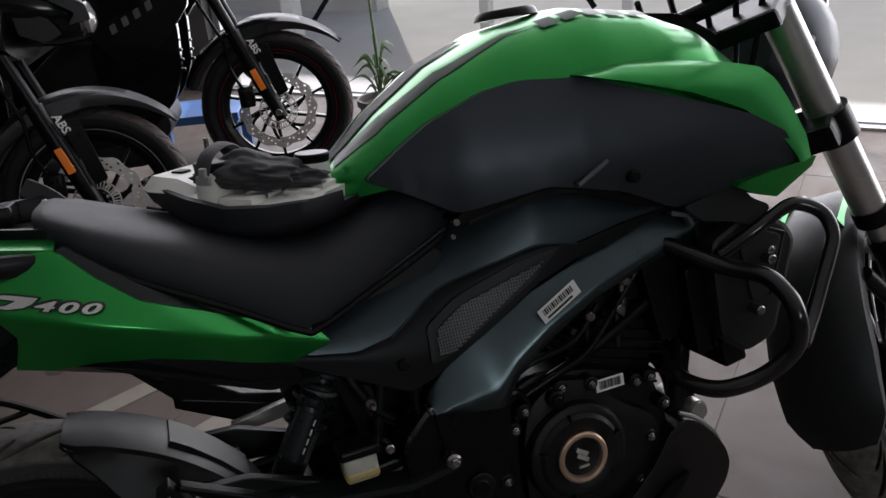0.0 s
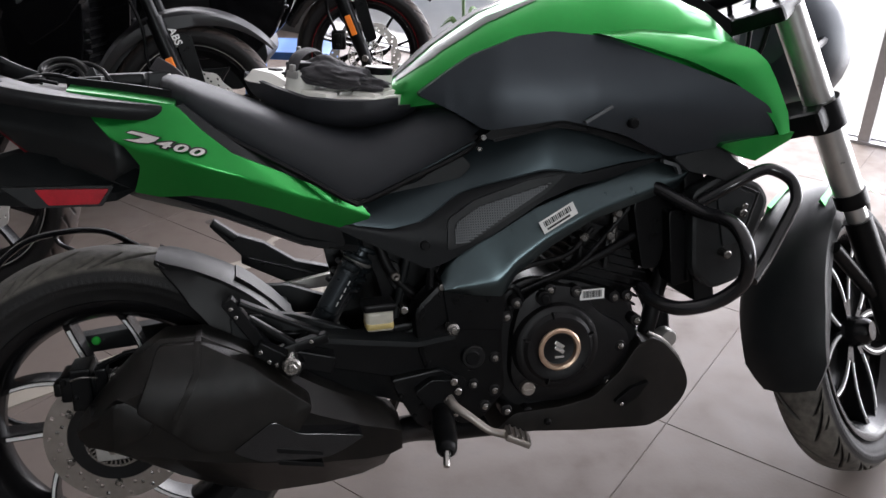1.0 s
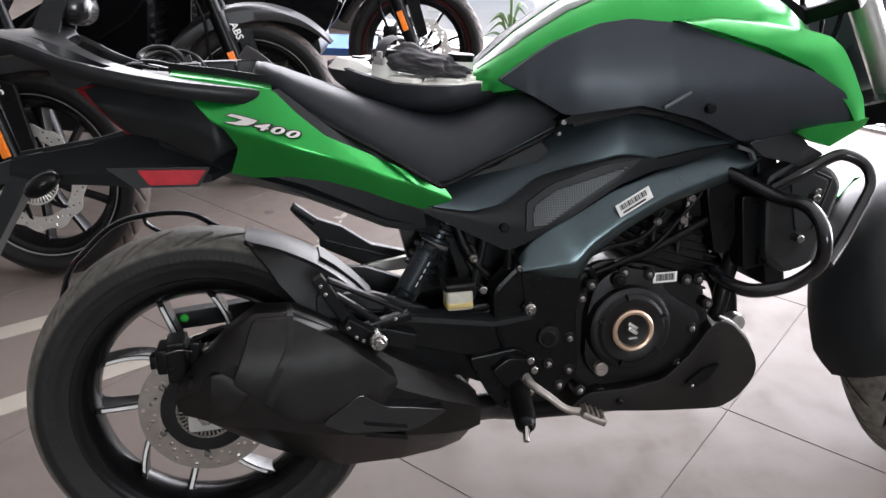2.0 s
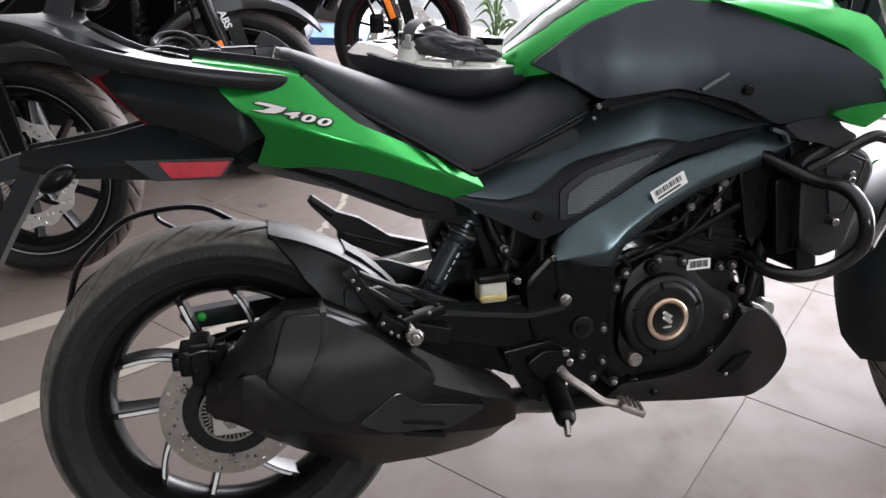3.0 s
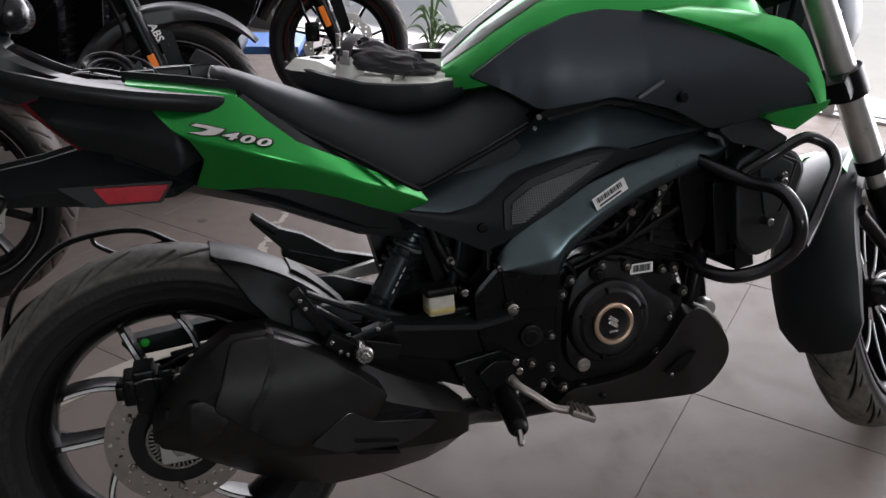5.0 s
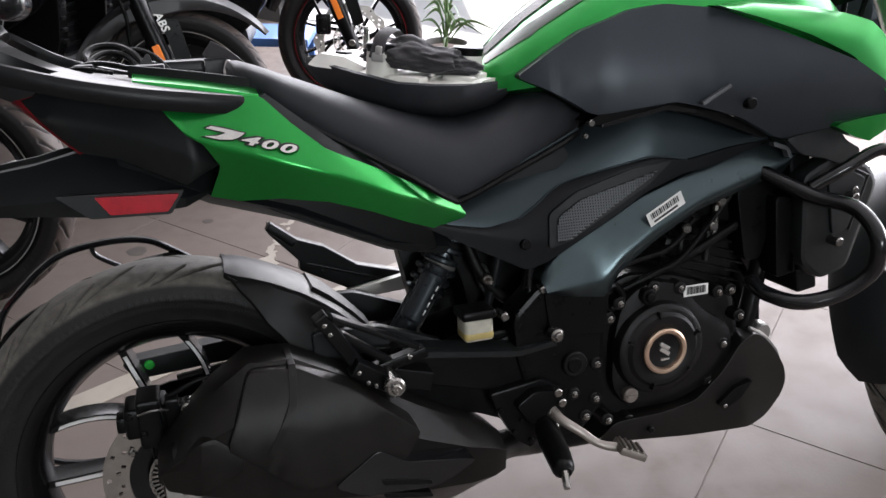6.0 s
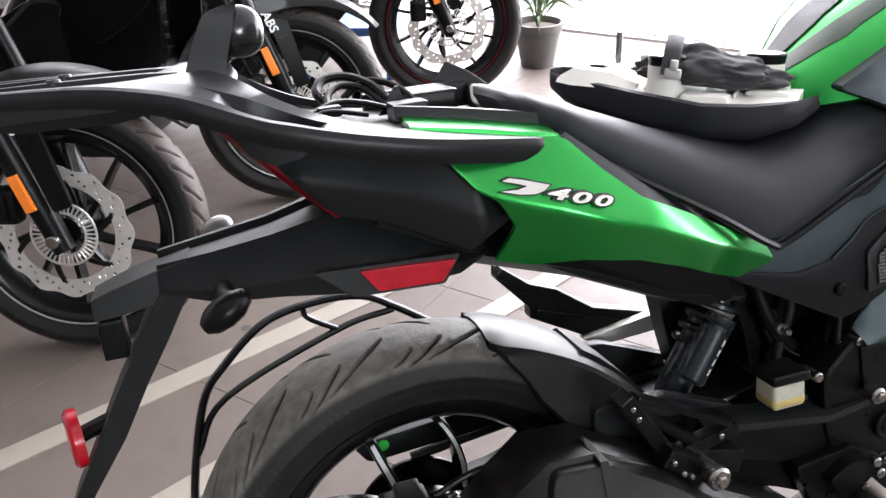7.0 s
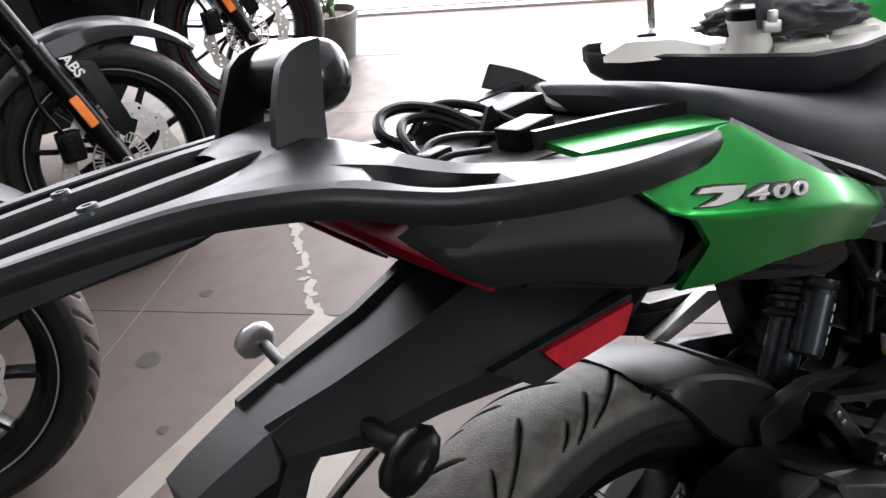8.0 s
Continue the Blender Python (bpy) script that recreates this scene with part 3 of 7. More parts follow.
P("pin", disc(-0.062, -0.118, 0.424, 0.005, 0.02, n=10), BLACK, cal)
P("pad_spring", tube([(-0.05, -0.124, 0.43), (-0.03, -0.13, 0.436), (-0.01, -0.122, 0.43)], 0.002, 6), BOLT, cal)
P("brake_hose", tube([(-0.01, -0.1, 0.44), (0.05, -0.1, 0.46), (0.15, -0.09, 0.45), (0.3, -0.09, 0.47)], 0.004, 8), BLACK)

# swingarm
SW = [(0.56, 0.435), (0.50, 0.46), (0.30, 0.425), (0.12, 0.35), (-0.03, 0.335), (-0.035, 0.275), (0.06, 0.27), (0.25, 0.315), (0.42, 0.355), (0.56, 0.375)]
both("swingarm", lambda: prism(rounded(SW, 0.02), -0.062, -0.10, 0.008), BLACK)
P("swingarm_bridge", box(0.30, 0.40, -0.10, 0.10, 0.36, 0.43, 0.01), BLACK)
both("axle_block", lambda: prism(rounded([(-0.03, 0.28), (0.035, 0.28), (0.045, 0.30), (0.03, 0.33), (-0.03, 0.33)], 0.006), -0.09, -0.112, 0.003), GREYALLOY)
P("drive_chain", joined(tube([(0.0, 0.07, 0.395), (0.3, 0.07, 0.43), (0.58, 0.07, 0.45)], 0.007, 6), tube([(0.0, 0.07, 0.217), (0.3, 0.07, 0.3), (0.58, 0.07, 0.36)], 0.007, 6)), BLACK)
P("chain_guard", prism(rounded([(-0.08, 0.44), (0.1, 0.455), (0.3, 0.475), (0.3, 0.445), (0.1, 0.42), (-0.06, 0.41)], 0.01), 0.055, 0.09, 0.003), PLASTIC)

# hugger: mudguard close over the rear tyre
def hugger():
    """A flat-topped arch with straight sides that meet the top in a crisp edge."""
    rows = []
    o = Vector((0, 0, 0.306))
    for i in range(30):
        t = i / 29
        a = radians(73 - 51 * t)
        rad = Vector((math.cos(a), 0, math.sin(a)))
        R = lerp(t, [0, 0.3, 0.6, 1], [0.309, 0.317, 0.329, 0.347])
        low = lerp(t, [0, 0.04, 0.10, 0.32, 0.58, 1], [0.304, 0.299, 0.288, 0.256, 0.242, 0.236])
        yc = lerp(t, [0, 0.06, 1], [0.052, 0.066, 0.074])
        yl = lerp(t, [0, 0.06, 0.5, 1], [0.056, 0.078, 0.090, 0.094])
        half = [o + rad * low + Vector((0, -yl, 0)), o + rad * ((low + R) / 2 - 0.004) + Vector((0, -(yl + yc) / 2 - 0.002, 0)), o + rad * (R - 0.012) + Vector((0, -yc - 0.003, 0)), o + rad * (R - 0.007) + Vector((0, -yc + 0.002, 0)), o + rad * (R - 0.001) + Vector((0, -yc * 0.5, 0))]
        row = half + [o + rad * R] + [Vector((p.x, -p.y, p.z)) for p in half[::-1]]
        rows.append(row + [p - rad * 0.004 + Vector((0, 0.003 if p.y < 0 else -0.003, 0)) for p in row[::-1]])
    return skin(rows)


P("rear_hugger", hugger(), HUGGER, label="black plastic tyre hugger", sharp=22)
P("hugger_rib", bevel(skin([[(math.cos(radians(a)) * (r + 0.001), y, 0.306 + math.sin(radians(a)) * (r + 0.001)) for r, y in ((R_, -0.046), (R_ + 0.006, -0.040), (R_ + 0.006, 0.040), (R_, 0.046))] for a, R_ in ((49, 0.320), (44, 0.324), (36, 0.330), (28, 0.338))]), 0.002, 2), HUGGER, label="raised rib on the hugger")
both("hugger_arm", lambda: prism(rounded([(0.20, 0.50), (0.30, 0.495), (0.40, 0.455), (0.40, 0.43), (0.30, 0.44), (0.2, 0.46)], 0.01), -0.08, -0.098, 0.004), PLASTIC)

# silencer
SIL = [(-0.028, 0.392, 0.370, 0.346, 0.93), (0.0, 0.425, 0.358, 0.326, 0.98), (0.05, 0.474, 0.340, 0.272, 1.0), (0.10, 0.508, 0.327, 0.242, 1.0), (0.16, 0.505, 0.312, 0.214, 1.0), (0.235, 0.462, 0.297, 0.188, 0.98), (0.33, 0.398, 0.278, 0.185, 0.93), (0.40, 0.358, 0.270, 0.191, 0.90), (0.440, 0.338, 0.268, 0.201, 0.86), (0.462, 0.318, 0.268, 0.224, 0.80)]


def sil_row(x, zt, zm, zb, s):
    """A seven-cornered section that turns in under the bike."""
    return [(x, y * s, z) for y, z in ((-0.10, zt - 0.012), (-0.195, zt), (-0.238, zt - 0.3 * (zt - zm)), (-0.230, zm), (-0.13, zb + 0.004), (-0.06, zb), (-0.06, zm))]


sil = P("silencer", bevel(skin([sil_row(*s) for s in SIL]), 0.012, 3, 10), SILENCER, label="stubby black angular silencer")
SHIELD = [(0.098, 0.503), (0.16, 0.500), (0.235, 0.462), (0.318, 0.392), (0.29, 0.35), (0.25, 0.372), (0.19, 0.333), (0.145, 0.338), (0.11, 0.372), (0.06, 0.415)]
P("heat_shield", warp(dense(prism(rounded(SHIELD, 0.010), -0.19, -0.249, 0.007), 0.04), lambda c: Vector((c.x, c.y + 0.62 * max(0, c.z - 0.445), c.z))), SILENCER, sil, sharp=30)
P("seam_band", warp(dense(prism(rounded([(0.150, 0.505), (0.160, 0.505), (0.155, 0.46), (0.118, 0.395), (0.110, 0.40), (0.146, 0.465)], 0.002), -0.19, -0.2505, 0.0015), 0.03), lambda c: Vector((c.x, c.y + 0.62 * max(0, c.z - 0.445), c.z))), SILENCER, sil)
END = [(-0.026, 0.385), (0.03, 0.430), (0.048, 0.432), (0.086, 0.398), (0.075, 0.375), (0.02, 0.352), (-0.02, 0.362)]
P("end_cap", warp(dense(prism(rounded(END, 0.005), -0.17, -0.240, 0.006), 0.03), lambda c: Vector((c.x, c.y + 0.5 * max(0, 0.03 - c.x) * 0.6, c.z))), SILENCER, sil, "angular black end cap")
P("outlet", tube([(-0.005, -0.20, 0.395), (0.04, -0.20, 0.40), (0.09, -0.19, 0.40)], 0.022, 14), BLACK, sil)
TRIM = [(0.190, 0.334), (0.255, 0.378), (0.292, 0.352), (0.34, 0.345), (0.395, 0.335), (0.36, 0.315), (0.331, 0.305), (0.233, 0.312)]
P("silencer_trim", prism(rounded(TRIM, 0.01), -0.21, -0.252, 0.008), GLOSS, sil)
for dz in (0, -0.02):
    P("vent_slot", prism(rounded([(0.255, 0.333 + dz), (0.325, 0.318 + dz), (0.327, 0.311 + dz), (0.258, 0.325 + dz)], 0.003), -0.235, -0.2535, 0.001), BLACK, sil)
P("header_pipe", tube([(0.44, -0.16, 0.285), (0.50, -0.10, 0.26), (0.6, -0.04, 0.22), (0.85, -0.02, 0.21), (0.98, -0.03, 0.27), (1.0, -0.03, 0.40), (0.95, -0.03, 0.50)], 0.024, 12), BLACK)

# pillion footrest hanger and its bolt
HANG = [(0.300, 0.452), (0.320, 0.470), (0.348, 0.465), (0.503, 0.439), (0.556, 0.447), (0.60, 0.450), (0.585, 0.40), (0.54, 0.370), (0.45, 0.375), (0.345, 0.405), (0.300, 0.420)]
P("footrest_hanger", prism(rounded(HANG, 0.004, 2), -0.095, -0.128, 0.005), BLACK, label="black cast footrest hanger")
P("hanger_top", bevel(skin([[(x, y0, z - 0.010), (x, y1, z - 0.012), (x, y1, z - 0.003), (x, (y0 + y1) / 2, z), (x, y0, z)] for x, y0, y1, z in ((0.325, -0.10, -0.142, 0.468), (0.42, -0.10, -0.146, 0.454), (0.503, -0.10, -0.146, 0.441), (0.570, -0.10, -0.140, 0.446))]), 0.002, 2), PLASTIC)
P("hanger_web", prism(rounded([(0.345, 0.452), (0.50, 0.425), (0.53, 0.405), (0.43, 0.400), (0.36, 0.420)], 0.003, 2), -0.10, -0.122, 0.002), ENGINE)


def bar(a, b, w, y0, y1, bev=0.0025):
    """A flat bar from a to b (x, z), w wide."""
    a, b = Vector(a), Vector(b)
    d = (b - a).normalized() * w / 2
    n = Vector((-d.y, d.x))
    return prism([tuple(a - d + n), tuple(b + d + n), tuple(b + d - n), tuple(a - d - n)], y0, y1, bev)


for a, b_, w, y0, y1 in (((0.206, 0.542), (0.262, 0.452), 0.020, -0.155, -0.182), ((0.222, 0.543), (0.335, 0.484), 0.008, -0.155, -0.176), ((0.262, 0.452), (0.345, 0.470), 0.016, -0.15, -0.170),
                         ((0.235, 0.512), (0.300, 0.462), 0.012, -0.152, -0.168), ((0.250, 0.470), (0.296, 0.440), 0.024, -0.17, -0.200), ((0.296, 0.440), (0.345, 0.425), 0.030, -0.13, -0.165)):
    P("hanger_bar", bar(a, b_, w, y0, y1), BLACK)
P("hanger_plate", prism(rounded([(0.27, 0.470), (0.50, 0.440), (0.545, 0.345), (0.546, 0.307), (0.520, 0.272), (0.498, 0.306), (0.442, 0.332), (0.391, 0.339), (0.30, 0.36)], 0.010), -0.098, -0.112, 0.003), BLACK, label="black plate behind the silencer")
P("peg_plate", prism(rounded([(0.455, 0.375), (0.463, 0.349), (0.485, 0.307), (0.498, 0.287), (0.521, 0.270), (0.545, 0.300), (0.578, 0.312), (0.585, 0.36), (0.54, 0.385)], 0.004, 2), -0.12, -0.146, 0.003), BLACK)
P("peg_plate", prism(rounded([(0.50, 0.345), (0.515, 0.36), (0.56, 0.33), (0.545, 0.31)], 0.003, 2), -0.146, -0.158, 0.002), BLACK)
for x, z in ((0.47, 0.345), (0.492, 0.305), (0.505, 0.322), (0.52, 0.285)):
    P("bolt", disc(x, -0.151, z, 0.0045, 0.01, 0.001, n=8), BLACK)
b = P("silencer_bolt", joined(disc(0.29, -0.226, 0.45, 0.0145, 0.012, 0.003), disc(0.29, -0.231, 0.45, 0.008, 0.01, 0.002, 6), disc(0.29, -0.216, 0.45, 0.012, 0.05)), BOLT, label="large bright silencer mounting bolt")
for x, z, y in ((0.206, 0.540, -0.187), (0.213, 0.526, -0.187), (0.245, 0.472, -0.206), (0.257, 0.455, -0.206), (0.268, 0.448, -0.205), (0.325, 0.470, -0.176)):
    P("bolt", disc(x, y, z, 0.0036, 0.012, 0.001, n=8), BOLT)
# far side hanger with its folded footrest and the bare frame bar
P("footrest_hanger", prism([(0.175, 0.613), (0.192, 0.601), (0.210, 0.584), (0.266, 0.562), (0.323, 0.521), (0.431, 0.490), (0.390, 0.470), (0.312, 0.474), (0.221, 0.524), (0.222, 0.540), (0.173, 0.595)], 0.178, 0.152, 0.003), BLACK)
P("folded_peg", bar((0.180, 0.604), (0.210, 0.580), 0.016, 0.165, 0.142), BLACK)
P("hanger_rib", bar((0.235, 0.535), (0.36, 0.492), 0.006, 0.155, 0.147), BLACK)
P("frame_bar", prism([(0.296, 0.481), (0.419, 0.499), (0.448, 0.487), (0.446, 0.472), (0.323, 0.465)], 0.150, 0.132, 0.002), FRAMEBAR, label="bare pale metal frame bar")

# dark inner boxes behind the shock
P("battery_box", prism(rounded([(0.425, 0.61), (0.60, 0.66), (0.62, 0.50), (0.56, 0.44), (0.47, 0.45), (0.455, 0.52)], 0.012), -0.035, 0.075, 0.006), BLACK, label="black battery box between the frame spars")
P("inner_guard", prism(rounded([(0.36, 0.62), (0.45, 0.61), (0.48, 0.46), (0.40, 0.44), (0.385, 0.50)], 0.012), 0.045, 0.085, 0.004), PLASTIC, label="black inner splash guard")

# rear shock
ax0, ax1 = Vector((0.350, -0.010, 0.435)), Vector((0.468, -0.010, 0.625))
axd = (ax1 - ax0)
q = Vector((0, 0, 1)).rotation_difference(axd).to_matrix().to_4x4()
coil = [ax0 + axd * (0.35 + 0.5 * t / 60) + (q @ Vector((0.028 * math.cos(t * 0.62), 0.028 * math.sin(t * 0.62), 0))) for t in range(61)]
shock = P("rear_shock", turned(lathe([(0.0, 0), (0.020, 0), (0.023, 0.01), (0.023, 0.105), (0.025, 0.115), (0.025, 0.132), (0.021, 0.138), (0.019, 0.15), (0.019, 0.2), (0.0, 0.2)], 28, axis='Z'), Matrix.Translation(ax0) @ q), SHOCK, label="dark rear shock absorber")
P("spring", tube(coil, 0.006, 8, straight=True), SHOCK, shock)
P("spring_seat", turned(lathe([(0.0, 0.138), (0.027, 0.138), (0.029, 0.141), (0.029, 0.149), (0.027, 0.152), (0.0, 0.152)], 28, axis='Z'), Matrix.Translation(ax0) @ q), GREYALLOY, shock)
P("gas_reservoir", turned(lathe([(0.0, 0.0), (0.017, 0.0), (0.0195, 0.005), (0.0195, 0.078), (0.018, 0.083), (0.020, 0.086), (0.020, 0.096), (0.0, 0.098)], 24, axis='Z'), Matrix.Translation((0.362, -0.048, 0.478)) @ q), SHOCK, shock)
for k in range(4):
    P("printed_mark", turned(box(-0.001, 0.001, -0.0225, -0.0208, 0.018 + 0.014 * k, 0.027 + 0.014 * k, 0), Matrix.Translation((0.362, -0.048, 0.478)) @ q @ pose(0, 0, 0, 0, 0, 20) @ Matrix.Translation((0, 0.002, 0))), PAPER, shock)

# brake fluid reservoir
res = P("fluid_reservoir", box(0.418, 0.464, -0.148, -0.108, 0.464, 0.500, 0.007, 3), FLUID, label="yellowed brake fluid reservoir with a black cap")
P("fluid_band", box(0.4176, 0.4644, -0.1484, -0.1076, 0.4655, 0.482, 0.0068, 3), YELLOWED, res, "yellow fluid level")
P("cap", box(0.414, 0.468, -0.152, -0.104, 0.499, 0.513, 0.005, 3), BLACK, res)
P("bolt", disc(0.482, -0.150, 0.497, 0.007, 0.03, n=12), BOLT, res)
P("hose", tube([(0.45, -0.1, 0.46), (0.48, -0.1, 0.44), (0.52, -0.1, 0.46), (0.54, -0.1, 0.56)], 0.005, 8), BLACK, res)
P("rear_master_cylinder", joined(box(0.515, 0.545, -0.125, -0.095, 0.45, 0.5, 0.005), disc(0.53, -0.13, 0.47, 0.012, 0.03)), BLACK)
P("brake_switch_rod", tube([(0.535, -0.115, 0.50), (0.538, -0.115, 0.56), (0.54, -0.115, 0.60)], 0.0045, 8), ENGINE)
P("rubber_boot", tube([(0.530, -0.118, 0.47), (0.534, -0.117, 0.50), (0.536, -0.116, 0.525)], [0.011, 0.008, 0.006], 12), BLACK)
P("brake_hose", tube([(0.555, -0.112, 0.455), (0.562, -0.105, 0.50), (0.545, -0.085, 0.56), (0.50, -0.075, 0.60), (0.46, -0.07, 0.62)], 0.006, 8), BLACK)
P("wiring_loom", tube([(0.455, -0.055, 0.60), (0.475, -0.06, 0.545), (0.51, -0.06, 0.50), (0.555, -0.055, 0.475)], 0.009, 10), ENGINE)
P("breather_hose", tube([(0.50, -0.05, 0.63), (0.505, -0.065, 0.57), (0.49, -0.06, 0.50), (0.475, -0.06, 0.44)], 0.007, 10), PLASTIC)
P("linkage_bolt", joined(disc(0.482, -0.080, 0.536, 0.008, 0.03, n=14), disc(0.482, -0.093, 0.536, 0.005, 0.008, n=6)), STEEL, label="dull steel linkage bolt")
P("linkage_plate", prism(rounded([(0.465, 0.56), (0.49, 0.556), (0.505, 0.50), (0.495, 0.485), (0.475, 0.52)], 0.008), -0.045, -0.055, 0.003), ENGINE)

def along(pts, n):
    """n + 1 points at even steps along a line."""
    P_ = [Vector(p) for p in pts]
    d = [0.0]
    for a, b_ in zip(P_, P_[1:]):
        d.append(d[-1] + (b_ - a).length)
    return [tuple(np.interp(d[-1] * k / n, d, [p[c] for p in P_]) for c in range(len(pts[0]))) for k in range(n + 1)]


def matched(pts, n):
    """n + 1 points along a line, at even steps from point to point."""
    q = np.linspace(0, len(pts) - 1, n + 1)
    return [tuple(np.interp(v, range(len(pts)), [p[c] for p in pts]) for c in (0, 1)) for v in q]


def sheet(lines, depth_at, thick, n=36, sub=4, by=None):
    """A panel through lengthwise lines of (x, z), laid out by depth_at(x, z, k), with an inner skin."""
    L_ = [(by or along)(p, n) for p in lines]
    rows = []
    for i in range(n + 1):
        row = []
        for k in range(len(L_) - 1):
            for s in range(sub + (k == len(L_) - 2)):
                t = s / sub
                x, z = (L_[k][i][c] * (1 - t) + L_[k + 1][i][c] * t for c in (0, 1))
                row.append((x, depth_at(x, z, k + t), z))
        rows.append(row + [(x, y + thick, z) for x, y, z in row[::-1]])
    return skin(rows)


# pivot plate, main spar, side cover
PIV = [(0.50, 0.49), (0.548, 0.535), (0.66, 0.505), (0.655, 0.42), (0.66, 0.325), (0.615, 0.275), (0.575, 0.268), (0.53, 0.33), (0.505, 0.42)]
both("pivot_plate", lambda: prism(rounded(PIV, 0.015), -0.08, -0.135, 0.008), BLACK)
SPAR_TOP = [(0.550, 0.540), (0.567, 0.566), (0.60, 0.585), (0.645, 0.606), (0.722, 0.648), (0.84, 0.688), (0.955, 0.724), (0.992, 0.706)]
SPAR_LOW = [(0.552, 0.520), (0.60, 0.508), (0.655, 0.500), (0.68, 0.538), (0.74, 0.580), (0.819, 0.622), (0.90, 0.645), (0.978, 0.668), (1.0, 0.697)]


def spar_y(x, z, k):
    # a soft crease runs along the face: above it the face leans in, below it turns under
    lean, below = lerp(x, [0.55, 0.72, 0.80, 0.95], [0.036, 0.035, 0.028, 0.018]), 0.05
    d = k - 0.28
    return -0.150 + (lean + below) / 2 * (math.sqrt(d * d + 0.004) - 0.063) + (lean - below) / 2 * d + 0.006 * max(0.0, d) ** 2 + lerp(x, [0.70, 0.88], [0.0, 0.012]) * k


both("main_spar", lambda: sheet([SPAR_LOW, SPAR_TOP], spar_y, 0.03, 40, 14), SATIN, "satin charcoal metallic frame spar", sharp=50)
LOW = [(0.55, 0.532), (0.662, 0.512), (0.66, 0.49), (0.655, 0.44), (0.56, 0.45)]
both("frame_gusset", lambda: prism(rounded(LOW, 0.01), -0.085, -0.139, 0.008), BLACK)
def lean_in(c):
    # the cover leans in towards its upper edge
    base = lerp(c.x, [0.35, 0.50, 0.60, 0.645, 0.85, 1.0], [0.64, 0.60, 0.585, 0.60, 0.69, 0.72])
    c.y += lerp(c.x, [0.45, 0.62, 0.74, 0.9], [0.9, 0.7, 0.25, 0.1]) * max(0.0, c.z - base - 0.01) ** 1.4 * (1 if c.y < -0.1 else 0)
    return c


def cover_y(x, z):
    """The face of the side cover, which leans in towards its upper edge."""
    base = lerp(x, [0.35, 0.50, 0.60, 0.645, 0.85, 1.0], [0.64, 0.60, 0.585, 0.60, 0.69, 0.72])
    return -0.128 * lerp(x, [0.35, 0.5, 0.75, 1.0], [0.88, 0.97, 1.03, 1.0]) + lerp(x, [0.45, 0.62, 0.74, 0.9], [0.9, 0.7, 0.25, 0.1]) * max(0.0, z - base - 0.01) ** 1.4


COVER_LOW = [(0.356, 0.652), (0.41, 0.622), (0.462, 0.594), (0.53, 0.558), (0.563, 0.568), (0.645, 0.610), (0.730, 0.660), (0.790, 0.681), (0.850, 0.690), (0.905, 0.706), (0.962, 0.720)]
COVER_MID = [(0.358, 0.657), (0.415, 0.640), (0.47, 0.630), (0.52, 0.638), (0.551, 0.655), (0.600, 0.682), (0.701, 0.705), (0.745, 0.712), (0.800, 0.703), (0.880, 0.716), (0.964, 0.7225)]
COVER_TOP = [(0.366, 0.662), (0.431, 0.674), (0.480, 0.698), (0.530, 0.722), (0.575, 0.742), (0.622, 0.763), (0.690, 0.776), (0.745, 0.784), (0.815, 0.774), (0.890, 0.753), (0.968, 0.725)]
both("side_cover", lambda: sheet([COVER_MID, COVER_TOP], lambda x, z, k: cover_y(x, z) + 0.002 + 0.012 * k ** 2, 0.03, 48, 14, matched), COVERPAINT, "satin charcoal side cover", sharp=50)
both("side_cover_panel", lambda: sheet([COVER_LOW, COVER_MID], lambda x, z, k: cover_y(x, z) - 0.002 + 0.003 * max(0.0, k - 0.9) / 0.1, 0.03, 48, 12, matched), COVERPANEL, "dark textured lower side cover panel", sharp=50)
both("cover_edge", lambda: tube([(x, cover_y(x, z) - 0.0012, z) for x, z in COVER_MID[3:9]], 0.0016, 6), COVERPAINT)
FRAMEV = [(0.562, 0.588), (0.566, 0.640), (0.615, 0.668), (0.705, 0.697), (0.775, 0.705), (0.735, 0.672), (0.60, 0.598)]
both("vent_recess", lambda: warp(dense(prism(rounded(FRAMEV, 0.008), -0.11, -0.1345, 0.003), 0.02, 4), lean_in), PLASTIC)
VENT = [(0.574, 0.597), (0.579, 0.634), (0.621, 0.658), (0.748, 0.692), (0.72, 0.672), (0.592, 0.598)]
both("vent_backing", lambda: warp(dense(prism(rounded(VENT, 0.006), -0.11, -0.1358, 0.001), 0.02, 4), lean_in), BLACK)


def mesh_wires():
    bms = []
    for k in range(40):
        # slanting wires clipped to the vent outline by its upper and lower lines
        x = 0.577 + k * 0.0042
        lo = lerp(x, [0.574, 0.592, 0.72, 0.748], [0.600, 0.600, 0.673, 0.690])
        hi = lerp(x, [0.574, 0.579, 0.621, 0.748], [0.610, 0.634, 0.658, 0.691])
        if hi - lo > 0.004:
            bms.append(box(x - 0.0008, x + 0.0008, -0.1385, -0.1365, lo, hi, 0))
    for k in range(22):
        z = 0.602 + k * 0.0042
        a = lerp(z, [0.600, 0.634, 0.658, 0.692], [0.575, 0.580, 0.622, 0.745])
        b_ = lerp(z, [0.598, 0.672, 0.692], [0.594, 0.718, 0.747])
        if b_ - a > 0.004:
            bms.append(box(a, b_, -0.1385, -0.1368, z - 0.0008, z + 0.0008, 0))
    return warp(dense(joined(*bms), 0.012, 4), lean_in)


P("wire_mesh", mesh_wires(), MESHGREY, label="fine grey wire mesh", smooth=False)
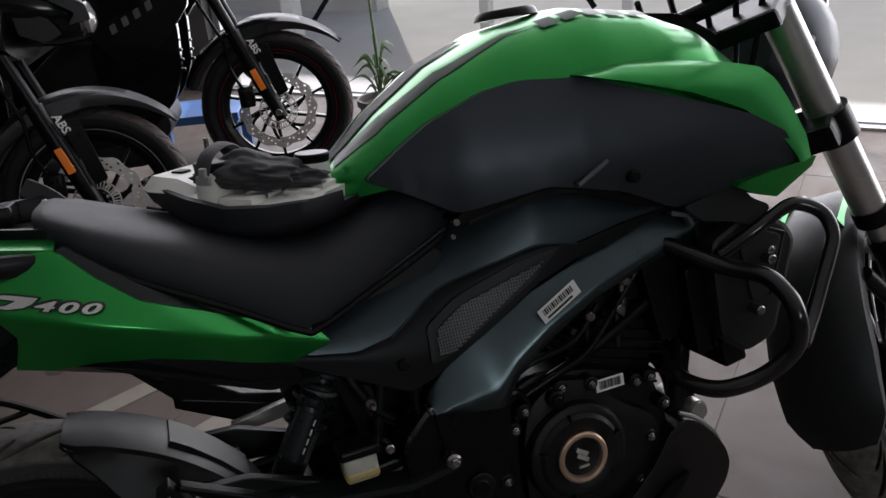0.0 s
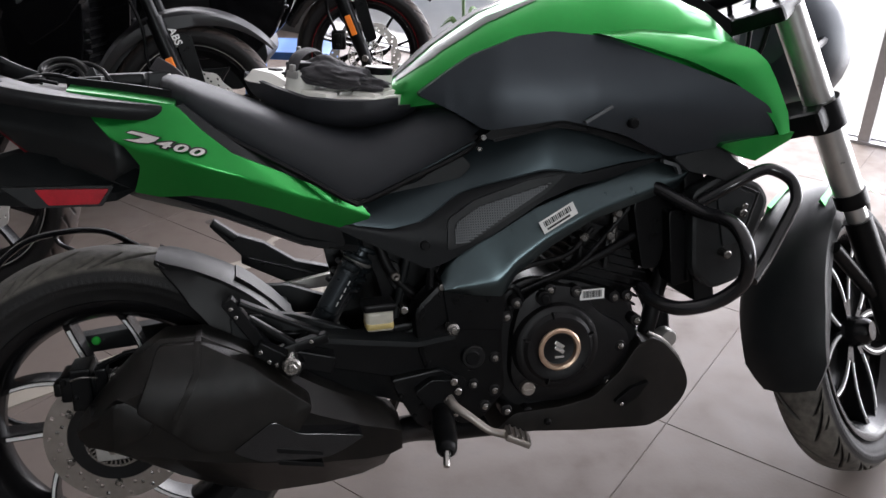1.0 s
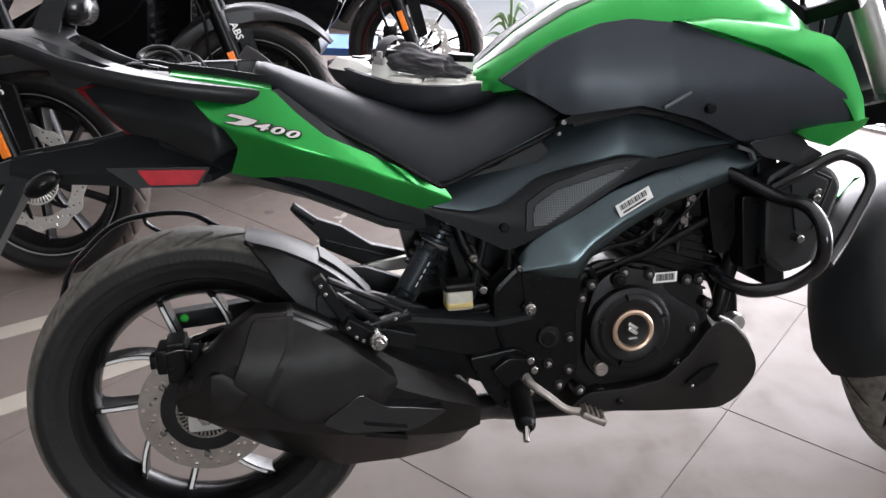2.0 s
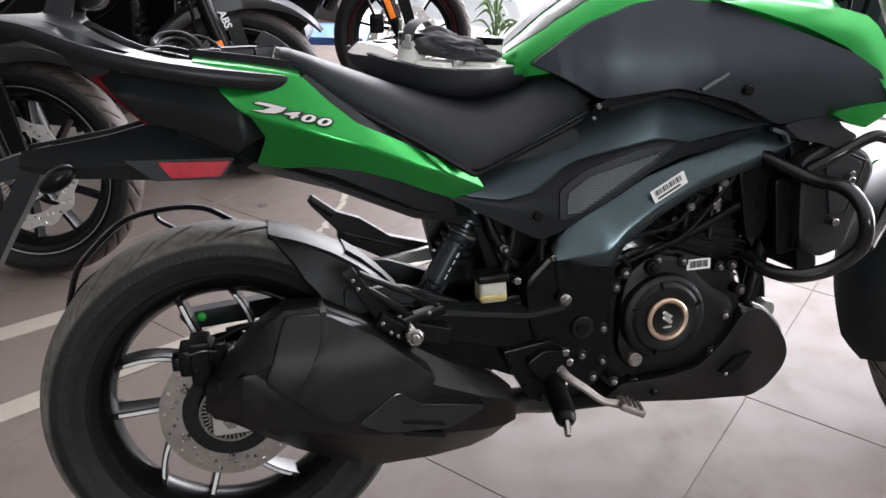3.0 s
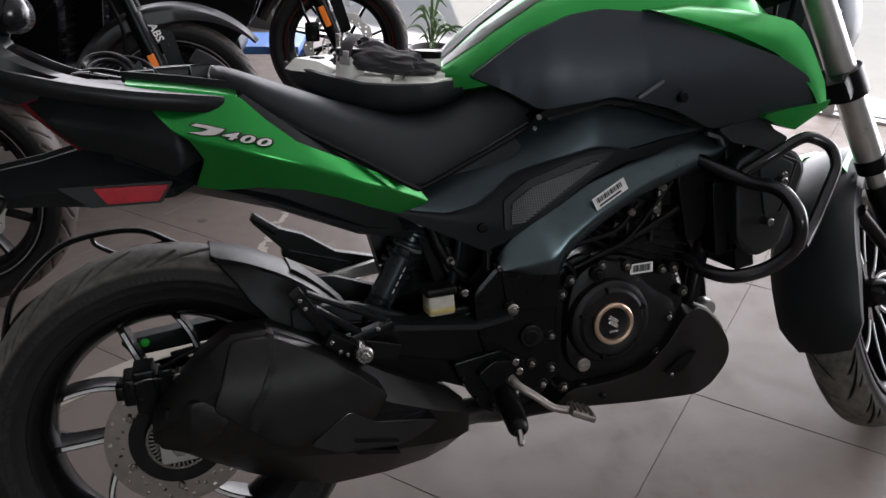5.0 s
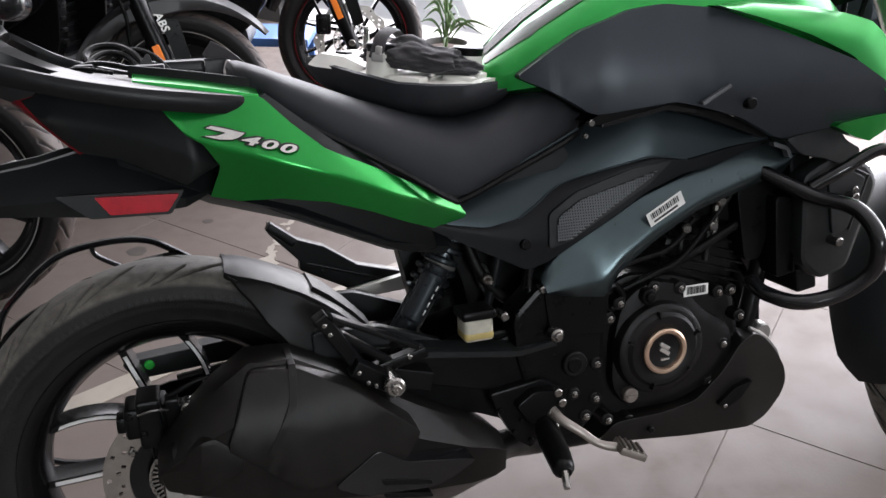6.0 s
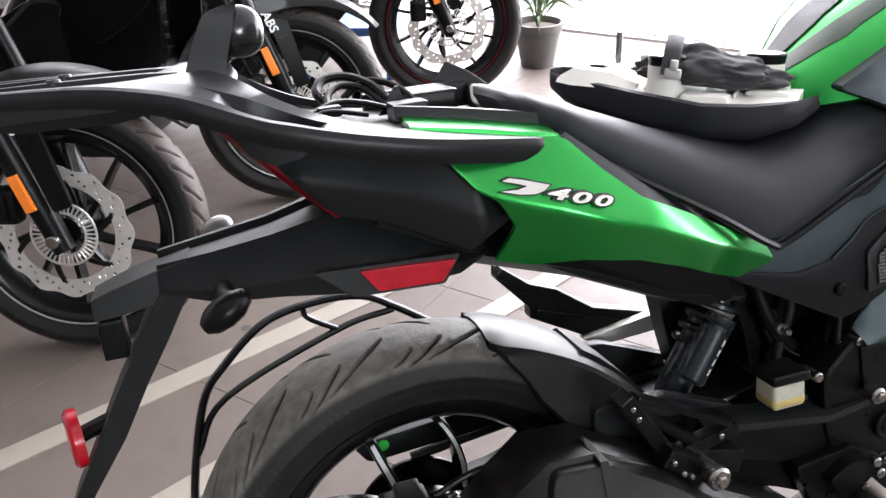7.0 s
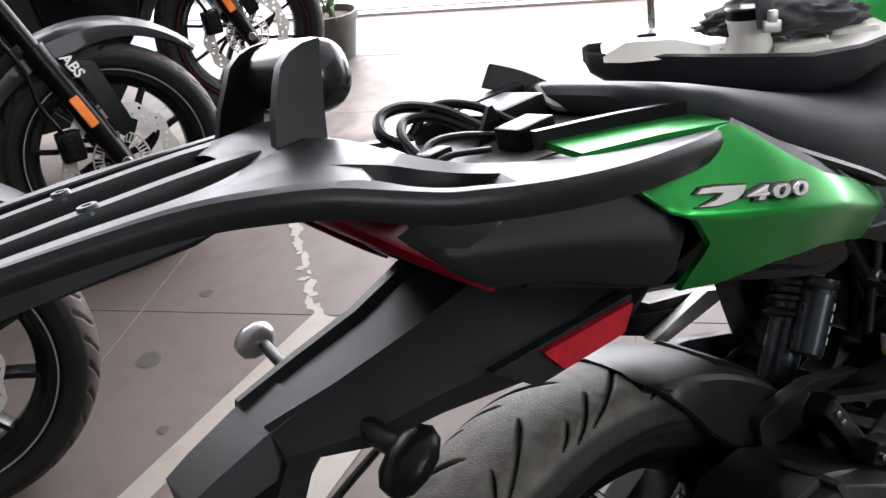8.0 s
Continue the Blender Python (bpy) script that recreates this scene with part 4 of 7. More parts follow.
# upper trim strip between seat and side cover
STRIP = [(0.618, 0.776), (0.64, 0.788), (0.745, 0.803), (0.83, 0.781), (0.94, 0.735), (0.925, 0.727), (0.82, 0.768), (0.745, 0.787), (0.64, 0.77)]
both("side_strip", lambda: prism(rounded(STRIP, 0.005), -0.09, -0.15, 0.004), BLACK)
P("strip_slot", prism(rounded([(0.64, 0.773), (0.75, 0.793), (0.80, 0.782), (0.80, 0.777), (0.745, 0.785), (0.64, 0.767)], 0.003), -0.13, -0.153, 0.001), GLOSS)

P("strip_screw", joined(disc(0.622, -0.158, 0.776, 0.005, 0.01, 0.001, n=10), disc(0.617, -0.150, 0.757, 0.004, 0.01, 0.001, n=10)), BOLT)
both("cover_line", lambda: tube([(0.432, -0.128, 0.680), (0.48, -0.129, 0.704), (0.53, -0.129, 0.728), (0.58, -0.128, 0.750), (0.615, -0.126, 0.766)], 0.0022, 6), COVERPAINT)
# paper labels
lab = P("paper_label", turned(box(-0.034, 0.034, -0.0012, 0, -0.0125, 0.0125, 0.0005, 1), Matrix.Translation((0.752, -0.1495, 0.633)) @ pose(0, 0, 0, 8, -28, 0)), PAPER, label="white paper label with printed bars", smooth=False)
for k in range(16):
    w = (0.0006, 0.0011, 0.0008, 0.0015)[k * 7 % 4]
    P("printed_bar", turned(box(-0.027 + k * 0.0034 - w, -0.027 + k * 0.0034 + w, -0.0018, -0.0013, -0.001, 0.009, 0), Matrix.Translation((0.752, -0.1495, 0.633)) @ pose(0, 0, 0, 8, -28, 0)), INK, lab, smooth=False)
P("printed_bar", turned(box(-0.026, 0.02, -0.0018, -0.0013, -0.0085, -0.005, 0), Matrix.Translation((0.752, -0.1495, 0.633)) @ pose(0, 0, 0, 8, -28, 0)), INK, lab, smooth=False)

# engine
CASE = [(0.655, 0.50), (0.71, 0.525), (0.80, 0.51), (0.905, 0.47), (0.925, 0.385), (0.885, 0.315), (0.83, 0.275), (0.675, 0.275), (0.64, 0.32), (0.645, 0.42)]
eng = new("engine")
eng.parent = bike
P("crankcase", prism(rounded(CASE, 0.02), 0.12, -0.115, 0.01), ENGINE, eng)
OUTER = [(0.672, 0.43), (0.69, 0.49), (0.74, 0.515), (0.80, 0.50), (0.835, 0.45), (0.89, 0.42), (0.90, 0.37), (0.855, 0.315), (0.78, 0.29), (0.70, 0.297), (0.668, 0.34)]
P("clutch_case", prism(rounded(OUTER, 0.03, 5), -0.10, -0.135, 0.008, inset=0.008, puff=0.003), ENGINE, eng)
CX, CZ = 0.751, 0.401
cover = P("clutch_cover", moved(lathe([(0.0, -0.155), (0.036, -0.155), (0.040, -0.158), (0.058, -0.158), (0.064, -0.153), (0.070, -0.153), (0.076, -0.149), (0.080, -0.135), (0.08, -0.12), (0.0, -0.12)], 64), (CX, 0, CZ)), ENGINE, eng, "round black clutch cover")
P("ring", moved(lathe([(0.0385, -0.157), (0.0385, -0.1615), (0.0355, -0.1635), (0.031, -0.1625), (0.029, -0.158), (0.029, -0.155)], 64, closed=True), (CX, 0, CZ)), BRONZE, cover, "bronze coloured ring")
P("badge", joined(moved(turned(box(-0.010, 0.010, -0.160, -0.154, -0.0035, 0.0035, 0.001), pose(0, 0, 0, 0, 35, 0)), (CX, 0, CZ + 0.008)), moved(turned(box(-0.010, 0.010, -0.160, -0.154, -0.0035, 0.0035, 0.001), pose(0, 0, 0, 0, 35, 0)), (CX, 0, CZ - 0.001)), box(CX - 0.008, CX + 0.008, -0.160, -0.154, CZ - 0.016, CZ - 0.0125, 0)), BADGE, cover, "small plain silver emblem")
for a in (20, 100, 160, 250, 320):
    r = radians(a)
    P("rib", turned(box(-0.006, 0.006, -0.163, -0.152, -0.0015, 0.0015, 0.001), Matrix.Translation((CX + 0.062 * math.cos(r), 0, CZ + 0.062 * math.sin(r))) @ pose(0, 0, 0, 0, -a, 0)), ENGINE, cover)
BOLTS = [(0.663, 0.462), (0.681, 0.485), (0.742, 0.503), (0.79, 0.495), (0.862, 0.478), (0.886, 0.478), (0.905, 0.43), (0.875, 0.385), (0.852, 0.318), (0.64, 0.39), (0.638, 0.33), (0.70, 0.277), (0.60, 0.345), (0.62, 0.302), (0.66, 0.287), (0.567, 0.296)]
for x, z in BOLTS:
    P("bolt", joined(disc(x, -0.146, z, 0.0040, 0.02, 0.001, n=12), disc(x, -0.143, z, 0.0058, 0.02, 0.001, n=12)), BOLT, eng)
    P("bolt_boss", disc(x, -0.139, z, 0.011, 0.03, n=14), ENGINE, eng)
P("oil_cap", joined(disc(0.728, -0.150, 0.492, 0.013, 0.03), disc(0.728, -0.155, 0.492, 0.008, 0.01, n=8)), BLACK, eng)
P("oil_plug", joined(disc(0.697, -0.150, 0.328, 0.013, 0.03), box(0.688, 0.706, -0.154, -0.149, 0.326, 0.330, 0.001)), STEEL, eng)
P("side_plug", disc(0.60, -0.145, 0.398, 0.021, 0.03), ENGINE, eng)
P("side_plug", disc(0.598, -0.148, 0.398, 0.013, 0.03), BLACK, eng)
P("pivot_bolt", joined(disc(0.561, -0.166, 0.459, 0.011, 0.02, 0.003), disc(0.561, -0.170, 0.459, 0.007, 0.02, 0.002, 6)), BOLT, eng)
P("pivot_bolt", disc(0.55, -0.141, 0.527, 0.006, 0.02), BOLT, eng)
P("cover_bolt", disc(0.525, -0.135, 0.60, 0.008, 0.02), BLACK, eng)
# barrel and head with fins
P("cylinder", turned(box(-0.075, 0.075, -0.085, 0.085, -0.06, 0.12, 0.012), Matrix.Translation((0.86, 0, 0.52)) @ pose(0, 0, 0, 0, 18, 0)), ENGINE, eng)
for k in range(7):
    P("fin", turned(box(-0.083, 0.083, -0.095, 0.095, -0.002, 0.002, 0.001, 1), Matrix.Translation((0.845 + 0.0045 * k, 0, 0.47 + 0.015 * k)) @ pose(0, 0, 0, 0, 18, 0)), ENGINE, eng)
P("cylinder_head", turned(box(-0.09, 0.085, -0.095, 0.095, -0.045, 0.055, 0.014), Matrix.Translation((0.885, 0, 0.635)) @ pose(0, 0, 0, 0, 18, 0)), ENGINE, eng)
for x, z in ((0.812, 0.587), (0.862, 0.585), (0.876, 0.625)):
    P("head_bolt", joined(tube([(x, -0.105, z), (x - 0.004, -0.105, z - 0.06)], 0.006, 8, straight=True), disc(x, -0.118, z, 0.009, 0.02, n=12)), BOLT if z > 0.6 else ENGINE, eng)
    P("bolt", disc(x, -0.122, z, 0.008, 0.02, n=12), BOLT, eng)
P("coolant_hose", tube([(0.70, -0.11, 0.50), (0.76, -0.115, 0.52), (0.84, -0.115, 0.55), (0.92, -0.11, 0.585)], 0.008, 10), BLACK, eng)
P("clutch_cable", tube([(0.69, -0.13, 0.505), (0.75, -0.13, 0.525), (0.80, -0.125, 0.542), (0.87, -0.11, 0.60), (0.95, -0.1, 0.68)], 0.0045, 8), BLACK, eng)
P("wire_loom", tube([(0.66, -0.12, 0.52), (0.70, -0.125, 0.545), (0.78, -0.12, 0.56), (0.83, -0.11, 0.60)], 0.005, 8), BLACK, eng)
P("wire_loom", tube([(0.655, -0.125, 0.50), (0.675, -0.13, 0.515), (0.69, -0.13, 0.49), (0.67, -0.13, 0.475)], 0.006, 8), BLACK, eng)
P("paper_label", box(0.797, 0.843, -0.1375, -0.136, 0.478, 0.497, 0.0005, 1), PAPER, eng, "small white paper label with a barcode", smooth=False)
for k in range(13):
    w = (0.0005, 0.0009, 0.0007, 0.0012)[k * 5 % 4]
    P("printed_bar", box(0.803 + 0.0028 * k - w, 0.803 + 0.0028 * k + w, -0.1385, -0.1376, 0.482, 0.4945, 0), INK, eng, smooth=False)

# belly pan
PAN = [(0.630, 0.250), (0.672, 0.284), (0.756, 0.286), (0.820, 0.297), (0.872, 0.340), (0.905, 0.384), (0.934, 0.397), (0.963, 0.380), (0.993, 0.348), (1.017, 0.313), (1.024, 0.283), (1.011, 0.258), (0.975, 0.231), (0.939, 0.222), (0.814, 0.234), (0.699, 0.246)]
both("belly_pan", lambda: warp(dense(prism(rounded(PAN, 0.012), -0.05, -0.15, 0.012, 3), 0.05), lambda c: Vector((c.x, c.y * lerp(c.x, [0.6, 0.8, 0.92, 1.025], [0.95, 1.0, 0.97, 0.80]), c.z))), SILENCER, "black plastic belly pan")
# a pale tube stands for light on the pan's inner side
P("pan_edge", tube([(0.936, -0.125, 0.399), (0.966, -0.122, 0.379), (0.997, -0.116, 0.346), (1.015, -0.112, 0.318)], [0.003, 0.005, 0.005, 0.002], 8), GREYALLOY, label="pale strip added for the lit inner side of the belly pan")
P("pan_vent", prism(rounded([(0.858, 0.285), (0.891, 0.309), (0.926, 0.317), (0.903, 0.288), (0.873, 0.273)], 0.004), -0.12, -0.1565, 0.002), BLACK)
P("pan_bolt", disc(0.872, -0.159, 0.279, 0.004, 0.01, n=10), BOLT)
P("pan_bolt", disc(0.732, -0.157, 0.262, 0.006, 0.01, n=10), BLACK)
P("oil_filter", moved(lathe([(0.0, -0.05), (0.015, -0.05), (0.018, -0.045), (0.018, 0.05), (0.0, 0.05)], 24), (1.003, -0.03, 0.362)), GREYALLOY, label="dull alloy oil filter in front of the crankcase")

# rider footpeg, brake pedal, side stand
P("footpeg", tube([(0.538, -0.150, 0.322), (0.535, -0.172, 0.314), (0.531, -0.20, 0.307), (0.526, -0.235, 0.301), (0.521, -0.262, 0.296), (0.519, -0.272, 0.294)], [0.012, 0.018, 0.020, 0.019, 0.017, 0.010], 14), BLACK, label="black rubber footpeg with a bright tip")
P("peg_tip", tube([(0.519, -0.270, 0.296), (0.515, -0.284, 0.288), (0.513, -0.292, 0.282)], [0.006, 0.006, 0.005], 8), BOLT)
P("peg_bracket", prism(rounded([(0.49, 0.355), (0.52, 0.375), (0.56, 0.37), (0.575, 0.345), (0.55, 0.315), (0.515, 0.32)], 0.008), -0.12, -0.165, 0.004), BLACK)
for x, z in ((0.558, 0.368), (0.548, 0.335), (0.565, 0.35)):
    P("bolt", disc(x, -0.172, z, 0.007, 0.012, n=10), BOLT)
P("brake_pedal", joined(tube([(0.548, -0.165, 0.338), (0.556, -0.185, 0.330), (0.580, -0.20, 0.313), (0.608, -0.21, 0.291), (0.640, -0.222, 0.284)], [0.010, 0.008, 0.007, 0.0065, 0.008], 10, flat=0.6), turned(box(-0.024, 0.020, -0.020, 0.020, -0.007, 0.005, 0.003), Matrix.Translation((0.653, -0.226, 0.281)) @ pose(0, 0, 0, 0, 24, -12)), *[turned(box(-0.020 + 0.010 * k, -0.016 + 0.010 * k, -0.018, 0.018, 0.004, 0.008, 0.001, 1), Matrix.Translation((0.653, -0.226, 0.281)) @ pose(0, 0, 0, 0, 24, -12)) for k in range(4)]), STEEL, label="bare grey alloy brake pedal")
P("side_stand", tube([(0.52, 0.12, 0.27), (0.50, 0.22, 0.13), (0.485, 0.305, 0.055)], 0.011, 8), BLACK)
P("stand_foot", turned(box(-0.03, 0.03, -0.025, 0.025, -0.006, 0.006, 0.003), Matrix.Translation((0.482, 0.312, 0.0775)) @ pose(0, 0, 0, 13, 0, 0)), BLACK)

# radiator and its side shroud
P("radiator", turned(box(-0.02, 0.02, -0.14, 0.14, -0.13, 0.13, 0.005), Matrix.Translation((1.02, 0, 0.585)) @ pose(0, 0, 0, 0, -8, 0)), BLACK)
SHR = [(0.985, 0.665), (1.05, 0.695), (1.115, 0.672), (1.135, 0.640), (1.085, 0.50), (1.03, 0.485), (0.99, 0.52)]
both("radiator_shroud", lambda: prism(rounded(SHR, 0.015), -0.135, -0.175, 0.008), PLASTIC, "black plastic radiator shroud")
P("shroud_panel", prism(rounded([(1.03, 0.655), (1.06, 0.672), (1.105, 0.652), (1.075, 0.57), (1.045, 0.56)], 0.01), -0.16, -0.18, 0.004), PLASTIC)
P("shroud_rib", tube([(1.062, -0.178, 0.676), (1.110, -0.178, 0.655), (1.078, -0.178, 0.566)], 0.0022, 6, straight=True), HUGGER)
P("shroud_bolt", disc(1.083, -0.184, 0.633, 0.0065, 0.008, n=12), BOLT)
for x, z in ((1.07, 0.625), (1.044, 0.554)):
    P("bolt", disc(x, -0.20, z, 0.0075, 0.03, n=14), BOLT)
P("coolant_bottle", prism(rounded([(0.955, 0.63), (1.0, 0.625), (1.01, 0.50), (0.965, 0.49)], 0.01), -0.10, -0.15, 0.008), BLACK)
for k in range(5):
    P("cooling_rib", box(0.99 + 0.012 * k, 0.994 + 0.012 * k, -0.158, -0.14, 0.50, 0.62, 0.001, 1), BLACK)
P("engine_mount", prism(rounded([(0.90, 0.64), (0.96, 0.695), (1.0, 0.685), (0.985, 0.64), (0.95, 0.52), (0.92, 0.52)], 0.01), -0.08, -0.125, 0.006), BLACK)
P("down_tube", tube([(1.0, -0.08, 0.70), (0.985, -0.09, 0.55), (0.955, -0.10, 0.44), (0.94, -0.10, 0.38)], 0.016, 10), BLACK)

# crash guard hoops
both("crash_guard", lambda: tube([(0.93, -0.13, 0.675), (0.980, -0.200, 0.639), (1.005, -0.255, 0.630), (1.010, -0.290, 0.612), (1.009, -0.310, 0.588), (1.010, -0.310, 0.555), (1.001, -0.300, 0.528), (0.969, -0.280, 0.500), (0.922, -0.255, 0.488), (0.898, -0.210, 0.492), (0.897, -0.170, 0.502)], 0.0122, 12, 8), GLOSS, "glossy black tubular crash guard")
both("crash_guard_outer", lambda: tube([(0.995, -0.180, 0.646), (1.042, -0.200, 0.676), (1.089, -0.205, 0.698), (1.114, -0.210, 0.699), (1.138, -0.225, 0.683), (1.140, -0.240, 0.656), (1.123, -0.250, 0.630), (1.099, -0.260, 0.601), (1.066, -0.275, 0.564), (1.029, -0.295, 0.536)], 0.0102, 12, 8), GLOSS)

# ---------------------------------------------------------------- tank
TANK = [(0.490, 0.858, 0.070, 0.80), (0.52, 0.880, 0.095, 0.80), (0.57, 0.921, 0.124, 0.79), (0.65, 0.971, 0.151, 0.78), (0.75, 1.008, 0.166, 0.77), (0.86, 1.022, 0.176, 0.76), (0.96, 1.004, 0.180, 0.75), (1.04, 0.970, 0.172, 0.74), (1.10, 0.925, 0.145, 0.74), (1.125, 0.895, 0.11, 0.74)]


def tank_row(x, zt, w, zb):
    row = []
    for i in range(25):
        th = math.pi * i / 24
        c, s = math.cos(th), math.sin(th)
        side = zb + (zt - zb) * 0.32
        row.append((x, -w * math.copysign(abs(c) ** 0.62, c), side + (zt - side) * s ** 0.75))
    row = [(x, -w * 0.5, zb + 0.02)] + row + [(x, w * 0.5, zb + 0.02)]
    return row


tank_rows = []
for i in range(len(TANK) - 1):
    for j in range(4):
        t = j / 4
        tank_rows.append(tank_row(*[a + (b_ - a) * t for a, b_ in zip(TANK[i], TANK[i + 1])]))
tank_rows.append(tank_row(*TANK[-1]))
P("fuel_tank", skin(tank_rows), GREEN, label="glossy metallic green fuel tank", sharp=50)
YT = lambda x: lerp(x, [0.47, 0.55, 0.65, 0.8, 1.0, 1.15, 1.2], [-0.07, -0.12, -0.16, -0.18, -0.195, -0.20, -0.17])
TPAN = [(0.523, 0.846), (0.57, 0.880), (0.612, 0.906), (0.685, 0.932), (0.735, 0.938), (0.819, 0.928), (0.95, 0.878), (1.045, 0.840), (1.10, 0.806), (1.122, 0.759), (1.036, 0.742), (0.94, 0.727), (0.853, 0.770), (0.784, 0.790), (0.745, 0.800), (0.625, 0.787), (0.575, 0.820)]


def tank_side():
    bm = dense(prism(rounded(TPAN, 0.010), 0.0, 1.0, 0.0), 0.04, 4)

    def put(c):
        y = YT(c.x) - 0.012 * math.sin(max(0, min(1, (c.z - 0.73) / 0.2)) * math.pi) + 0.12 * max(0, c.z - 0.84) + 0.28 * max(0, 0.80 - c.z) * lerp(c.x, [0.5, 0.6, 1.0, 1.1], [0, 1, 1, 0.3])
        return Vector((c.x, y + (0.0 if c.y > 0.5 else 0.02), c.z))
    return warp(bm, put)


both("tank_panel", tank_side, MATTE, "matte charcoal tank side panel", sharp=50)


WING_TOP = [(0.806, 0.9325), (0.88, 0.938), (0.943, 0.930), (1.036, 0.911), (1.079, 0.898), (1.101, 0.878), (1.118, 0.845), (1.139, 0.793), (1.144, 0.758)]
WING_LOW = [(0.806, 0.9315), (0.88, 0.910), (0.958, 0.884), (1.034, 0.849), (1.074, 0.818), (1.098, 0.794), (1.114, 0.772), (1.121, 0.757)]
both("tank_wing", lambda: sheet([WING_LOW, WING_TOP], lambda x, z, k: YT(x) - 0.010 + 0.035 * k ** 2 * lerp(x, [0.8, 0.95, 1.08, 1.15], [1.0, 0.9, 0.5, 0.1]), 0.03), GREEN, "glossy metallic green tank wing", sharp=50)
both("tank_wing_tip", lambda: sheet([[(1.020, 0.742), (1.055, 0.724), (1.084, 0.715), (1.147, 0.747)], [(1.024, 0.748), (1.07, 0.754), (1.11, 0.757), (1.150, 0.761)]], lambda x, z, k: YT(x) - 0.002 - 0.006 * k, 0.02), GREEN, sharp=50)
def decal_line(a, b, w):
    """A thin line from a to b (x, z) on the wing."""
    a, b = Vector(a), Vector(b)
    n = Vector((-(b - a).y, (b - a).x)).normalized() * w / 2
    return sheet([[tuple(a - n), tuple(b - n)], [tuple(a + n), tuple(b + n)]], lambda x, z, k: YT(x) - 0.0125 + 0.012 * max(0.0, z - lerp(x, [1.05, 1.14], [0.84, 0.757])) / 0.03, 0.003, 8, 1)


for a, b_ in (((1.064, 0.846), (1.108, 0.838)), ((1.076, 0.832), (1.118, 0.816)), ((1.090, 0.818), (1.126, 0.798)), ((1.104, 0.802), (1.131, 0.782)), ((1.078, 0.868), (1.108, 0.802)), ((1.094, 0.862), (1.120, 0.790))):
    both("wing_decal", lambda: decal_line(a, b_, 0.0028), DECAL, "thin dark lattice line")
both("lower_wing", lambda: prism(rounded([(0.945, 0.727), (1.04, 0.742), (1.06, 0.716), (1.09, 0.70), (1.08, 0.665), (1.02, 0.69), (0.975, 0.70)], 0.008), -0.13, -0.178, 0.005), PLASTIC)
P("panel_bolt", disc(0.862, -0.203, 0.790, 0.009, 0.02, n=14), BLACK)
P("panel_mark", turned(box(-0.026, 0.026, -0.0015, 0.006, -0.0028, 0.0028, 0.001), Matrix.Translation((0.803, -0.197, 0.807)) @ pose(0, 0, 0, 0, -27, 0)), MESHGREY, label="thin grey accent slash")
P("panel_mark", prism(rounded([(0.936, 0.722), (0.965, 0.712), (0.972, 0.694), (0.966, 0.694), (0.96, 0.707), (0.936, 0.715)], 0.002), -0.15, -0.162, 0.001), MESHGREY)
# dark graphics on the tank's top
def tank_z(x, y):
    xs = [t[0] for t in TANK]
    zt, w, zb = (lerp(x, xs, [t[k] for t in TANK]) for k in (1, 2, 3))
    c = min(1.0, (abs(y) / w)) ** (1 / 0.62)
    side = zb + (zt - zb) * 0.32
    return side + (zt - side) * math.sqrt(max(0, 1 - c * c)) ** 0.75


def on_tank(outline, lift=0.0015):
    """A thin sheet with the outline (x, y) laid over the tank."""
    bm = bmesh.new()
    bm.faces.new([bm.verts.new((x, y, 0)) for x, y in outline])
    dense(bm, 0.02, 4)
    return warp(bm, lambda c: Vector((c.x, c.y, tank_z(c.x, c.y) + lift)))


for s in (-1, 1):
    P("tank_graphic", on_tank([(0.50, s * 0.045), (0.56, s * 0.085), (0.66, s * 0.105), (0.80, s * 0.10), (0.66, s * 0.085), (0.57, s * 0.055), (0.51, s * 0.02)]), DECAL, label="dark tank stripe graphic")
P("tank_badge", joined(*[on_tank([(0.80 + 0.034 * k, -0.115), (0.826 + 0.034 * k, -0.115), (0.822 + 0.034 * k, -0.092), (0.796 + 0.034 * k, -0.092)], 0.003) for k in range(5)]), DECAL, label="plain dark badge strip")
P("tank_pad", on_tank([(0.500, -0.012), (0.56, -0.026), (0.66, -0.028), (0.72, -0.016), (0.72, 0.016), (0.66, 0.028), (0.56, 0.026), (0.500, 0.012)], 0.003), VINYL)
P("filler_cap", moved(lathe([(0.0, 0.012), (0.04, 0.012), (0.045, 0.008), (0.048, 0.0), (0.0, 0.0)], 32, axis='Z'), (0.80, 0, 1.02)), BLACK)
P("tank_console", prism(rounded([(0.93, 1.005), (1.06, 0.985), (1.13, 0.94), (1.10, 0.90), (0.98, 0.97)], 0.015), -0.05, 0.05, 0.01), BLACK)

# ---------------------------------------------------------------- rider seat
SEAT = [(0.128, 0.880, 0.050, 0.868), (0.133, 0.888, 0.085, 0.860), (0.146, 0.888, 0.108, 0.852), (0.175, 0.878, 0.135, 0.835), (0.23, 0.856, 0.150, 0.795), (0.31, 0.824, 0.158, 0.745), (0.40, 0.798, 0.155, 0.692), (0.44, 0.794, 0.150, 0.690), (0.50, 0.806, 0.140, 0.712), (0.56, 0.826, 0.125, 0.735), (0.605, 0.828, 0.115, 0.752), (0.632, 0.815, 0.10, 0.768)]


def seat_row(x, zt, w, zb):
    row = []
    for i in range(17):
        th = math.pi * i / 16
        c, s = math.cos(th), math.sin(th)
        row.append((x, -w * math.copysign(abs(c) ** 0.45, c), zb + (zt - zb) * (0.25 + 0.75 * s ** 0.55)))
    return [(x, -w * 0.96, zb)] + row + [(x, w * 0.96, zb)]


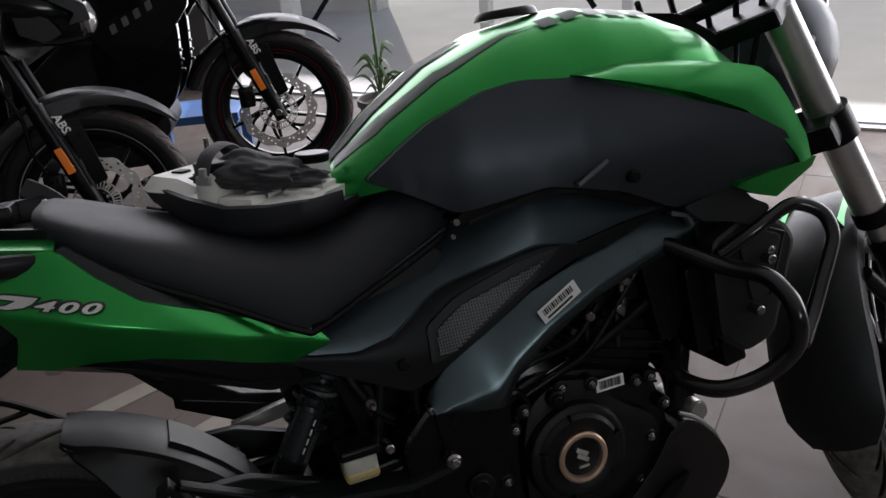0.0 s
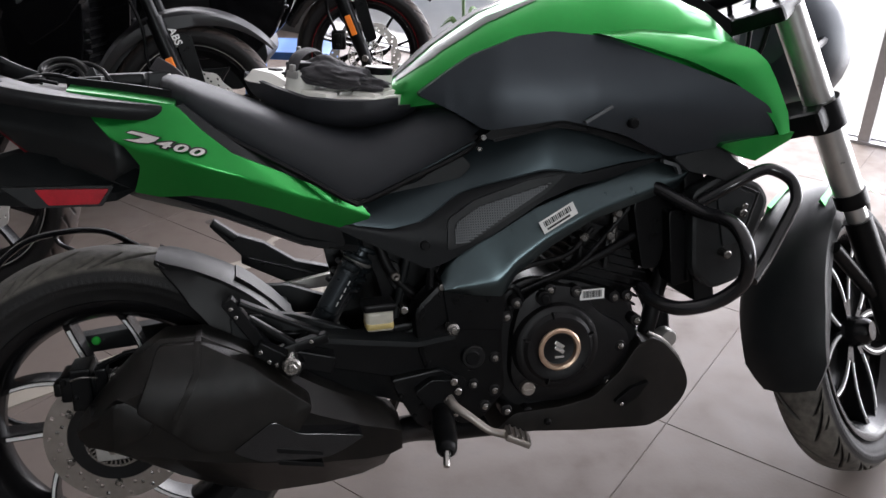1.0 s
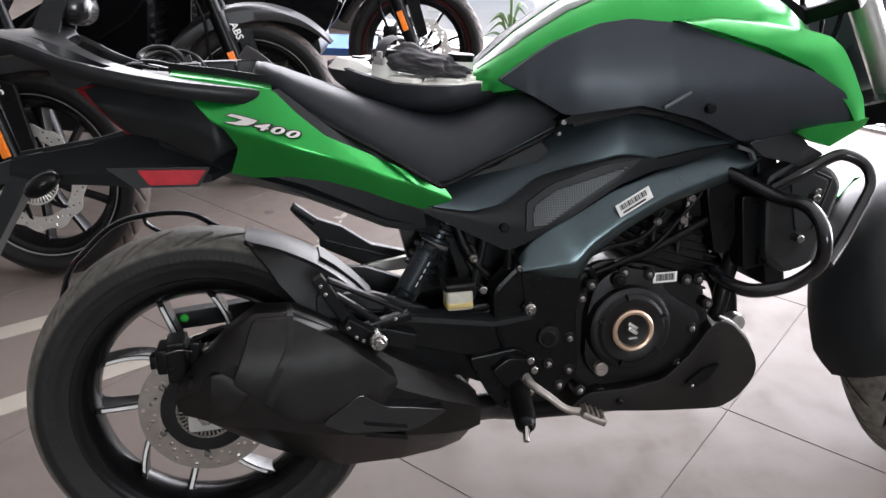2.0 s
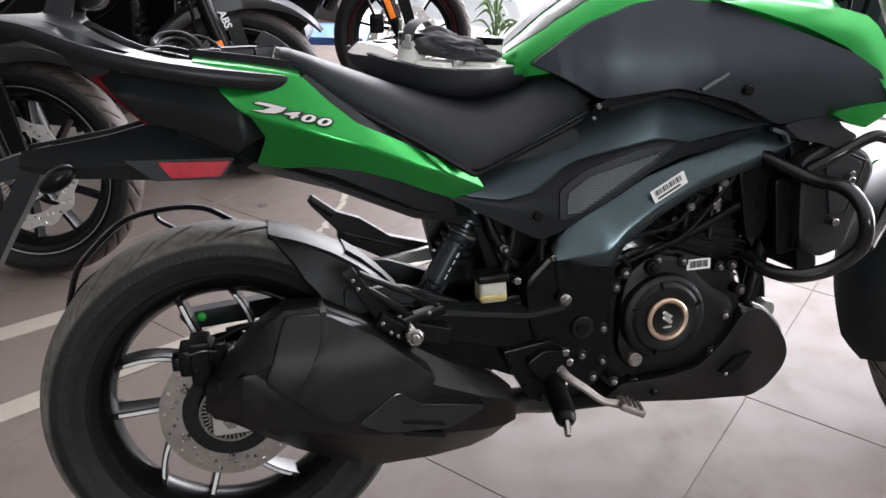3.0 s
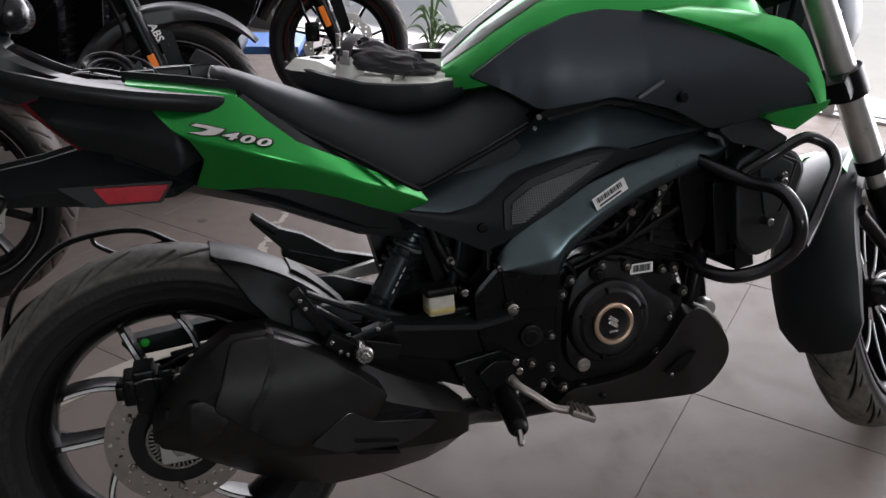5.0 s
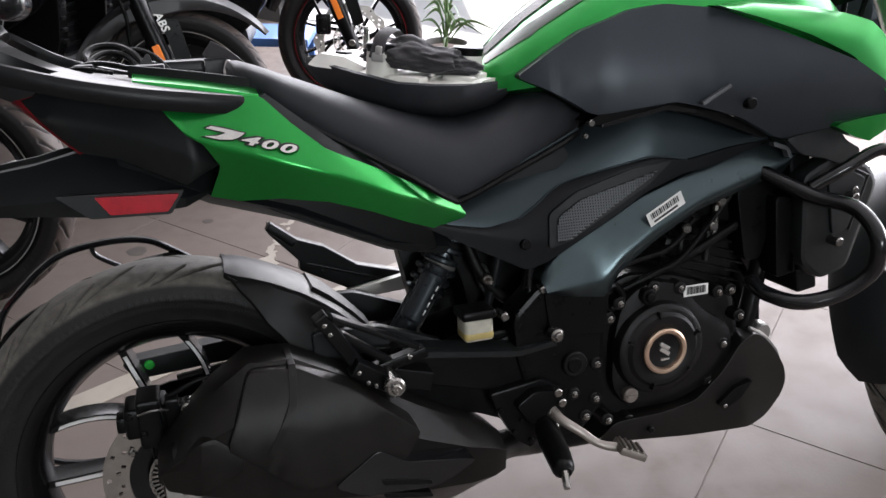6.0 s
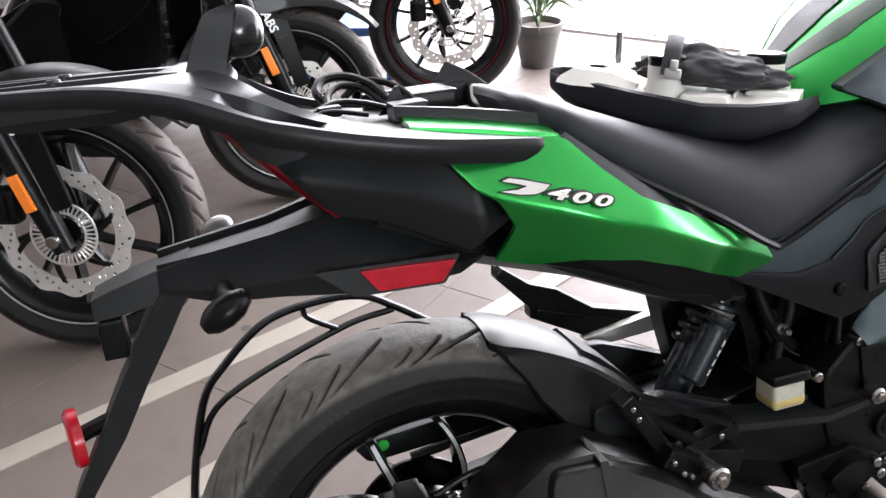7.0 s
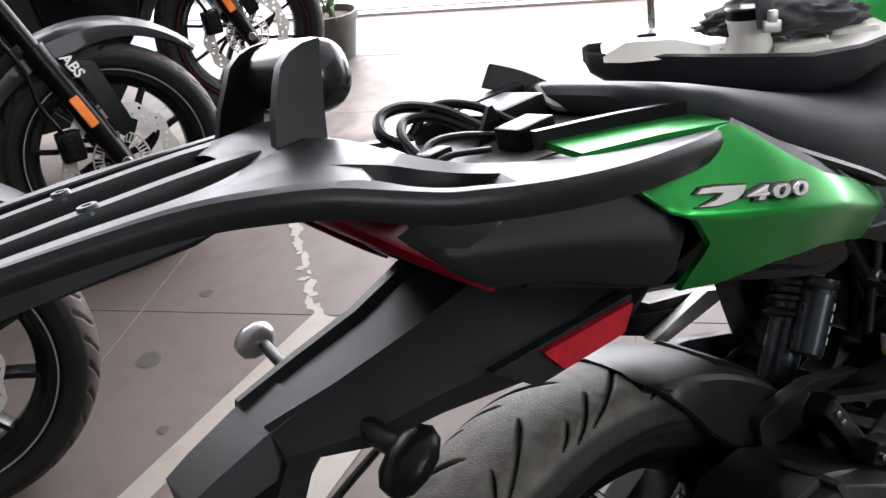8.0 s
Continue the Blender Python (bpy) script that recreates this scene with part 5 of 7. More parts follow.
rows = []
for i in range(len(SEAT) - 1):
    for j in range(3):
        t = j / 3
        rows.append(seat_row(*[a + (b_ - a) * t for a, b_ in zip(SEAT[i], SEAT[i + 1])]))
rows.append(seat_row(*SEAT[-1]))
seat = P("rider_seat", skin(rows), VINYL, label="black vinyl rider seat", sharp=60)
both("seat_welt", lambda: tube([(0.18, -0.146, 0.828), (0.24, -0.156, 0.790), (0.33, -0.161, 0.736), (0.40, -0.157, 0.690), (0.425, -0.154, 0.686), (0.50, -0.145, 0.714), (0.60, -0.128, 0.752), (0.634, -0.115, 0.776)], 0.0045, 6), BLACK, parent=seat)
s0, s1 = Vector((0.108, 0.106, 0.906)), Vector((0.172, 0.056, 0.853))
sl = (s1 - s0).normalized()
sw = (Vector((0.62, -0.04, 0.78)) - sl * sl.dot(Vector((0.62, -0.04, 0.78)))).normalized()
sn = sl.cross(sw)
sm = Matrix(((sl.x, sn.x, sw.x, 0), (sl.y, sn.y, sw.y, 0), (sl.z, sn.z, sw.z, 0), (0, 0, 0, 1)))
sm.translation = s0
P("seat_strap", turned(warp(dense(box(0.0, (s1 - s0).length, -0.0035, 0.0035, -0.013, 0.013, 0.002), 0.02), lambda c: c + Vector((0, 0, 0.004 * math.sin(c.x * 40)))), sm), CLOTH, seat, "dark strap end standing up behind the seat")
P("strap_wire", tube([(0.135, 0.06, 0.885), (0.13, 0.03, 0.868), (0.15, 0.0, 0.868), (0.17, -0.03, 0.875)], 0.005, 8), GREYALLOY, seat)

# ---------------------------------------------------------------- tail
YL_ = lambda x: lerp(x, [-0.2, -0.05, 0.04, 0.12, 0.2, 0.3, 0.45, 0.5], [-0.06, -0.085, -0.135, -0.165, -0.185, -0.165, -0.12, -0.11])
YL = lambda x: sum(YL_(x + 0.014 * d) for d in range(-4, 5)) / 9      # rounded off
UP_L = [(0.036, 0.838), (0.070, 0.844), (0.110, 0.849), (0.137, 0.851), (0.150, 0.850), (0.160, 0.845), (0.190, 0.813), (0.230, 0.778), (0.300, 0.743), (0.370, 0.705), (0.427, 0.672), (0.438, 0.656)]
RIDGE = [(0.040, 0.833), (0.058, 0.811), (0.072, 0.802), (0.090, 0.794), (0.108, 0.788), (0.142, 0.778), (0.190, 0.761), (0.240, 0.744), (0.308, 0.713), (0.370, 0.687), (0.415, 0.665), (0.438, 0.653)]
LOW_L = [(0.042, 0.830), (0.060, 0.807), (0.080, 0.794), (0.106, 0.750), (0.082, 0.722), (0.118, 0.714), (0.169, 0.716), (0.230, 0.706), (0.290, 0.684), (0.345, 0.658), (0.387, 0.640), (0.436, 0.649)]


def tail_y(x, z):
    """The panel's face: it leans in above a rounded crease and turns under below it."""
    d = z - lerp(x, [p[0] for p in RIDGE], [p[1] for p in RIDGE])
    up, down, e = lerp(x, [0.2, 0.32], [0.47, 0.30]), lerp(x, [0.04, 0.09, 0.13, 0.22, 0.4], [0.3, 0.50, 0.54, 0.56, 0.56]), 0.0018
    # a second crease runs from the panel's peak down to the first; past it the face turns towards the seat
    over = x - lerp(z, [0.70, 0.85], [0.325, 0.150])
    return YL(x) - 0.014 + (up + down) / 2 * (math.sqrt(d * d + e * e) - e) + (up - down) / 2 * d + 0.11 * (over + math.sqrt(over * over + 0.00003))


both("tail_panel", lambda: sheet([LOW_L, RIDGE, UP_L], lambda x, z, k: tail_y(x, z), 0.007, 88, 14, matched), GREEN, "glossy metallic green tail panel", sharp=50)
SEATPAN = [(0.10, 0.86), (0.155, 0.848), (0.203, 0.797), (0.236, 0.762), (0.30, 0.742), (0.42, 0.682), (0.52, 0.70), (0.60, 0.745), (0.62, 0.72), (0.50, 0.63), (0.40, 0.63), (0.25, 0.70), (0.12, 0.78)]
P("seat_pan", prism(rounded(SEATPAN, 0.01), 0.092, -0.092, 0.006), PLASTIC)
both("seat_pan_edge", lambda: sheet([[(0.15, 0.846), (0.203, 0.792), (0.236, 0.754), (0.30, 0.734), (0.42, 0.668)], [(0.165, 0.850), (0.215, 0.808), (0.25, 0.780), (0.32, 0.742), (0.42, 0.688)]], lambda x, z, k: tail_y(x, z) + 0.008, 0.02, 24), PLASTIC)
both("tail_side", lambda: sheet([[(-0.098, 0.812), (-0.086, 0.800), (-0.073, 0.788), (-0.024, 0.776), (0.03, 0.752), (0.054, 0.741), (0.070, 0.752)], [(-0.118, 0.838), (-0.098, 0.831), (-0.07, 0.824), (-0.02, 0.812), (0.035, 0.797), (0.08, 0.778), (0.112, 0.768)], [(-0.140, 0.866), (-0.112, 0.867), (-0.083, 0.866), (-0.02, 0.854), (0.036, 0.844), (0.08, 0.838), (0.12, 0.828)]], lambda x, z, k: YL(x) - 0.006 + (0.010 * (1 - k) ** 1.5 if k < 1 else 0.016 * (k - 1)) + 0.030 * max(0.0, x - 0.066) / 0.03, 0.03, 48, 5, matched), PLASTIC, "black plastic tail side panel", sharp=40)
INN = [(0.118, 0.722), (0.17, 0.730), (0.29, 0.684), (0.39, 0.645), (0.40, 0.60), (0.355, 0.600), (0.28, 0.632), (0.20, 0.668), (0.135, 0.700)]
both("under_panel", lambda: prism(rounded(INN, 0.01), -0.05, -0.092, 0.004), BLACK)
both("side_tip", lambda: prism(rounded([(0.425, 0.672), (0.49, 0.640), (0.455, 0.645), (0.40, 0.640)], 0.003), -0.085, -0.103, 0.003), PLASTIC)
P("under_tray", skin([[(x, -w, z), (x, -w * 0.6, z - 0.02), (x, w * 0.6, z - 0.02), (x, w, z), (x, w * 0.7, z + 0.03), (x, -w * 0.7, z + 0.03)] for x, w, z in ((-0.03, 0.08, 0.775), (0.08, 0.10, 0.72), (0.2, 0.10, 0.68), (0.33, 0.095, 0.62), (0.42, 0.09, 0.60))]), PLASTIC)

# red tail lamp wrapped round the tail's end
def lamp_strip(s):
    pts = [(-0.172, 0.050, 0.890), (-0.152, 0.064, 0.870), (-0.120, 0.076, 0.838), (-0.092, 0.082, 0.810), (-0.068, 0.088, 0.788)]
    rows = []
    for (x, y, z), w in zip(curved(pts, 6), np.interp(np.arange(25) / 24, [0, 0.2, 0.55, 0.8, 1], [0.022, 0.026, 0.020, 0.011, 0.003])):
        c = Vector((x - 0.001, s * y * 0.92, z - 0.001))
        inn = Vector((-0.004, -s * w, -w * 0.2))
        out = Vector((-0.9, 0, -0.4)) * 0.003
        back = Vector((0.018, 0, 0.012))
        rows.append([c + Vector((0.004, s * 0.001, 0.004)), c, c + inn * 0.35 + out, c + inn * 0.75 + out * 0.7, c + inn, c + inn + back, c + back])
    return skin(rows)


for s in (-1, 1):
    P("tail_lamp", lamp_strip(s), RED, label="slim dark red tail lamp")
P("tail_end", skin([[(x, -w, z), (x - 0.01, -w * 0.6, z - h * 0.7), (x - 0.01, w * 0.6, z - h * 0.7), (x, w, z), (x, w * 0.8, z + h), (x, -w * 0.8, z + h)] for x, w, z, h in ((-0.140, 0.045, 0.868, 0.006), (-0.11, 0.055, 0.848, 0.014), (-0.06, 0.064, 0.825, 0.026), (0.0, 0.085, 0.80, 0.04), (0.1, 0.09, 0.79, 0.03))]), PLASTIC)

# lower tail: rear mudguard, reflectors, plate bracket
LT = [(-0.265, 0.748, 0.050, 0.728), (-0.205, 0.755, 0.068, 0.712), (-0.14, 0.764, 0.076, 0.708), (-0.07, 0.780, 0.095, 0.703), (0.0, 0.765, 0.104, 0.702), (0.05, 0.745, 0.106, 0.706), (0.085, 0.730, 0.100, 0.722)]
rows = []
for x, zt, w, zb in LT:
    zm = zb + (zt - zb) * 0.34
    lip = 0.009 * max(0.0, min(1.0, (0.05 - x) / 0.1))
    rows.append([(x, -w * 0.94, zb), (x, -w, zm), (x, -w * 0.52, zt + 0.006), (x, -w * 0.40, zt), (x, w * 0.36, zt + 0.002), (x, w * 0.48, zt + lip), (x, w * 0.62, zt + lip), (x, w, zm), (x, w * 0.94, zb), (x, 0, zb + 0.010)])
P("rear_mudguard", bevel(skin(rows), 0.003, 2, 20), PLASTIC, label="black angular rear mudguard", sharp=24)
both("reflector", lambda: prism(rounded([(-0.062, 0.733), (0.043, 0.727), (0.026, 0.705), (-0.045, 0.708)], 0.003), -0.098, -0.113, 0.002), REFLECTOR, "red side reflector")
both("reflector_backing", lambda: prism(rounded([(-0.11, 0.738), (0.05, 0.731), (0.03, 0.700), (-0.07, 0.704)], 0.004), -0.095, -0.106, 0.003), PLASTIC)
ARM = [(-0.240, 0.0, 0.742, 0.046, 0.018), (-0.258, 0.0, 0.715, 0.045, 0.020), (-0.287, 0.0, 0.667, 0.040, 0.020), (-0.317, 0.0, 0.62, 0.036, 0.019), (-0.352, 0.0, 0.56, 0.033, 0.018), (-0.392, 0.0, 0.50, 0.029, 0.013), (-0.430, 0, 0.43, 0.025, 0.006)]
P("plate_bracket", bevel(skin([[(x - t, -w, z - t * 0.3), (x + t, -w * 0.9, z + t * 0.3), (x + t, w * 0.9, z + t * 0.3), (x - t, w, z - t * 0.3)] for x, y, z, w, t in ARM]), 0.004, 2), PLASTIC, label="long black number plate bracket")
lamp = P("plate_lamp", bevel(skin([[(x, -w, z - h), (x, w, z - h), (x, w * 0.85, z + h), (x, -w * 0.85, z + h)] for x, z, w, h in ((-0.337, 0.717, 0.031, 0.011), (-0.315, 0.722, 0.034, 0.014), (-0.27, 0.732, 0.038, 0.017), (-0.23, 0.742, 0.040, 0.014))]), 0.006, 2), PLASTIC, label="black plate lamp housing")
P("plate_hook", box(-0.338, -0.312, -0.020, 0.020, 0.655, 0.70, 0.003), BLACK)
P("rear_reflector_stalk", tube([(-0.345, 0.0, 0.58), (-0.385, 0.0, 0.567)], 0.010, 8, straight=True), BLACK)
P("rear_reflector", turned(lathe([(0.0, -0.008), (0.03, -0.008), (0.034, -0.004), (0.034, 0.006), (0.0, 0.006)], 28), Matrix.Translation((-0.390, 0.0, 0.565)) @ pose(0, 0, 0, 0, 0, -75)), REFLECTOR, label="round red rear reflector")
for s in (-1, 1):
    stalk = P("turn_signal", tube([(-0.20, s * 0.04, 0.728), (-0.20, s * 0.08, 0.724 if s < 0 else 0.732), (-0.195, s * (0.105 if s < 0 else 0.14), 0.722 if s < 0 else 0.738)], 0.010 if s < 0 else 0.006, 12), PLASTIC, label="rear turn signal on a short black stalk")
    body = turned(lathe([(0.0, -0.045), (0.012, -0.043), (0.022, -0.03), (0.026, -0.01), (0.024, 0.012), (0.014, 0.03), (0.0, 0.036)], 20, axis='Z'), Matrix.Translation((-0.198, -0.116, 0.722) if s < 0 else (-0.194, 0.158, 0.740)) @ pose(0, 0, 0, 0, 60 if s < 0 else 75, 0) @ Matrix.Diagonal((0.62, 0.8, 0.72, 1) if s < 0 else (0.62, 0.75, 0.52, 1)))
    P("signal_body", body, BLACK if s < 0 else CLEAR, stalk, "black signal body" if s < 0 else "clear grey signal lens")

# badge: a plain wing shape and the figures 400
def on_tail(outline, lift=0.004):
    bm = dense(prism(outline, 0.0, 1.0, 0.0), 0.012, 3)
    return warp(bm, lambda c: Vector((c.x, tail_y(c.x, c.z) - lift + (0.0 if c.y > 0.5 else lift + 0.002), c.z)))


bad = P("badge_shape", on_tail([(0.0846, 0.8148), (0.0918, 0.8169), (0.1062, 0.8135), (0.1305, 0.8060), (0.1233, 0.8013), (0.1143, 0.7992), (0.0990, 0.8005), (0.0810, 0.8055), (0.0981, 0.8051), (0.1080, 0.8076), (0.1008, 0.8102)]), BADGE, label="plain silver wing shaped emblem", smooth=False)
P("badge_rim", on_tail([(0.0819, 0.8152), (0.0909, 0.8181), (0.1062, 0.8149), (0.1332, 0.8062), (0.1242, 0.8001), (0.1143, 0.7979), (0.0981, 0.7992), (0.0774, 0.8051), (0.0972, 0.8063), (0.1053, 0.8076), (0.0990, 0.8089)], 0.0025), INK, bad, "dark rim round the emblem", smooth=False)
def lay(c):
    return Vector((c.x, tail_y(c.x, c.z) - 0.0025 + c.y, c.z))


for k, ch in enumerate("400"):
    for size, thick, lift, mat_, what in ((0.0152, 0.0004, 0.0012, BADGE, "silver figure " + ch), (0.0152, 0.0017, -0.0006, INK, "dark rim round the figure")):
        fig = warp(text_mesh(ch, size, 0.0018, 0.3, thick), lambda c: Vector((c.x * 2.5, c.y - lift, c.z)))
        fig = turned(fig, Matrix.Translation((0.123, 0, 0.7955)) @ pose(0, 0, 0, 0, 16, 0) @ Matrix.Translation((0.0232 * k, 0, 0)))
        P("figure" if mat_ is BADGE else "figure_rim", warp(fig, lay), mat_, bad, what, smooth=False)

# ---------------------------------------------------------------- grab rail and rear rack
def rail_side(s):
    """One casting: a deep outer face, a rounded edge, and a wide top with an eye-shaped pocket sunk into it beside the bridge."""
    # outer edge, the pocket's outer and inner rims, inner edge, the pocket's depth, the outer face's depth
    lanes = [((-0.47, 0.090, 0.957), (-0.47, 0.086, 0.958), (-0.47, 0.080, 0.958), (-0.47, 0.072, 0.958), 0.0, 0.013),
             ((-0.343, 0.106, 0.953), (-0.343, 0.101, 0.955), (-0.343, 0.094, 0.955), (-0.343, 0.084, 0.955), 0.0, 0.015),
             ((-0.282, 0.118, 0.949), (-0.279, 0.112, 0.952), (-0.273, 0.104, 0.952), (-0.262, 0.088, 0.952), 0.0, 0.017),
             ((-0.235, 0.134, 0.941), (-0.230, 0.127, 0.944), (-0.220, 0.108, 0.948), (-0.200, 0.066, 0.953), 0.0, 0.019),
             ((-0.205, 0.143, 0.933), (-0.199, 0.135, 0.936), (-0.190, 0.114, 0.941), (-0.170, 0.070, 0.951), 0.0, 0.021),
             ((-0.183, 0.148, 0.924), (-0.177, 0.138, 0.928), (-0.170, 0.116, 0.934), (-0.150, 0.079, 0.942), 0.002, 0.022),
             ((-0.158, 0.153, 0.913), (-0.153, 0.145, 0.915), (-0.145, 0.110, 0.923), (-0.128, 0.092, 0.927), 0.030, 0.023),
             ((-0.135, 0.159, 0.904), (-0.131, 0.151, 0.906), (-0.122, 0.110, 0.911), (-0.105, 0.097, 0.913), 0.032, 0.023),
             ((-0.110, 0.164, 0.897), (-0.107, 0.156, 0.899), (-0.098, 0.116, 0.900), (-0.080, 0.104, 0.901), 0.020, 0.023),
             ((-0.085, 0.167, 0.890), (-0.083, 0.160, 0.892), (-0.076, 0.132, 0.893), (-0.055, 0.110, 0.892), 0.0, 0.023),
             ((-0.040, 0.170, 0.879), (-0.040, 0.163, 0.881), (-0.036, 0.146, 0.882), (-0.020, 0.122, 0.882), 0.0, 0.023),
             ((0.020, 0.170, 0.867), (0.020, 0.163, 0.869), (0.022, 0.150, 0.870), (0.028, 0.132, 0.870), 0.0, 0.024),
             ((0.090, 0.163, 0.856), (0.090, 0.157, 0.858), (0.091, 0.148, 0.858), (0.093, 0.135, 0.858), 0.0, 0.024),
             ((0.132, 0.154, 0.849), (0.132, 0.150, 0.851), (0.132, 0.145, 0.851), (0.132, 0.138, 0.851), 0.0, 0.020),
             ((0.146, 0.145, 0.843), (0.146, 0.144, 0.844), (0.146, 0.142, 0.844), (0.146, 0.141, 0.844), 0.0, 0.006)]
    n = 6
    edge, rim, inner, last = (curved([(p[k][0], s * p[k][1], p[k][2]) for p in lanes], n) for k in range(4))
    q = np.linspace(0, len(lanes) - 1, len(edge))
    sunk, tall = (np.interp(q, range(len(lanes)), [p[k] for p in lanes]) for k in (4, 5))
    rows = []
    for o, r, i, e, d, h in zip(edge, rim, inner, last, sunk, tall):
        a = (r - o).normalized() * min(1.0, h / 0.03)
        a.z = 0
        up = Vector((0, 0, 1))
        low = Vector((0, 0, min(0.012, h * 0.5)))
        rows.append([o + a * 0.006 - up * h, o + a * 0.001 - up * h * 0.72, o - a * 0.0015 - up * h * 0.35, o - up * min(0.003, h * 0.2), o + a * 0.003 + up * 0.001,
                     r, r + (i - r) * 0.04 - up * d, r + (i - r) * 0.97 - up * d, i, e - (e - i) * 0.15, e - up * 0.003 * min(1, h / 0.03), e - low, i - low - up * d, r - low - up * d, o + a * 0.012 - up * h])
    return skin(rows)


def ribbon(pts, w, h, bev=0.002, n=6):
    """A flat bar laid along a line, w wide and h thick."""
    line = curved(pts, n)
    rows = []
    for i, p in enumerate(line):
        d = (line[min(i + 1, len(line) - 1)] - line[max(i - 1, 0)]).normalized()
        a = Vector((-d.y, d.x, 0)).normalized() * w / 2
        b_ = Vector((0, 0, h / 2))
        rows.append([p + a + b_, p - a + b_, p - a - b_, p + a - b_])
    return bevel(skin(rows), bev, 2, 30)


for s in (-1, 1):
    P("grab_rail", rail_side(s), RAIL, label="satin black cast grab rail", sharp=33)
# bridge of the rack: a bowed crossing, a recessed plate between lengthwise ribs
bridge_rows = []
for k in range(25):
    y = -0.072 + 0.144 * k / 24
    bow = -0.030 * (y / 0.135) ** 2
    top = 0.955 - 0.012 * (y / 0.135) ** 2 + 0.003 * math.cos(y / 0.135 * 6)
    bridge_rows.append([(-0.225 + bow, y, top - 0.006), (-0.20 + bow, y, top), (-0.172 + bow, y, top + 0.001), (-0.152 + bow, y, top - 0.006), (-0.146 + bow, y, top - 0.016), (-0.156 + bow, y, top - 0.024), (-0.215 + bow, y, top - 0.024)])
P("rack_bridge", skin(bridge_rows), RAIL, label="cast rack bridge", sharp=50)
for y in (-0.040, 0.040):
    P("rack_rib", bevel(skin([[(x, y - w - 0.005, 0.934), (x, y - w, z), (x, y + w, z), (x, y + w + 0.005, 0.934)] for x, w, z in ((-0.47, 0.006, 0.957), (-0.33, 0.007, 0.956), (-0.27, 0.008, 0.955), (-0.235, 0.009, 0.954), (-0.205, 0.010, 0.952))]), 0.002, 2, 20), RAIL)
P("rack_plate", bevel(skin([[(x, -w, 0.938), (x, w, 0.938), (x, w, 0.926), (x, -w, 0.926)] for x, w in ((-0.47, 0.082), (-0.30, 0.095), (-0.19, 0.105))]), 0.003, 2), RAIL)
P("rack_belly", bevel(skin([[(x, -w, 0.928), (x, w, 0.928), (x, w * 0.8, 0.928 - h), (x, -w * 0.8, 0.928 - h)] for x, w, h in ((-0.42, 0.04, 0.006), (-0.36, 0.055, 0.016), (-0.27, 0.065, 0.018), (-0.20, 0.06, 0.008))]), 0.006, 2), PLASTIC, label="black moulding below the rack")
P("rack_cross", box(-0.475, -0.44, -0.10, 0.10, 0.932, 0.958, 0.006), RAIL)
for x in (-0.42, -0.32):
    for y in (-0.040, 0.040):
        P("rack_boss", moved(lathe([(0.0, -0.002), (0.003, -0.002), (0.0035, 0.001), (0.0062, 0.001), (0.0070, -0.001), (0.0080, -0.004), (0.0080, -0.02), (0.0, -0.02)], 18, axis='Z'), (x, y, 0.9575)), SHOCK, label="bolt boss on the rack")
P("rail_floor", bevel(skin([[(x, -w, z), (x, w, z), (x, w, z - 0.012), (x, -w, z - 0.012)] for x, w, z in ((-0.15, 0.082, 0.893), (-0.10, 0.098, 0.886), (-0.03, 0.122, 0.876), (0.02, 0.118, 0.868))]), 0.003, 2), BAYSHEEN)
# backrest: two blades and a rounded pad between and before them
for s in (-1, 1):
    P("backrest_post", bevel(skin([[(x0, s * y, z), (x1, s * y, z), (x1, s * (y - 0.010), z), (x0, s * (y - 0.010), z)] for x0, x1, y, z in ((-0.200, -0.160, 0.060, 0.944), (-0.190, -0.152, 0.056, 0.970), (-0.180, -0.145, 0.052, 0.988), (-0.173, -0.142, 0.051, 1.000), (-0.163, -0.139, 0.050, 1.007), (-0.152, -0.138, 0.049, 1.010))]), 0.004, 3), RAIL, label="black backrest blade")
sq = lambda v: math.copysign(abs(v) ** 0.85, v)
pad = skin([[(-0.140 + sq(math.cos(2 * math.pi * k / 24)) * 0.027 * r_, y, 0.983 + sq(math.sin(2 * math.pi * k / 24)) * 0.027 * r_) for k in range(24)] for y, r_ in ((-0.049, 0.10), (-0.048, 0.35), (-0.045, 0.62), (-0.041, 0.84), (-0.034, 0.97), (-0.024, 1.0), (0.024, 1.0), (0.034, 0.97), (0.041, 0.84), (0.045, 0.62), (0.048, 0.35), (0.049, 0.10))])
P("backrest_pad", pad, GLOSS, label="rounded glossy black backrest pad")

# open bay under the missing rear seat
P("seat_bay", bevel(skin([[(x, -0.085, z), (x, 0.085, z), (x, 0.085, z - 0.02), (x, -0.085, z - 0.02)] for x, z in ((-0.10, 0.884), (0.0, 0.872), (0.13, 0.858), (0.2, 0.84))]), 0.004, 2), BAYSHEEN, label="open bay below the missing rear seat, window sheen in its colour")
P("bay_wall", box(0.0, 0.135, 0.080, 0.098, 0.86, 0.892, 0.004), RAIL)
P("bay_edge", ribbon([(0.0, -0.083, 0.886), (0.08, -0.095, 0.874), (0.15, -0.106, 0.861)], 0.008, 0.016), BLACK)
P("green_edge", skin([[(x, y0, z0), (x, y1, z1), (x, y1, z1 - 0.006), (x, y0, z0 - 0.006)] for x, y0, z0, y1, z1 in ((0.005, -0.085, 0.884, -0.128, 0.877), (0.08, -0.097, 0.871, -0.136, 0.865), (0.155, -0.108, 0.857, -0.146, 0.850))]), GREEN, label="green inner edge of the tail panel")
bay = new("wiring")
bay.parent = bike
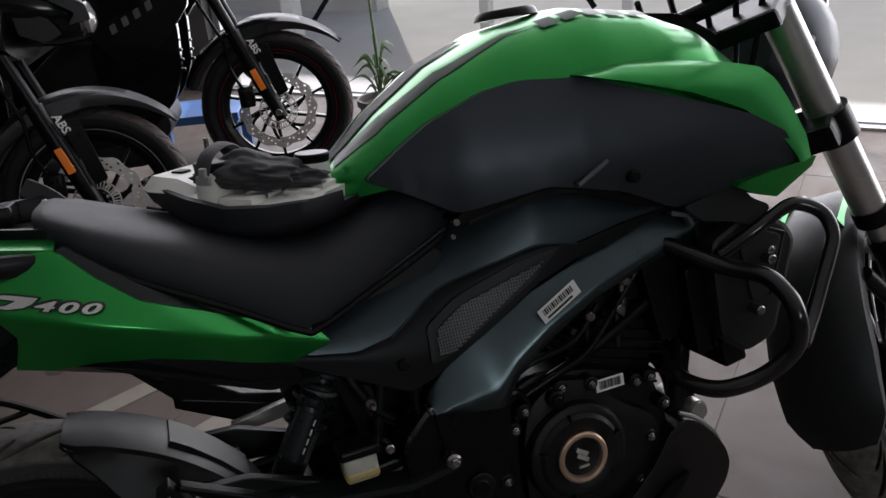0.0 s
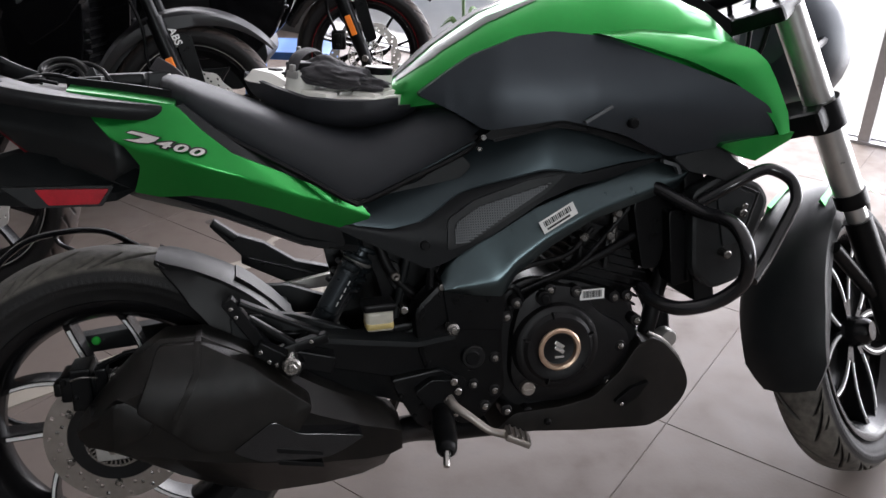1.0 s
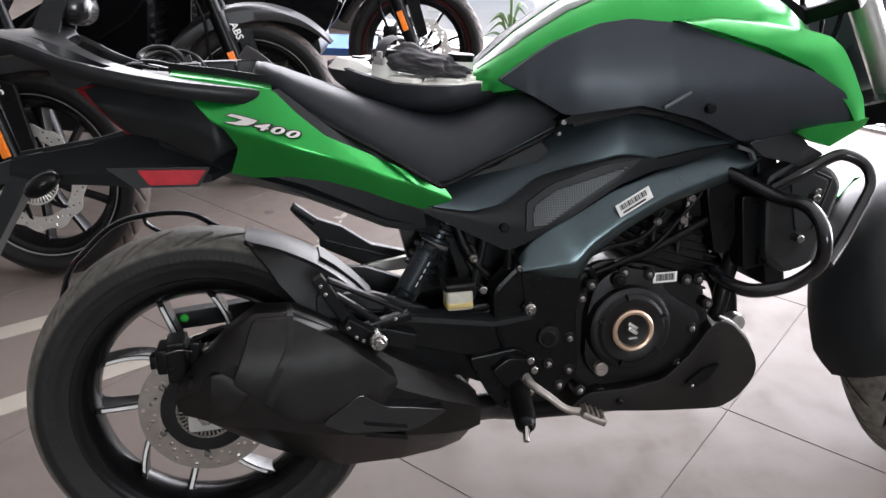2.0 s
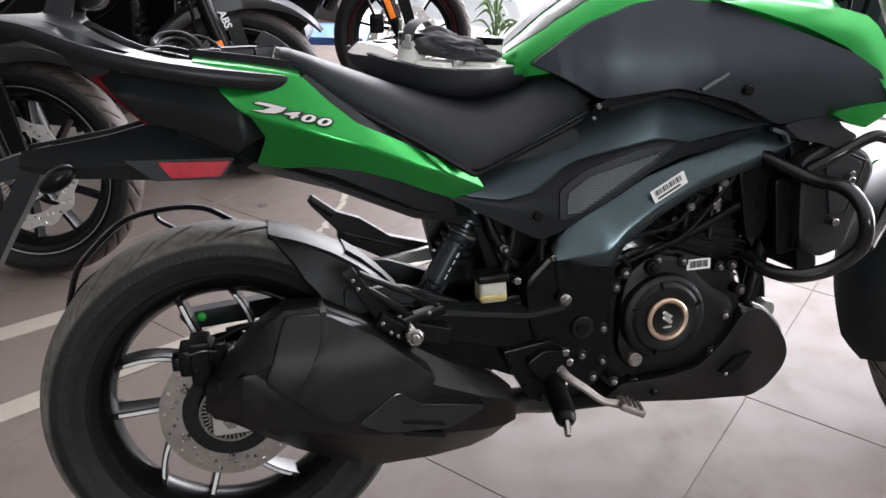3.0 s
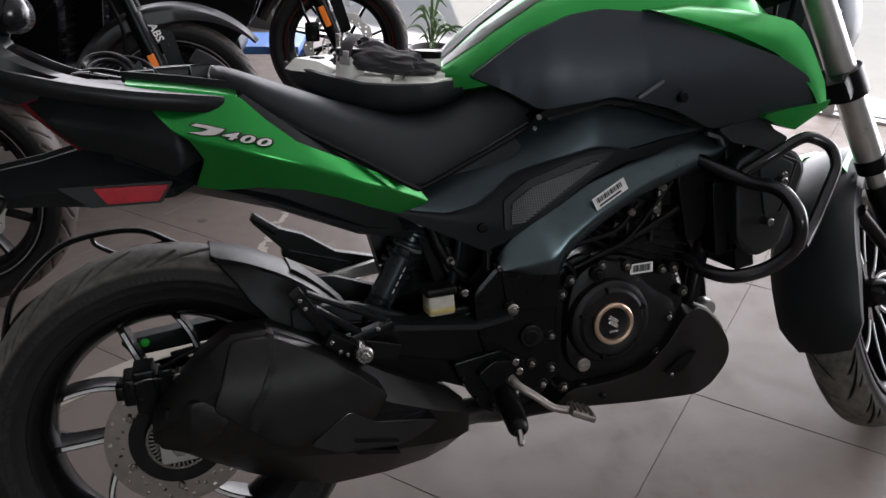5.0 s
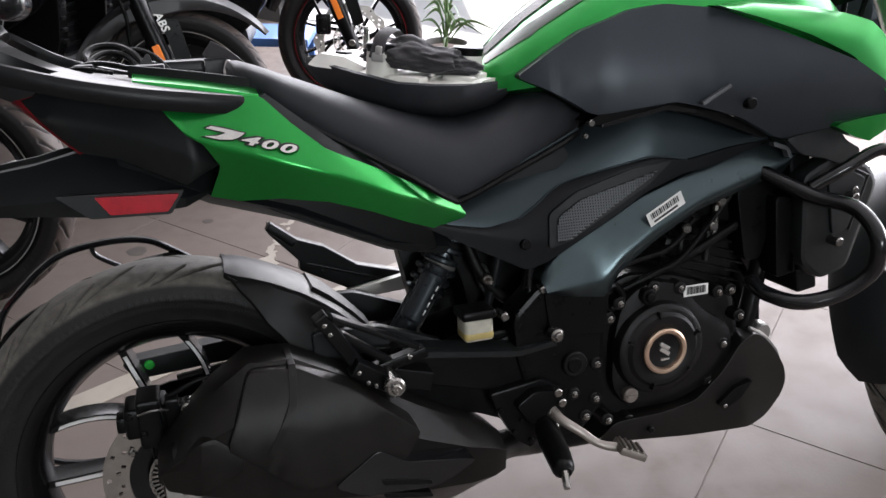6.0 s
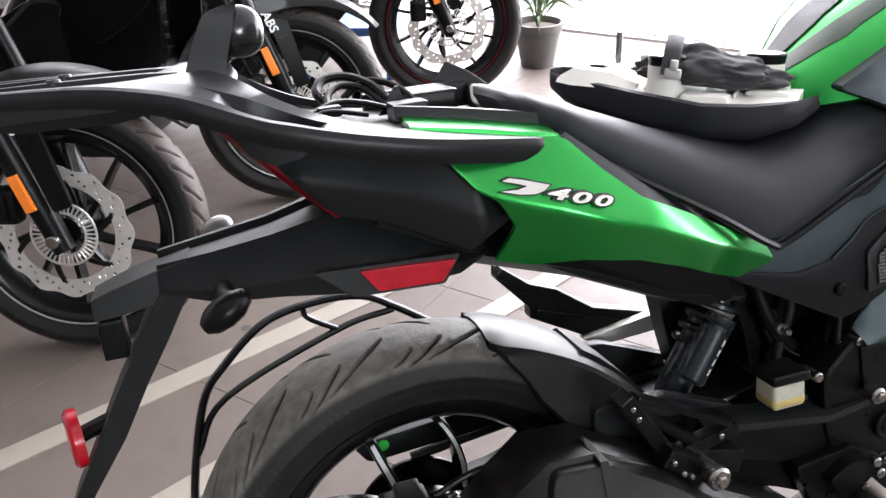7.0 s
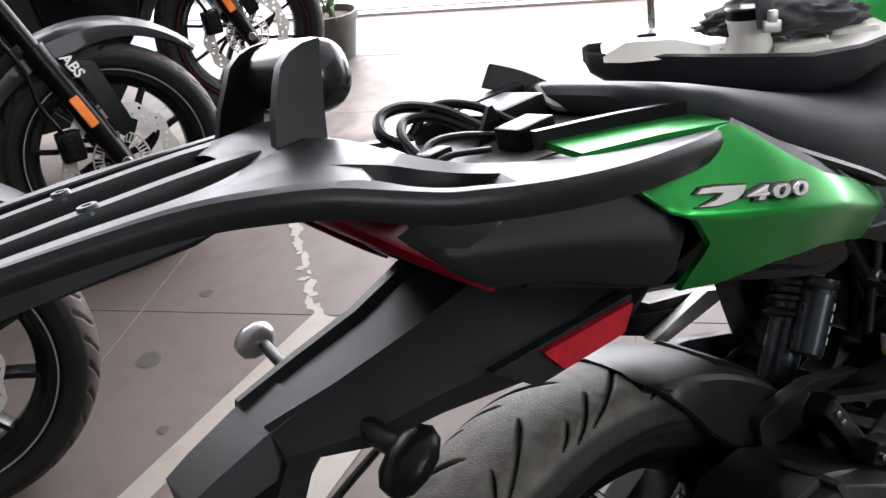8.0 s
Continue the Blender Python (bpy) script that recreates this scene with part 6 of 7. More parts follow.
for pts, r in (([(-0.05, 0.02, 0.89), (-0.060, 0.045, 0.905), (-0.045, 0.066, 0.916), (-0.018, 0.066, 0.916), (0.005, 0.04, 0.905), (0.02, 0.01, 0.885)], 0.0075), ([(-0.055, 0.0, 0.885), (-0.05, 0.03, 0.90), (-0.03, 0.05, 0.908), (-0.005, 0.04, 0.902), (0.012, 0.01, 0.884)], 0.006),
               ([(-0.08, -0.03, 0.888), (-0.05, -0.01, 0.896), (-0.02, -0.01, 0.893), (0.02, -0.02, 0.88)], 0.005), ([(-0.03, 0.05, 0.893), (0.0, 0.05, 0.910), (0.03, 0.03, 0.902), (0.05, 0.0, 0.88)], 0.006), ([(-0.09, -0.05, 0.886), (-0.06, -0.045, 0.892), (-0.02, -0.05, 0.884)], 0.004)):
    P("cable_loop", tube(pts, r * 0.72, 8), BLACK, bay, "looped black cable")
P("connector", box(0.005, 0.045, -0.060, -0.025, 0.872, 0.892, 0.003), BLACK, bay)
P("connector", box(-0.07, -0.045, -0.035, -0.015, 0.884, 0.896, 0.003), BLACK, bay)
P("connector_flap", prism([(0.0, 0.875), (0.035, 0.875), (0.026, 0.905), (0.022, 0.905)], -0.005, 0.0, 0.0), BLACK, bay)
P("fuse_box", box(0.03, 0.10, 0.01, 0.07, 0.868, 0.893, 0.005), BLACK, bay)

# saree guard: tubular hoop on the far side of the rear wheel
P("wheel_guard", joined(tube([(-0.30, 0.17, 0.30), (-0.294, 0.17, 0.37), (-0.26, 0.17, 0.494), (-0.221, 0.17, 0.545), (-0.159, 0.17, 0.594), (-0.087, 0.17, 0.609), (-0.023, 0.17, 0.605), (0.023, 0.165, 0.581), (0.08, 0.15, 0.545), (0.16, 0.13, 0.50)], 0.006, 8), tube([(-0.28, 0.17, 0.42), (-0.229, 0.17, 0.495), (-0.062, 0.17, 0.562), (0.02, 0.165, 0.578)], 0.005, 8), tube([(-0.106, 0.17, 0.606), (-0.10, 0.17, 0.588), (-0.062, 0.17, 0.563)], 0.0045, 8), tube([(-0.30, 0.17, 0.32), (-0.2, 0.16, 0.24), (0.0, 0.12, 0.25)], 0.006, 8)), GLOSS, label="black tubular guard beside the rear wheel")

# ---------------------------------------------------------------- steered front end
STEER, RAKE = 36.0, 25.0
axis = Vector((-math.sin(radians(RAKE)), 0, math.cos(radians(RAKE))))
pivot = Vector((1.475 - 0.035, 0, 0.293))
TURN = Matrix.Translation(pivot) @ Matrix.Rotation(radians(STEER), 4, axis) @ Matrix.Translation(-pivot)


def F(name, bm, material, parent=None, label="", **kw):
    if parent is None:
        return part(name, turned(bm, TURN), material, bike, label, **kw)
    return part(name, turned(bm, TURN), material, parent, label, **kw)


FX, FZ = 1.475, 0.293
fw = new("front_wheel")
fw.parent = bike
fw.matrix_basis = TURN @ pose(FX, 0, FZ)
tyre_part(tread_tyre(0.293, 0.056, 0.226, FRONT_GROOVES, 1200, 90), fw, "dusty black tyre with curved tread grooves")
P("rim", rim_ring(0.229, 0.048), RIM, fw)
P("hub", lathe([(0.0, -0.06), (0.02, -0.06), (0.028, -0.05), (0.034, -0.02), (0.034, 0.02), (0.028, 0.05), (0.02, 0.06), (0.0, 0.06)], 32), RIM, fw)
for i in range(5):
    rot = pose(0, 0, 0, 0, -(60 + 72 * i), 0)
    for j, s in enumerate(((0.032, 30, 0.200, 7.5, 0.0075, 0.0085, 0.018, 0.026, 3), (0.032, -30, 0.200, -7.5, 0.0075, 0.0085, 0.018, 0.026, -3))):
        o = P("spoke", spoke_mesh(*s), RIM, fw, m=rot)
        P("machined_face", spoke_face(*s, share=0.26), MACHINED, fw, "bright machined spoke face", m=rot)
P("brake_disc", moved(brake_disc_mesh(0.16, 0.118, 0.0045, 18), (0, 0.07, 0)), STEEL, fw)
for s in (-1, 1):
    y = s * 0.105
    leg = F("fork_leg", tube([tuple(Vector((FX - 0.005, y, FZ)) + axis * -0.02), tuple(Vector((FX - 0.005, y, FZ)) + axis * 0.27)], [0.030, 0.026], 18, straight=True), BLACK, label="black lower fork leg")
    F("fork_stanchion", tube([tuple(Vector((FX - 0.005, y, FZ)) + axis * 0.24), tuple(Vector((FX - 0.005, y, FZ)) + axis * 0.34)], 0.0205, 18, straight=True), SILVER, leg, "bright inner fork tube")
    F("fork_tube", tube([tuple(Vector((FX - 0.005, y, FZ)) + axis * 0.32), tuple(Vector((FX - 0.005, y, FZ)) + axis * 0.72)], 0.0285, 22, straight=True), SILVER, leg, "silver upper fork tube")
    F("dust_seal", tube([tuple(Vector((FX - 0.005, y, FZ)) + axis * 0.305), tuple(Vector((FX - 0.005, y, FZ)) + axis * 0.335)], 0.0315, 18, straight=True), BLACK, leg)
    F("fork_clamp", tube([tuple(Vector((FX - 0.005, y, FZ)) + axis * 0.475), tuple(Vector((FX - 0.005, y, FZ)) + axis * 0.53)], 0.038, 18, straight=True), BLACK, leg)
    F("fender_stay", tube([tuple(Vector((FX - 0.03, y * 0.9, FZ)) + axis * 0.10), tuple(Vector((FX - 0.10, y * 0.75, FZ)) + axis * 0.22)], 0.014, 10, straight=True), BLACK, leg)
yoke = F("lower_yoke", turned(box(-0.045, 0.045, -0.125, 0.125, -0.022, 0.022, 0.01), Matrix.Translation(Vector((FX - 0.03, 0, FZ)) + axis * 0.50) @ pose(0, 0, 0, 0, -RAKE, 0)), BLACK, label="black lower fork yoke")
F("upper_yoke", turned(box(-0.05, 0.05, -0.125, 0.125, -0.015, 0.015, 0.008), Matrix.Translation(Vector((FX - 0.03, 0, FZ)) + axis * 0.715) @ pose(0, 0, 0, 0, -RAKE, 0)), BLACK)
hb = Vector((FX - 0.06, 0, FZ)) + axis * 0.74
F("handlebar", tube([tuple(hb + Vector((-0.17, -0.38, 0.035))), tuple(hb + Vector((-0.10, -0.24, 0.05))), tuple(hb + Vector((-0.01, -0.10, 0.02))), tuple(hb + Vector((0, 0, 0.012))), tuple(hb + Vector((-0.01, 0.10, 0.02))), tuple(hb + Vector((-0.10, 0.24, 0.05))), tuple(hb + Vector((-0.17, 0.38, 0.035)))], 0.013, 12), BLACK)
for s in (-1, 1):
    F("grip", tube([tuple(hb + Vector((-0.185, s * 0.42, 0.03))), tuple(hb + Vector((-0.11, s * 0.26, 0.048)))], 0.018, 12, straight=True), BLACK)
for k in range(5):
    F("bar_cable", tube([tuple(hb + Vector((-0.08, -0.16 + 0.05 * k, 0.05))), tuple(hb + Vector((0.02, -0.12 + 0.05 * k, 0.03 - 0.01 * k))), tuple(hb + Vector((0.04, -0.06 + 0.03 * k, -0.08))), (1.13, -0.04 + 0.02 * k, 0.86)], 0.005, 8), BLACK)
# front mudguard: a tall rear flap and a short nose
def front_guard():
    rows = []
    for i in range(30):
        t = i / 29
        a = radians(52 + 138 * t)
        R = 0.312 + 0.010 * math.sin(t * math.pi)
        w = lerp(t, [0, 0.12, 0.4, 0.8, 0.94, 1], [0.03, 0.055, 0.074, 0.084, 0.078, 0.05])
        dr = lerp(t, [0, 0.2, 0.5, 0.8, 1], [0.01, 0.03, 0.055, 0.04, 0.012])
        rad = Vector((math.cos(a), 0, math.sin(a)))
        c = Vector((FX, 0, FZ)) + rad * R
        row = [c - rad * dr + Vector((0, -w, 0)), c - rad * dr * 0.35 + Vector((0, -w, 0)), c - rad * 0.002 + Vector((0, -w * 0.82, 0)), c + rad * 0.007 + Vector((0, -w * 0.4, 0)), c + rad * 0.008,
               c + rad * 0.007 + Vector((0, w * 0.4, 0)), c - rad * 0.002 + Vector((0, w * 0.82, 0)), c - rad * dr * 0.35 + Vector((0, w, 0)), c - rad * dr + Vector((0, w, 0))]
        rows.append(row + [p - rad * 0.004 + Vector((0, 0.003 if p.y < 0 else -0.003, 0)) for p in row[::-1]])
    return skin(rows)


F("front_mudguard", front_guard(), PLASTIC, label="long matte black front mudguard")
F("mudguard_blade", joined(*[skin([[(FX + math.cos(radians(a)) * 0.335, y * 0.9, FZ + math.sin(radians(a)) * 0.335), (FX + math.cos(radians(a)) * 0.335, y * 1.05, FZ + math.sin(radians(a)) * 0.335 - 0.02), (FX + math.cos(radians(a)) * 0.328, y * 0.8, FZ + math.sin(radians(a)) * 0.328)] for a in (60, 80, 100, 118)]) for y in (-0.06, 0.06)]), GREEN, label="green blade on the front mudguard")
F("front_caliper", joined(box(FX - 0.13, FX - 0.05, 0.05, 0.10, FZ - 0.02, FZ + 0.09, 0.012), box(FX - 0.11, FX - 0.06, 0.045, 0.115, FZ + 0.0, FZ + 0.07, 0.008)), GREYALLOY)
F("fork_foot", joined(disc(FX, -0.14, FZ, 0.022, 0.04), box(FX - 0.06, FX + 0.01, -0.12, -0.09, FZ - 0.02, FZ + 0.10, 0.01)), BLACK)
F("axle_end", disc(FX, -0.146, FZ, 0.012, 0.02), BOLT)
# headlight
HL = Vector((FX + 0.21, 0, FZ)) + axis * 0.69
hl = F("headlight", skin([[tuple(HL + Vector((x, w * math.cos(2 * math.pi * k / 24), z + h * math.sin(2 * math.pi * k / 24)))) for k in range(24)] for x, z, w, h in ((-0.10, 0.0, 0.05, 0.05), (-0.07, 0.0, 0.09, 0.10), (0.0, 0.0, 0.115, 0.13), (0.06, -0.005, 0.115, 0.125), (0.085, -0.01, 0.10, 0.11), (0.09, -0.01, 0.06, 0.07))]), MATTE, label="matte black headlight shell")
for s in (-1, 1):
    F("headlight_bracket", tube([tuple(HL + Vector((-0.03, s * 0.09, -0.02))), tuple(Vector((FX - 0.005, s * 0.105, FZ)) + axis * 0.62)], 0.009, 8, straight=True), BLACK, hl)
F("headlight_lens", skin([[tuple(HL + Vector((x, w * math.cos(2 * math.pi * k / 24), -0.01 + h * math.sin(2 * math.pi * k / 24)))) for k in range(24)] for x, w, h in ((0.086, 0.092, 0.10), (0.10, 0.08, 0.088), (0.106, 0.04, 0.045))]), CLEAR, hl)

# ---------------------------------------------------------------- the removed rear seat, upside down on the rider seat
def B(v):
    return BIKE @ Vector(v)


inv = thing("pillion_seat", "removed black rear seat lying upside down, white plastic base showing", "seat", m=BIKE @ Matrix.Translation((0.393, 0.017, 0.832)) @ pose(0, 0, 0, 0, 6, -44))
SHELL = [(-0.172, 0.008, 0.034, 0.024), (-0.165, 0.028, 0.034, 0.008), (-0.145, 0.040, 0.032, -0.006), (-0.10, 0.063, 0.030, -0.020), (-0.03, 0.098, 0.027, -0.032), (0.05, 0.122, 0.022, -0.034), (0.10, 0.106, 0.022, -0.030), (0.145, 0.070, 0.024, -0.012), (0.165, 0.032, 0.027, 0.008)]


def seat_shell():
    rows = []
    S = []
    for i in range(len(SHELL) - 1):
        for j in range(3):
            t = j / 3
            S.append([a + (b_ - a) * t for a, b_ in zip(SHELL[i], SHELL[i + 1])])
    S.append(SHELL[-1])
    for x, w, zt, zb in S:
        row = [(x, w * math.cos(math.pi * k / 12), zt + (zb - zt) * math.sin(math.pi * k / 12) ** 0.55) for k in range(13)]
        row += [(x, -w * 0.93, zt + 0.002), (x, -w * 0.88, zt - 0.012), (x, w * 0.88, zt - 0.012), (x, w * 0.93, zt + 0.002)]
        rows.append(row)
    return skin(rows)


part("cushion", seat_shell(), VINYL, inv, "black vinyl cushion", sharp=60)
base_rows = [[(x, -w * 0.90, zt - 0.004), (x, -w * 0.5, zt + 0.004), (x, w * 0.5, zt + 0.004), (x, w * 0.90, zt - 0.004), (x, w * 0.8, zt - 0.014), (x, -w * 0.8, zt - 0.014)] for x, w, zt, zb in SHELL[2:-1]]
part("base_plate", bevel(skin(base_rows), 0.003, 2), WHITE, inv, "white moulded plastic seat base")
for x, y, h in ((-0.002, -0.070, 0.038), (0.098, 0.010, 0.036)):
    boss = part("boss", moved(lathe([(0.0, 0.0), (0.0235, 0.0), (0.0225, h), (0.0, h)], 24, axis='Z'), (x, y, 0.021)), WHITE, inv, "white moulded stud")
    part("rubber_stop", moved(lathe([(0.0, h), (0.0225, h), (0.0235, h + 0.010), (0.022, h + 0.012), (0.0, h + 0.012)], 20, axis='Z'), (x, y, 0.021)), BLACK, inv, "black rubber stop")
part("rubber_stop", box(-0.112, -0.090, -0.028, -0.008, 0.034, 0.049, 0.004), BLACK, inv)
part("base_hump", bevel(skin([[(-0.150 + a, -w, 0.026), (-0.150 + a, w, 0.026), (-0.150 + a, w * 0.8, 0.026 + h), (-0.150 + a, -w * 0.8, 0.026 + h)] for a, w, h in ((0.0, 0.045, 0.006), (0.025, 0.062, 0.020), (0.075, 0.07, 0.018), (0.11, 0.07, 0.006))]), 0.004, 2), WHITE, inv)
part("base_rib", box(0.02, 0.075, -0.098, -0.066, 0.014, 0.030, 0.006), WHITE, inv)
part("base_rib", box(0.085, 0.135, -0.050, -0.030, 0.016, 0.032, 0.006), WHITE, inv)
part("base_rib", box(0.06, 0.13, -0.02, 0.035, 0.016, 0.034, 0.005), WHITE, inv)
for k in range(4):
    part("base_rib", box(-0.03 + 0.035 * k, -0.027 + 0.035 * k, -0.065, 0.065, 0.016, 0.030, 0.001, 1), WHITE, inv)
part("latch_post", tube([(-0.090, 0.030, 0.025), (-0.090, 0.030, 0.085)], 0.0042, 10, straight=True), BOLT, inv, "bright steel latch post")

# tool pouch lying on the seat base
pouch = thing("tool_pouch", "crumpled dark grey cloth tool pouch lying on upturned seat", "pouch", m=BIKE @ Matrix.Translation((0.402, -0.040, 0.874)) @ pose(0, 0, 0, 0, 10, -30))


def pouch_mesh():
    bm = bmesh.new()
    bmesh.ops.create_icosphere(bm, subdivisions=5, radius=1)

    def put(c):
        n = noise.noise(c * 2.2) * 0.22 + noise.noise(c * 5.5) * 0.10 + abs(noise.noise(c * 3.1 + Vector((4, 2, 1)))) * -0.14
        r = 1 + n
        p = Vector((c.x * 0.088 * r, c.y * 0.050 * r, c.z * 0.024 * r))
        p.z = max(p.z, -0.012 + 0.004 * n)
        p.z += 0.010 * math.exp(-((c.x + 0.25) / 0.4) ** 2) * max(0, c.z)
        return p
    return warp(bm, put)


part("pouch_body", pouch_mesh(), CLOTH, pouch, "crumpled dark cloth", sharp=80)
part("strap", tube([(-0.05, -0.062, 0.0), (-0.048, -0.045, 0.03), (-0.045, 0.0, 0.040), (-0.045, 0.045, 0.026)], 0.010, 8, flat=0.25), CLOTH, pouch)
part("buckle", joined(box(-0.055, -0.036, -0.066, -0.060, -0.004, 0.008, 0.002), box(-0.050, -0.041, -0.068, -0.060, 0.006, 0.018, 0.002)), GREYALLOY, pouch, "pale plastic buckle")


# ---------------------------------------------------------------- parked motorcycles behind
def tyre_plain(R, half, r_bead):
    return tread_tyre(R, half, r_bead, [(34, 0, -0.08, -0.66, 6, 5, 0.0024), (34, 5, -0.38, -0.70, 3, 2, 0.002), (34, 5, 0.08, 0.66, 6, 5, 0.0024), (34, 10, 0.38, 0.70, 3, 2, 0.002)], n=720, k=56, depth=0.005)


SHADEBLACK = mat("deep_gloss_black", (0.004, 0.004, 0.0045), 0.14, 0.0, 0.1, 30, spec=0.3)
# the dust's brown also holds the warm light that falls on the tread
PARKTYRE = mat("brown_dusted_warm_lit_tyre_rubber", (0.006, 0.006, 0.0065), 0.6, 0.0, 0.25, 25, bump=0.25, bump_scale=500, dust=0.75, dust_color=(0.075, 0.055, 0.047), dust_groove_shade="worn", spec=0.3)


def parked(label, fender, cowl, red_line, steer, mark):
    """A parked motorcycle: front axle over the origin, pointing to +x, its front end turned by steer; mark: the reflector's height along the fork."""
    m = thing("motorcycle", label, "motorcycle", "parked motorcycles in a row")
    WB = -1.34
    spine = Vector((-math.sin(radians(21)), 0, math.cos(radians(21))))
    hinge = Vector((0.0, 0, 0.297))
    swing = Matrix.Translation(hinge) @ Matrix.Rotation(radians(steer), 4, spine) @ Matrix.Translation(-hinge)
    for x, half in ((0.0, 0.05), (WB, 0.066)):
        w = new("front_wheel" if x == 0 else "rear_wheel")
        w.parent = m
        w.matrix_basis = (swing if x == 0 else Matrix()) @ pose(x, 0, 0.297)
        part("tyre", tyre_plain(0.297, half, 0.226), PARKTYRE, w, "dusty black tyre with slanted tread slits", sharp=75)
        part("rim", rim_ring(0.229, half * 0.85), RIM, w)
        part("hub", lathe([(0.0, -0.055), (0.03, -0.055), (0.036, -0.02), (0.036, 0.02), (0.03, 0.055), (0.0, 0.055)], 28), RIM, w)
        s = (0.034, -10, 0.197, 8, 0.0065, 0.0048, 0.015, 0.02, 5)
        first = None
        for i in range(10):
            rot = pose(0, 0, 0, 0, -(9 + 36 * i), 0)
            if first is None:
                first = part("spoke", spoke_mesh(*s), RIM, w, m=rot)
            else:
                again("spoke", first, w, rot)
        if x == 0:
            part("rim_stripe", lathe([(0.2305, -half * 0.85 - 0.001), (0.2305, -half * 0.85 - 0.003), (0.2275, -half * 0.85 - 0.002), (0.2275, -half * 0.85)], 80, closed=True), RED if red_line else GREYALLOY, w, "thin rim stripe")
        part("brake_disc", moved(brake_disc_mesh(0.148, 0.110, 0.0045, 18, 0.03), (0, -0.066, 0)), WAVEDISC, w, "bright wave edged brake disc")
        for i in range(6):
            part("disc_arm", spoke_mesh(0.06, 0, 0.118, 22, 0.006, 0.006, 0.003, 0.003), RIM, w, m=pose(0, -0.066, 0, 0, -60 * i, 0))
        part("sensor_ring", moved(abs_ring_mesh(0.046, 0.074), (0, -0.074, 0)), WAVEDISC, w, "toothed bright sensor ring")
    ax = Vector((-math.sin(radians(21)), 0, math.cos(radians(21))))
    foot = Vector((0.0, 0, 0.297))
    for s in (-1, 1):
        y = s * 0.10
        leg = part("fork_leg", tube([tuple(foot + Vector((0, y, 0)) + ax * -0.03), tuple(foot + Vector((0, y, 0)) + ax * 0.12), tuple(foot + Vector((-0.0, y, 0)) + ax * 0.34)], [0.024, 0.030, 0.028], 16, straight=True), BLACK, m, "black lower fork leg")
        part("fork_tube", tube([tuple(foot + Vector((0, y, 0)) + ax * 0.33), tuple(foot + Vector((0, y, 0)) + ax * 0.78)], 0.0205, 16, straight=True), BLACK, leg)
        part("axle_end", disc(0, -0.135 if s < 0 else 0.12, 0.297, 0.014, 0.03), BOLT, leg)
        if s < 0:
            part("fork_reflector", turned(box(-0.012, 0.012, -0.006, 0.004, -0.042, 0.042, 0.003), Matrix.Translation(foot + Vector((-0.004, y - 0.031, 0)) + ax * mark) @ pose(0, 0, 0, 0, -21, 0)), AMBER, leg, "amber fork reflector")
            letters = text_mesh("ABS", 0.036, 0.0008, 0.1, 0.0008)
            turned(letters, Matrix.Translation(foot + Vector((0.052, y - 0.026, 0)) + ax * 0.24) @ pose(0, 0, 0, 0, 65, 0) @ Matrix.Translation((-0.07, 0, -0.012)))
            part("fork_guard", prism(rounded([(0.01, 0.36), (0.052, 0.375), (0.0, 0.56), (-0.06, 0.57)], 0.01), y - 0.012, y - 0.024, 0.004), BLACK, leg)
            part("letters", letters, PAPER, leg, "white letters ABS", smooth=False)
    part("front_caliper", joined(box(-0.140, -0.080, -0.105, -0.055, 0.325, 0.405, 0.012), box(-0.130, -0.095, -0.115, -0.06, 0.335, 0.395, 0.007), disc(-0.112, -0.120, 0.385, 0.009, 0.02), disc(-0.112, -0.120, 0.345, 0.009, 0.02)), BLACK, m)
    part("brake_hose", tube([(-0.12, -0.10, 0.40), (-0.15, -0.11, 0.48), (-0.16, -0.11, 0.58), (-0.22, -0.10, 0.72), (-0.30, -0.08, 0.9)], 0.006, 8), BLACK, m)
    rows = []
    for i in range(26):
        t = i / 25
        a = radians(40 + 122 * t)
        R = 0.325 + 0.02 * t
        w = lerp(t, [0, 0.1, 0.4, 0.85, 1], [0.012, 0.042, 0.068, 0.074, 0.06])
        dr = lerp(t, [0, 0.15, 0.5, 1], [0.004, 0.02, 0.06, 0.03])
        rad = Vector((math.cos(a), 0, math.sin(a)))
        c = Vector((0, 0, 0.297)) + rad * R + Vector((0.03 * (1 - t), 0, 0.015))
        row = [c - rad * dr + Vector((0, -w, 0)), c - rad * dr * 0.3 + Vector((0, -w, 0)), c - rad * 0.003 + Vector((0, -w * 0.75, 0)), c + rad * 0.012, c - rad * 0.003 + Vector((0, w * 0.75, 0)), c - rad * dr * 0.3 + Vector((0, w, 0)), c - rad * dr + Vector((0, w, 0))]
        rows.append(row + [p - rad * 0.004 + Vector((0, 0.003 if p.y < 0 else -0.003, 0)) for p in row[::-1]])
    part("front_mudguard", skin(rows), fender, m, "pointed front mudguard")
    part("radiator", box(-0.46, -0.42, -0.15, 0.15, 0.40, 0.72, 0.01), SHADEBLACK, m)
    for k in range(9):
        part("radiator_fin", box(-0.418, -0.414, -0.14, 0.14, 0.42 + 0.032 * k, 0.43 + 0.032 * k, 0.001, 1), BLACK, m)
